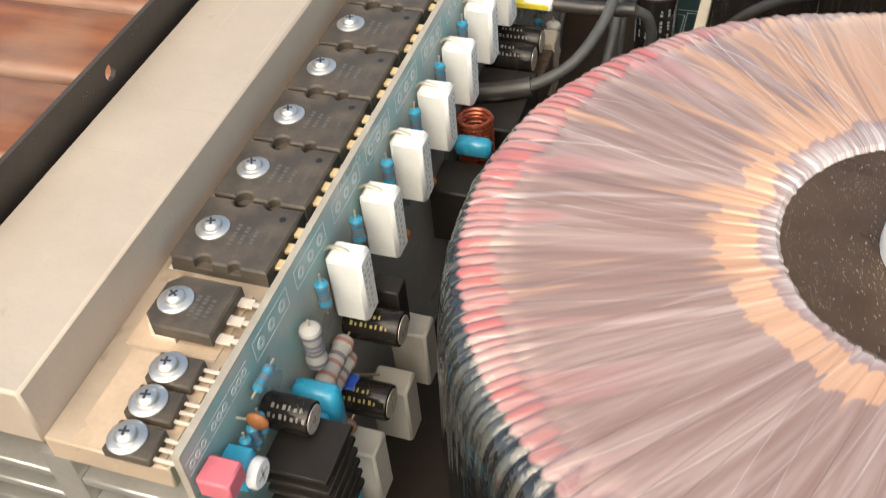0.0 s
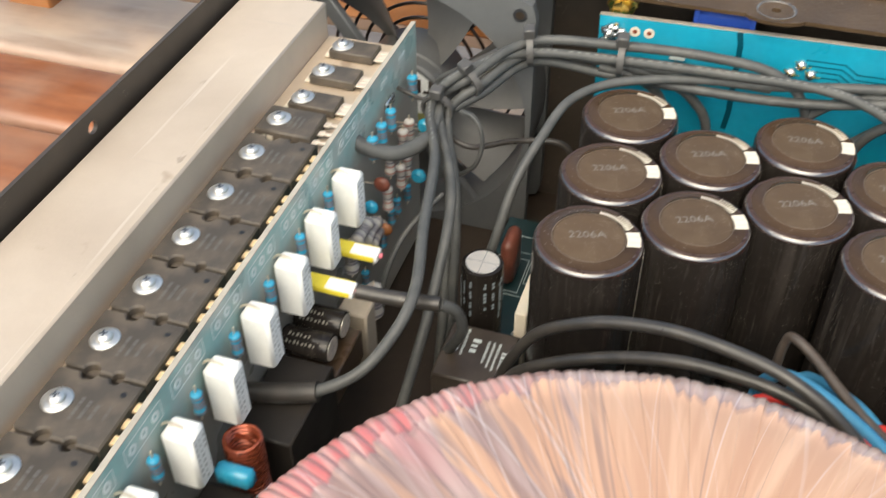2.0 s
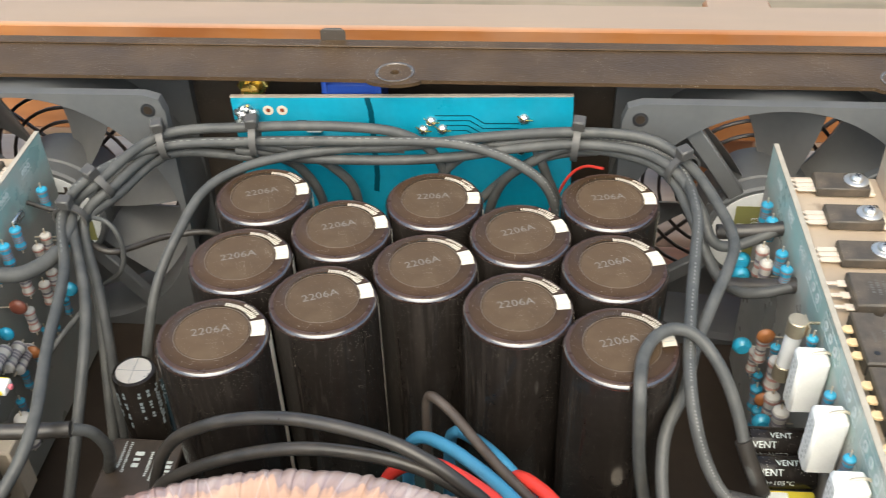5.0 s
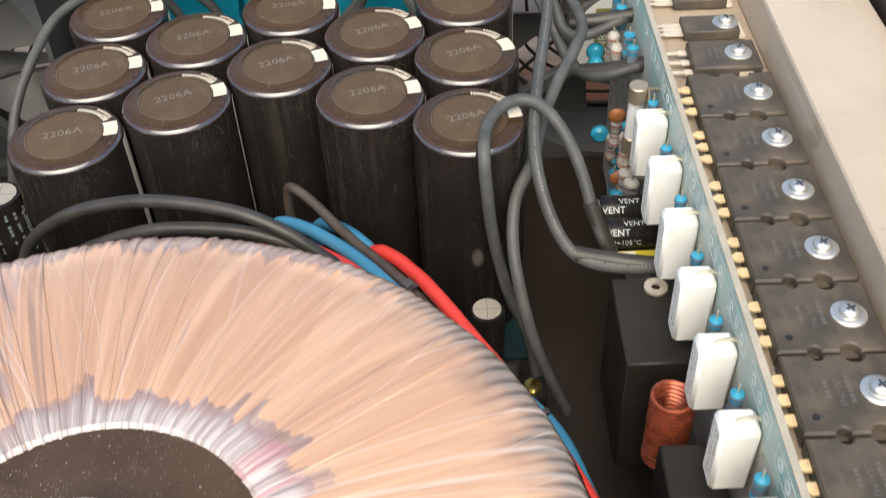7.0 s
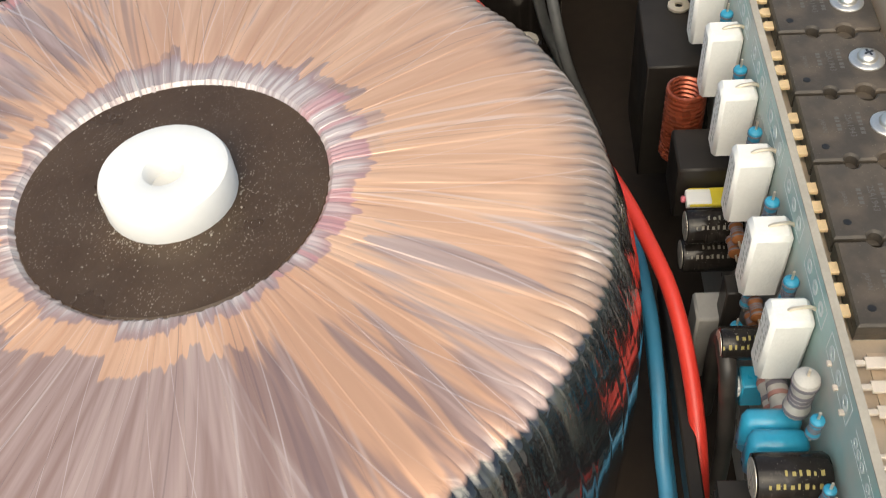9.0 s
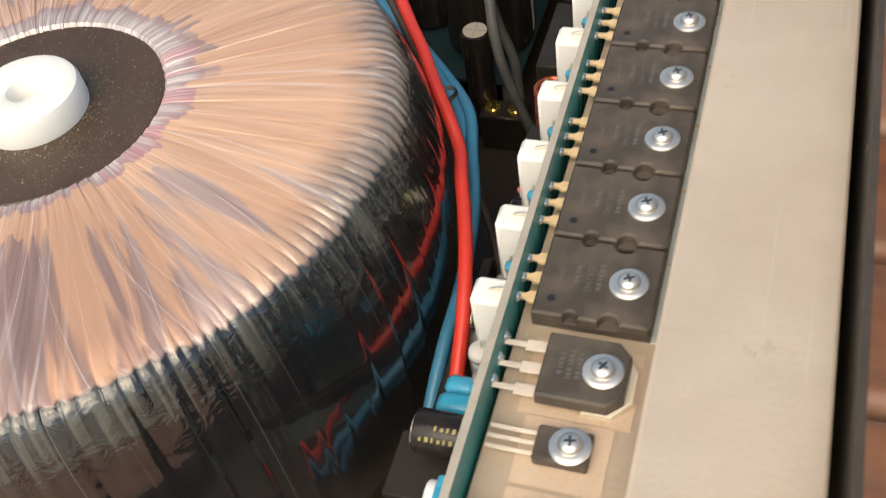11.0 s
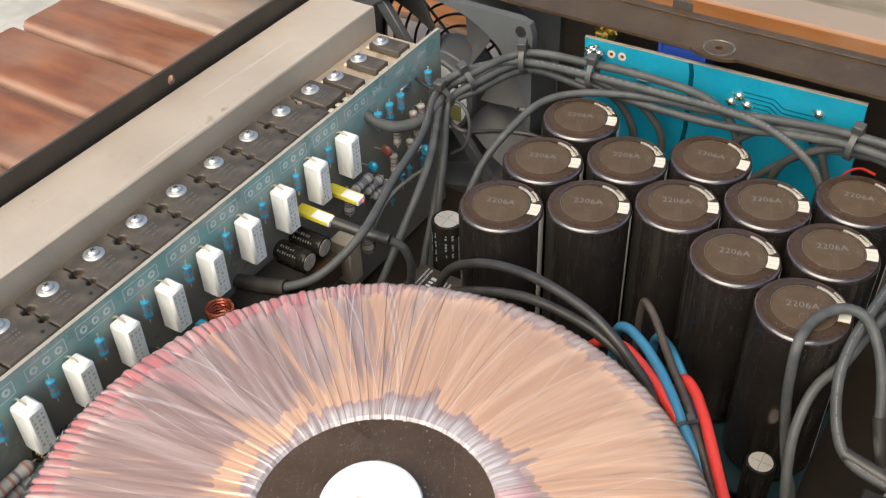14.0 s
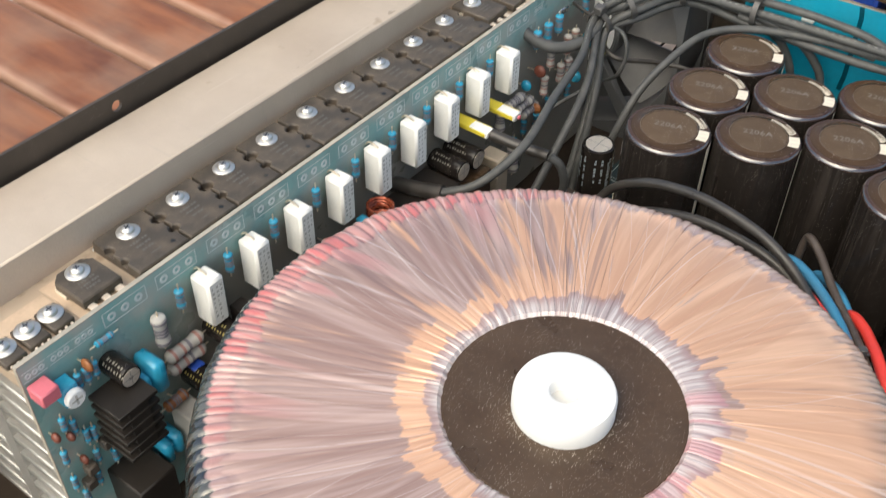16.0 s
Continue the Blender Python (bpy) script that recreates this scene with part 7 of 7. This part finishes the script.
cable([(129, -6, 40), (127.5, -9, 76), (127, -13.5, 85), (127, -18, 86), (127.5, -23, 81), (129, -27, 58), (129.5, -29, 30)], 2.2, BLACK_WIRE, "black sleeved wire looped beside the driver board", group=LOOM)
# shrink sleeves where the loom meets the boards
for a, b, r in (((-133.5, 89, 81), (-110, 94, 84), 3.3), ((-111, 129.6, 93), (-84, 133, 92), 2.5), ((-132, 227, 106), (-116, 224, 104), 0.9), ((138.5, 117, 86.5), (108.6, 121, 89), 2.5), ((139, 195.7, 104.3), (118.5, 203, 97.2), 2.7), ((138, 221, 108), (116, 222, 105), 2.6), ((114.4, 138, 94), (120.5, 130.5, 80.5), 2.5)):
    m = ((a[0] + b[0]) / 2, (a[1] + b[1]) / 2, (a[2] + b[2]) / 2 - 0.6)
    single("shrink_sleeve", Shape().tube([a, m, b], r, 14, 5), BLACK_WIRE, "dull black heat-shrink sleeve over a cable end", "cable sleeve")
cable([(-84, 133, 92), (-79.5, 136, 87), (-79, 140, 74), (-88, 150, 50), (-94, 158, 30)], 1.9, CABLE, "black cable from the connector tags", group=LOOM)
single("shrink_sleeve", Shape().tube([(-134, 187, 108), (-128, 187, 105.5), (-120, 190, 103.2), (-114.5, 197, 102.6), (-112, 203, 102.8)], 2.8, 14, 5), CABLE, "dull grey heat-shrink sleeve hanging in a bow from the board", "cable sleeve")
cable([(-113, 200, 102.8), (-111.5, 208, 103), (-112, 216, 104), (-114, 224, 104.5)], R, CABLE, GREY, group=LOOM)
cable([(-104, 219, 106), (-99, 217, 106), (-95.7, 216, 102), (-94.5, 215, 94.6), (-97.6, 215, 84.5), (-105.7, 216, 77)], 0.9, CABLE, "thin black wire curling out of the loom", group=LOOM)
cable([(-104, 196, 84), (-112, 178, 78), (-116, 166, 66), (-117, 162, 50)], 1.0, CABLE, "thin grey wire with a bare tip", group=LOOM)
cable([(60, 266, 80), (66, 265, 96), (72, 263, 103), (79, 259, 105)], 0.6, RED, "thin red wire behind the loom", group=LOOM)
cable([(-113, 222, 95), (-100, 217, 92), (-84, 232, 88), (-66, 238, 84), (-64, 236, 60)], 1.2, BLACK_WIRE, "black cable below the loom", group=LOOM)
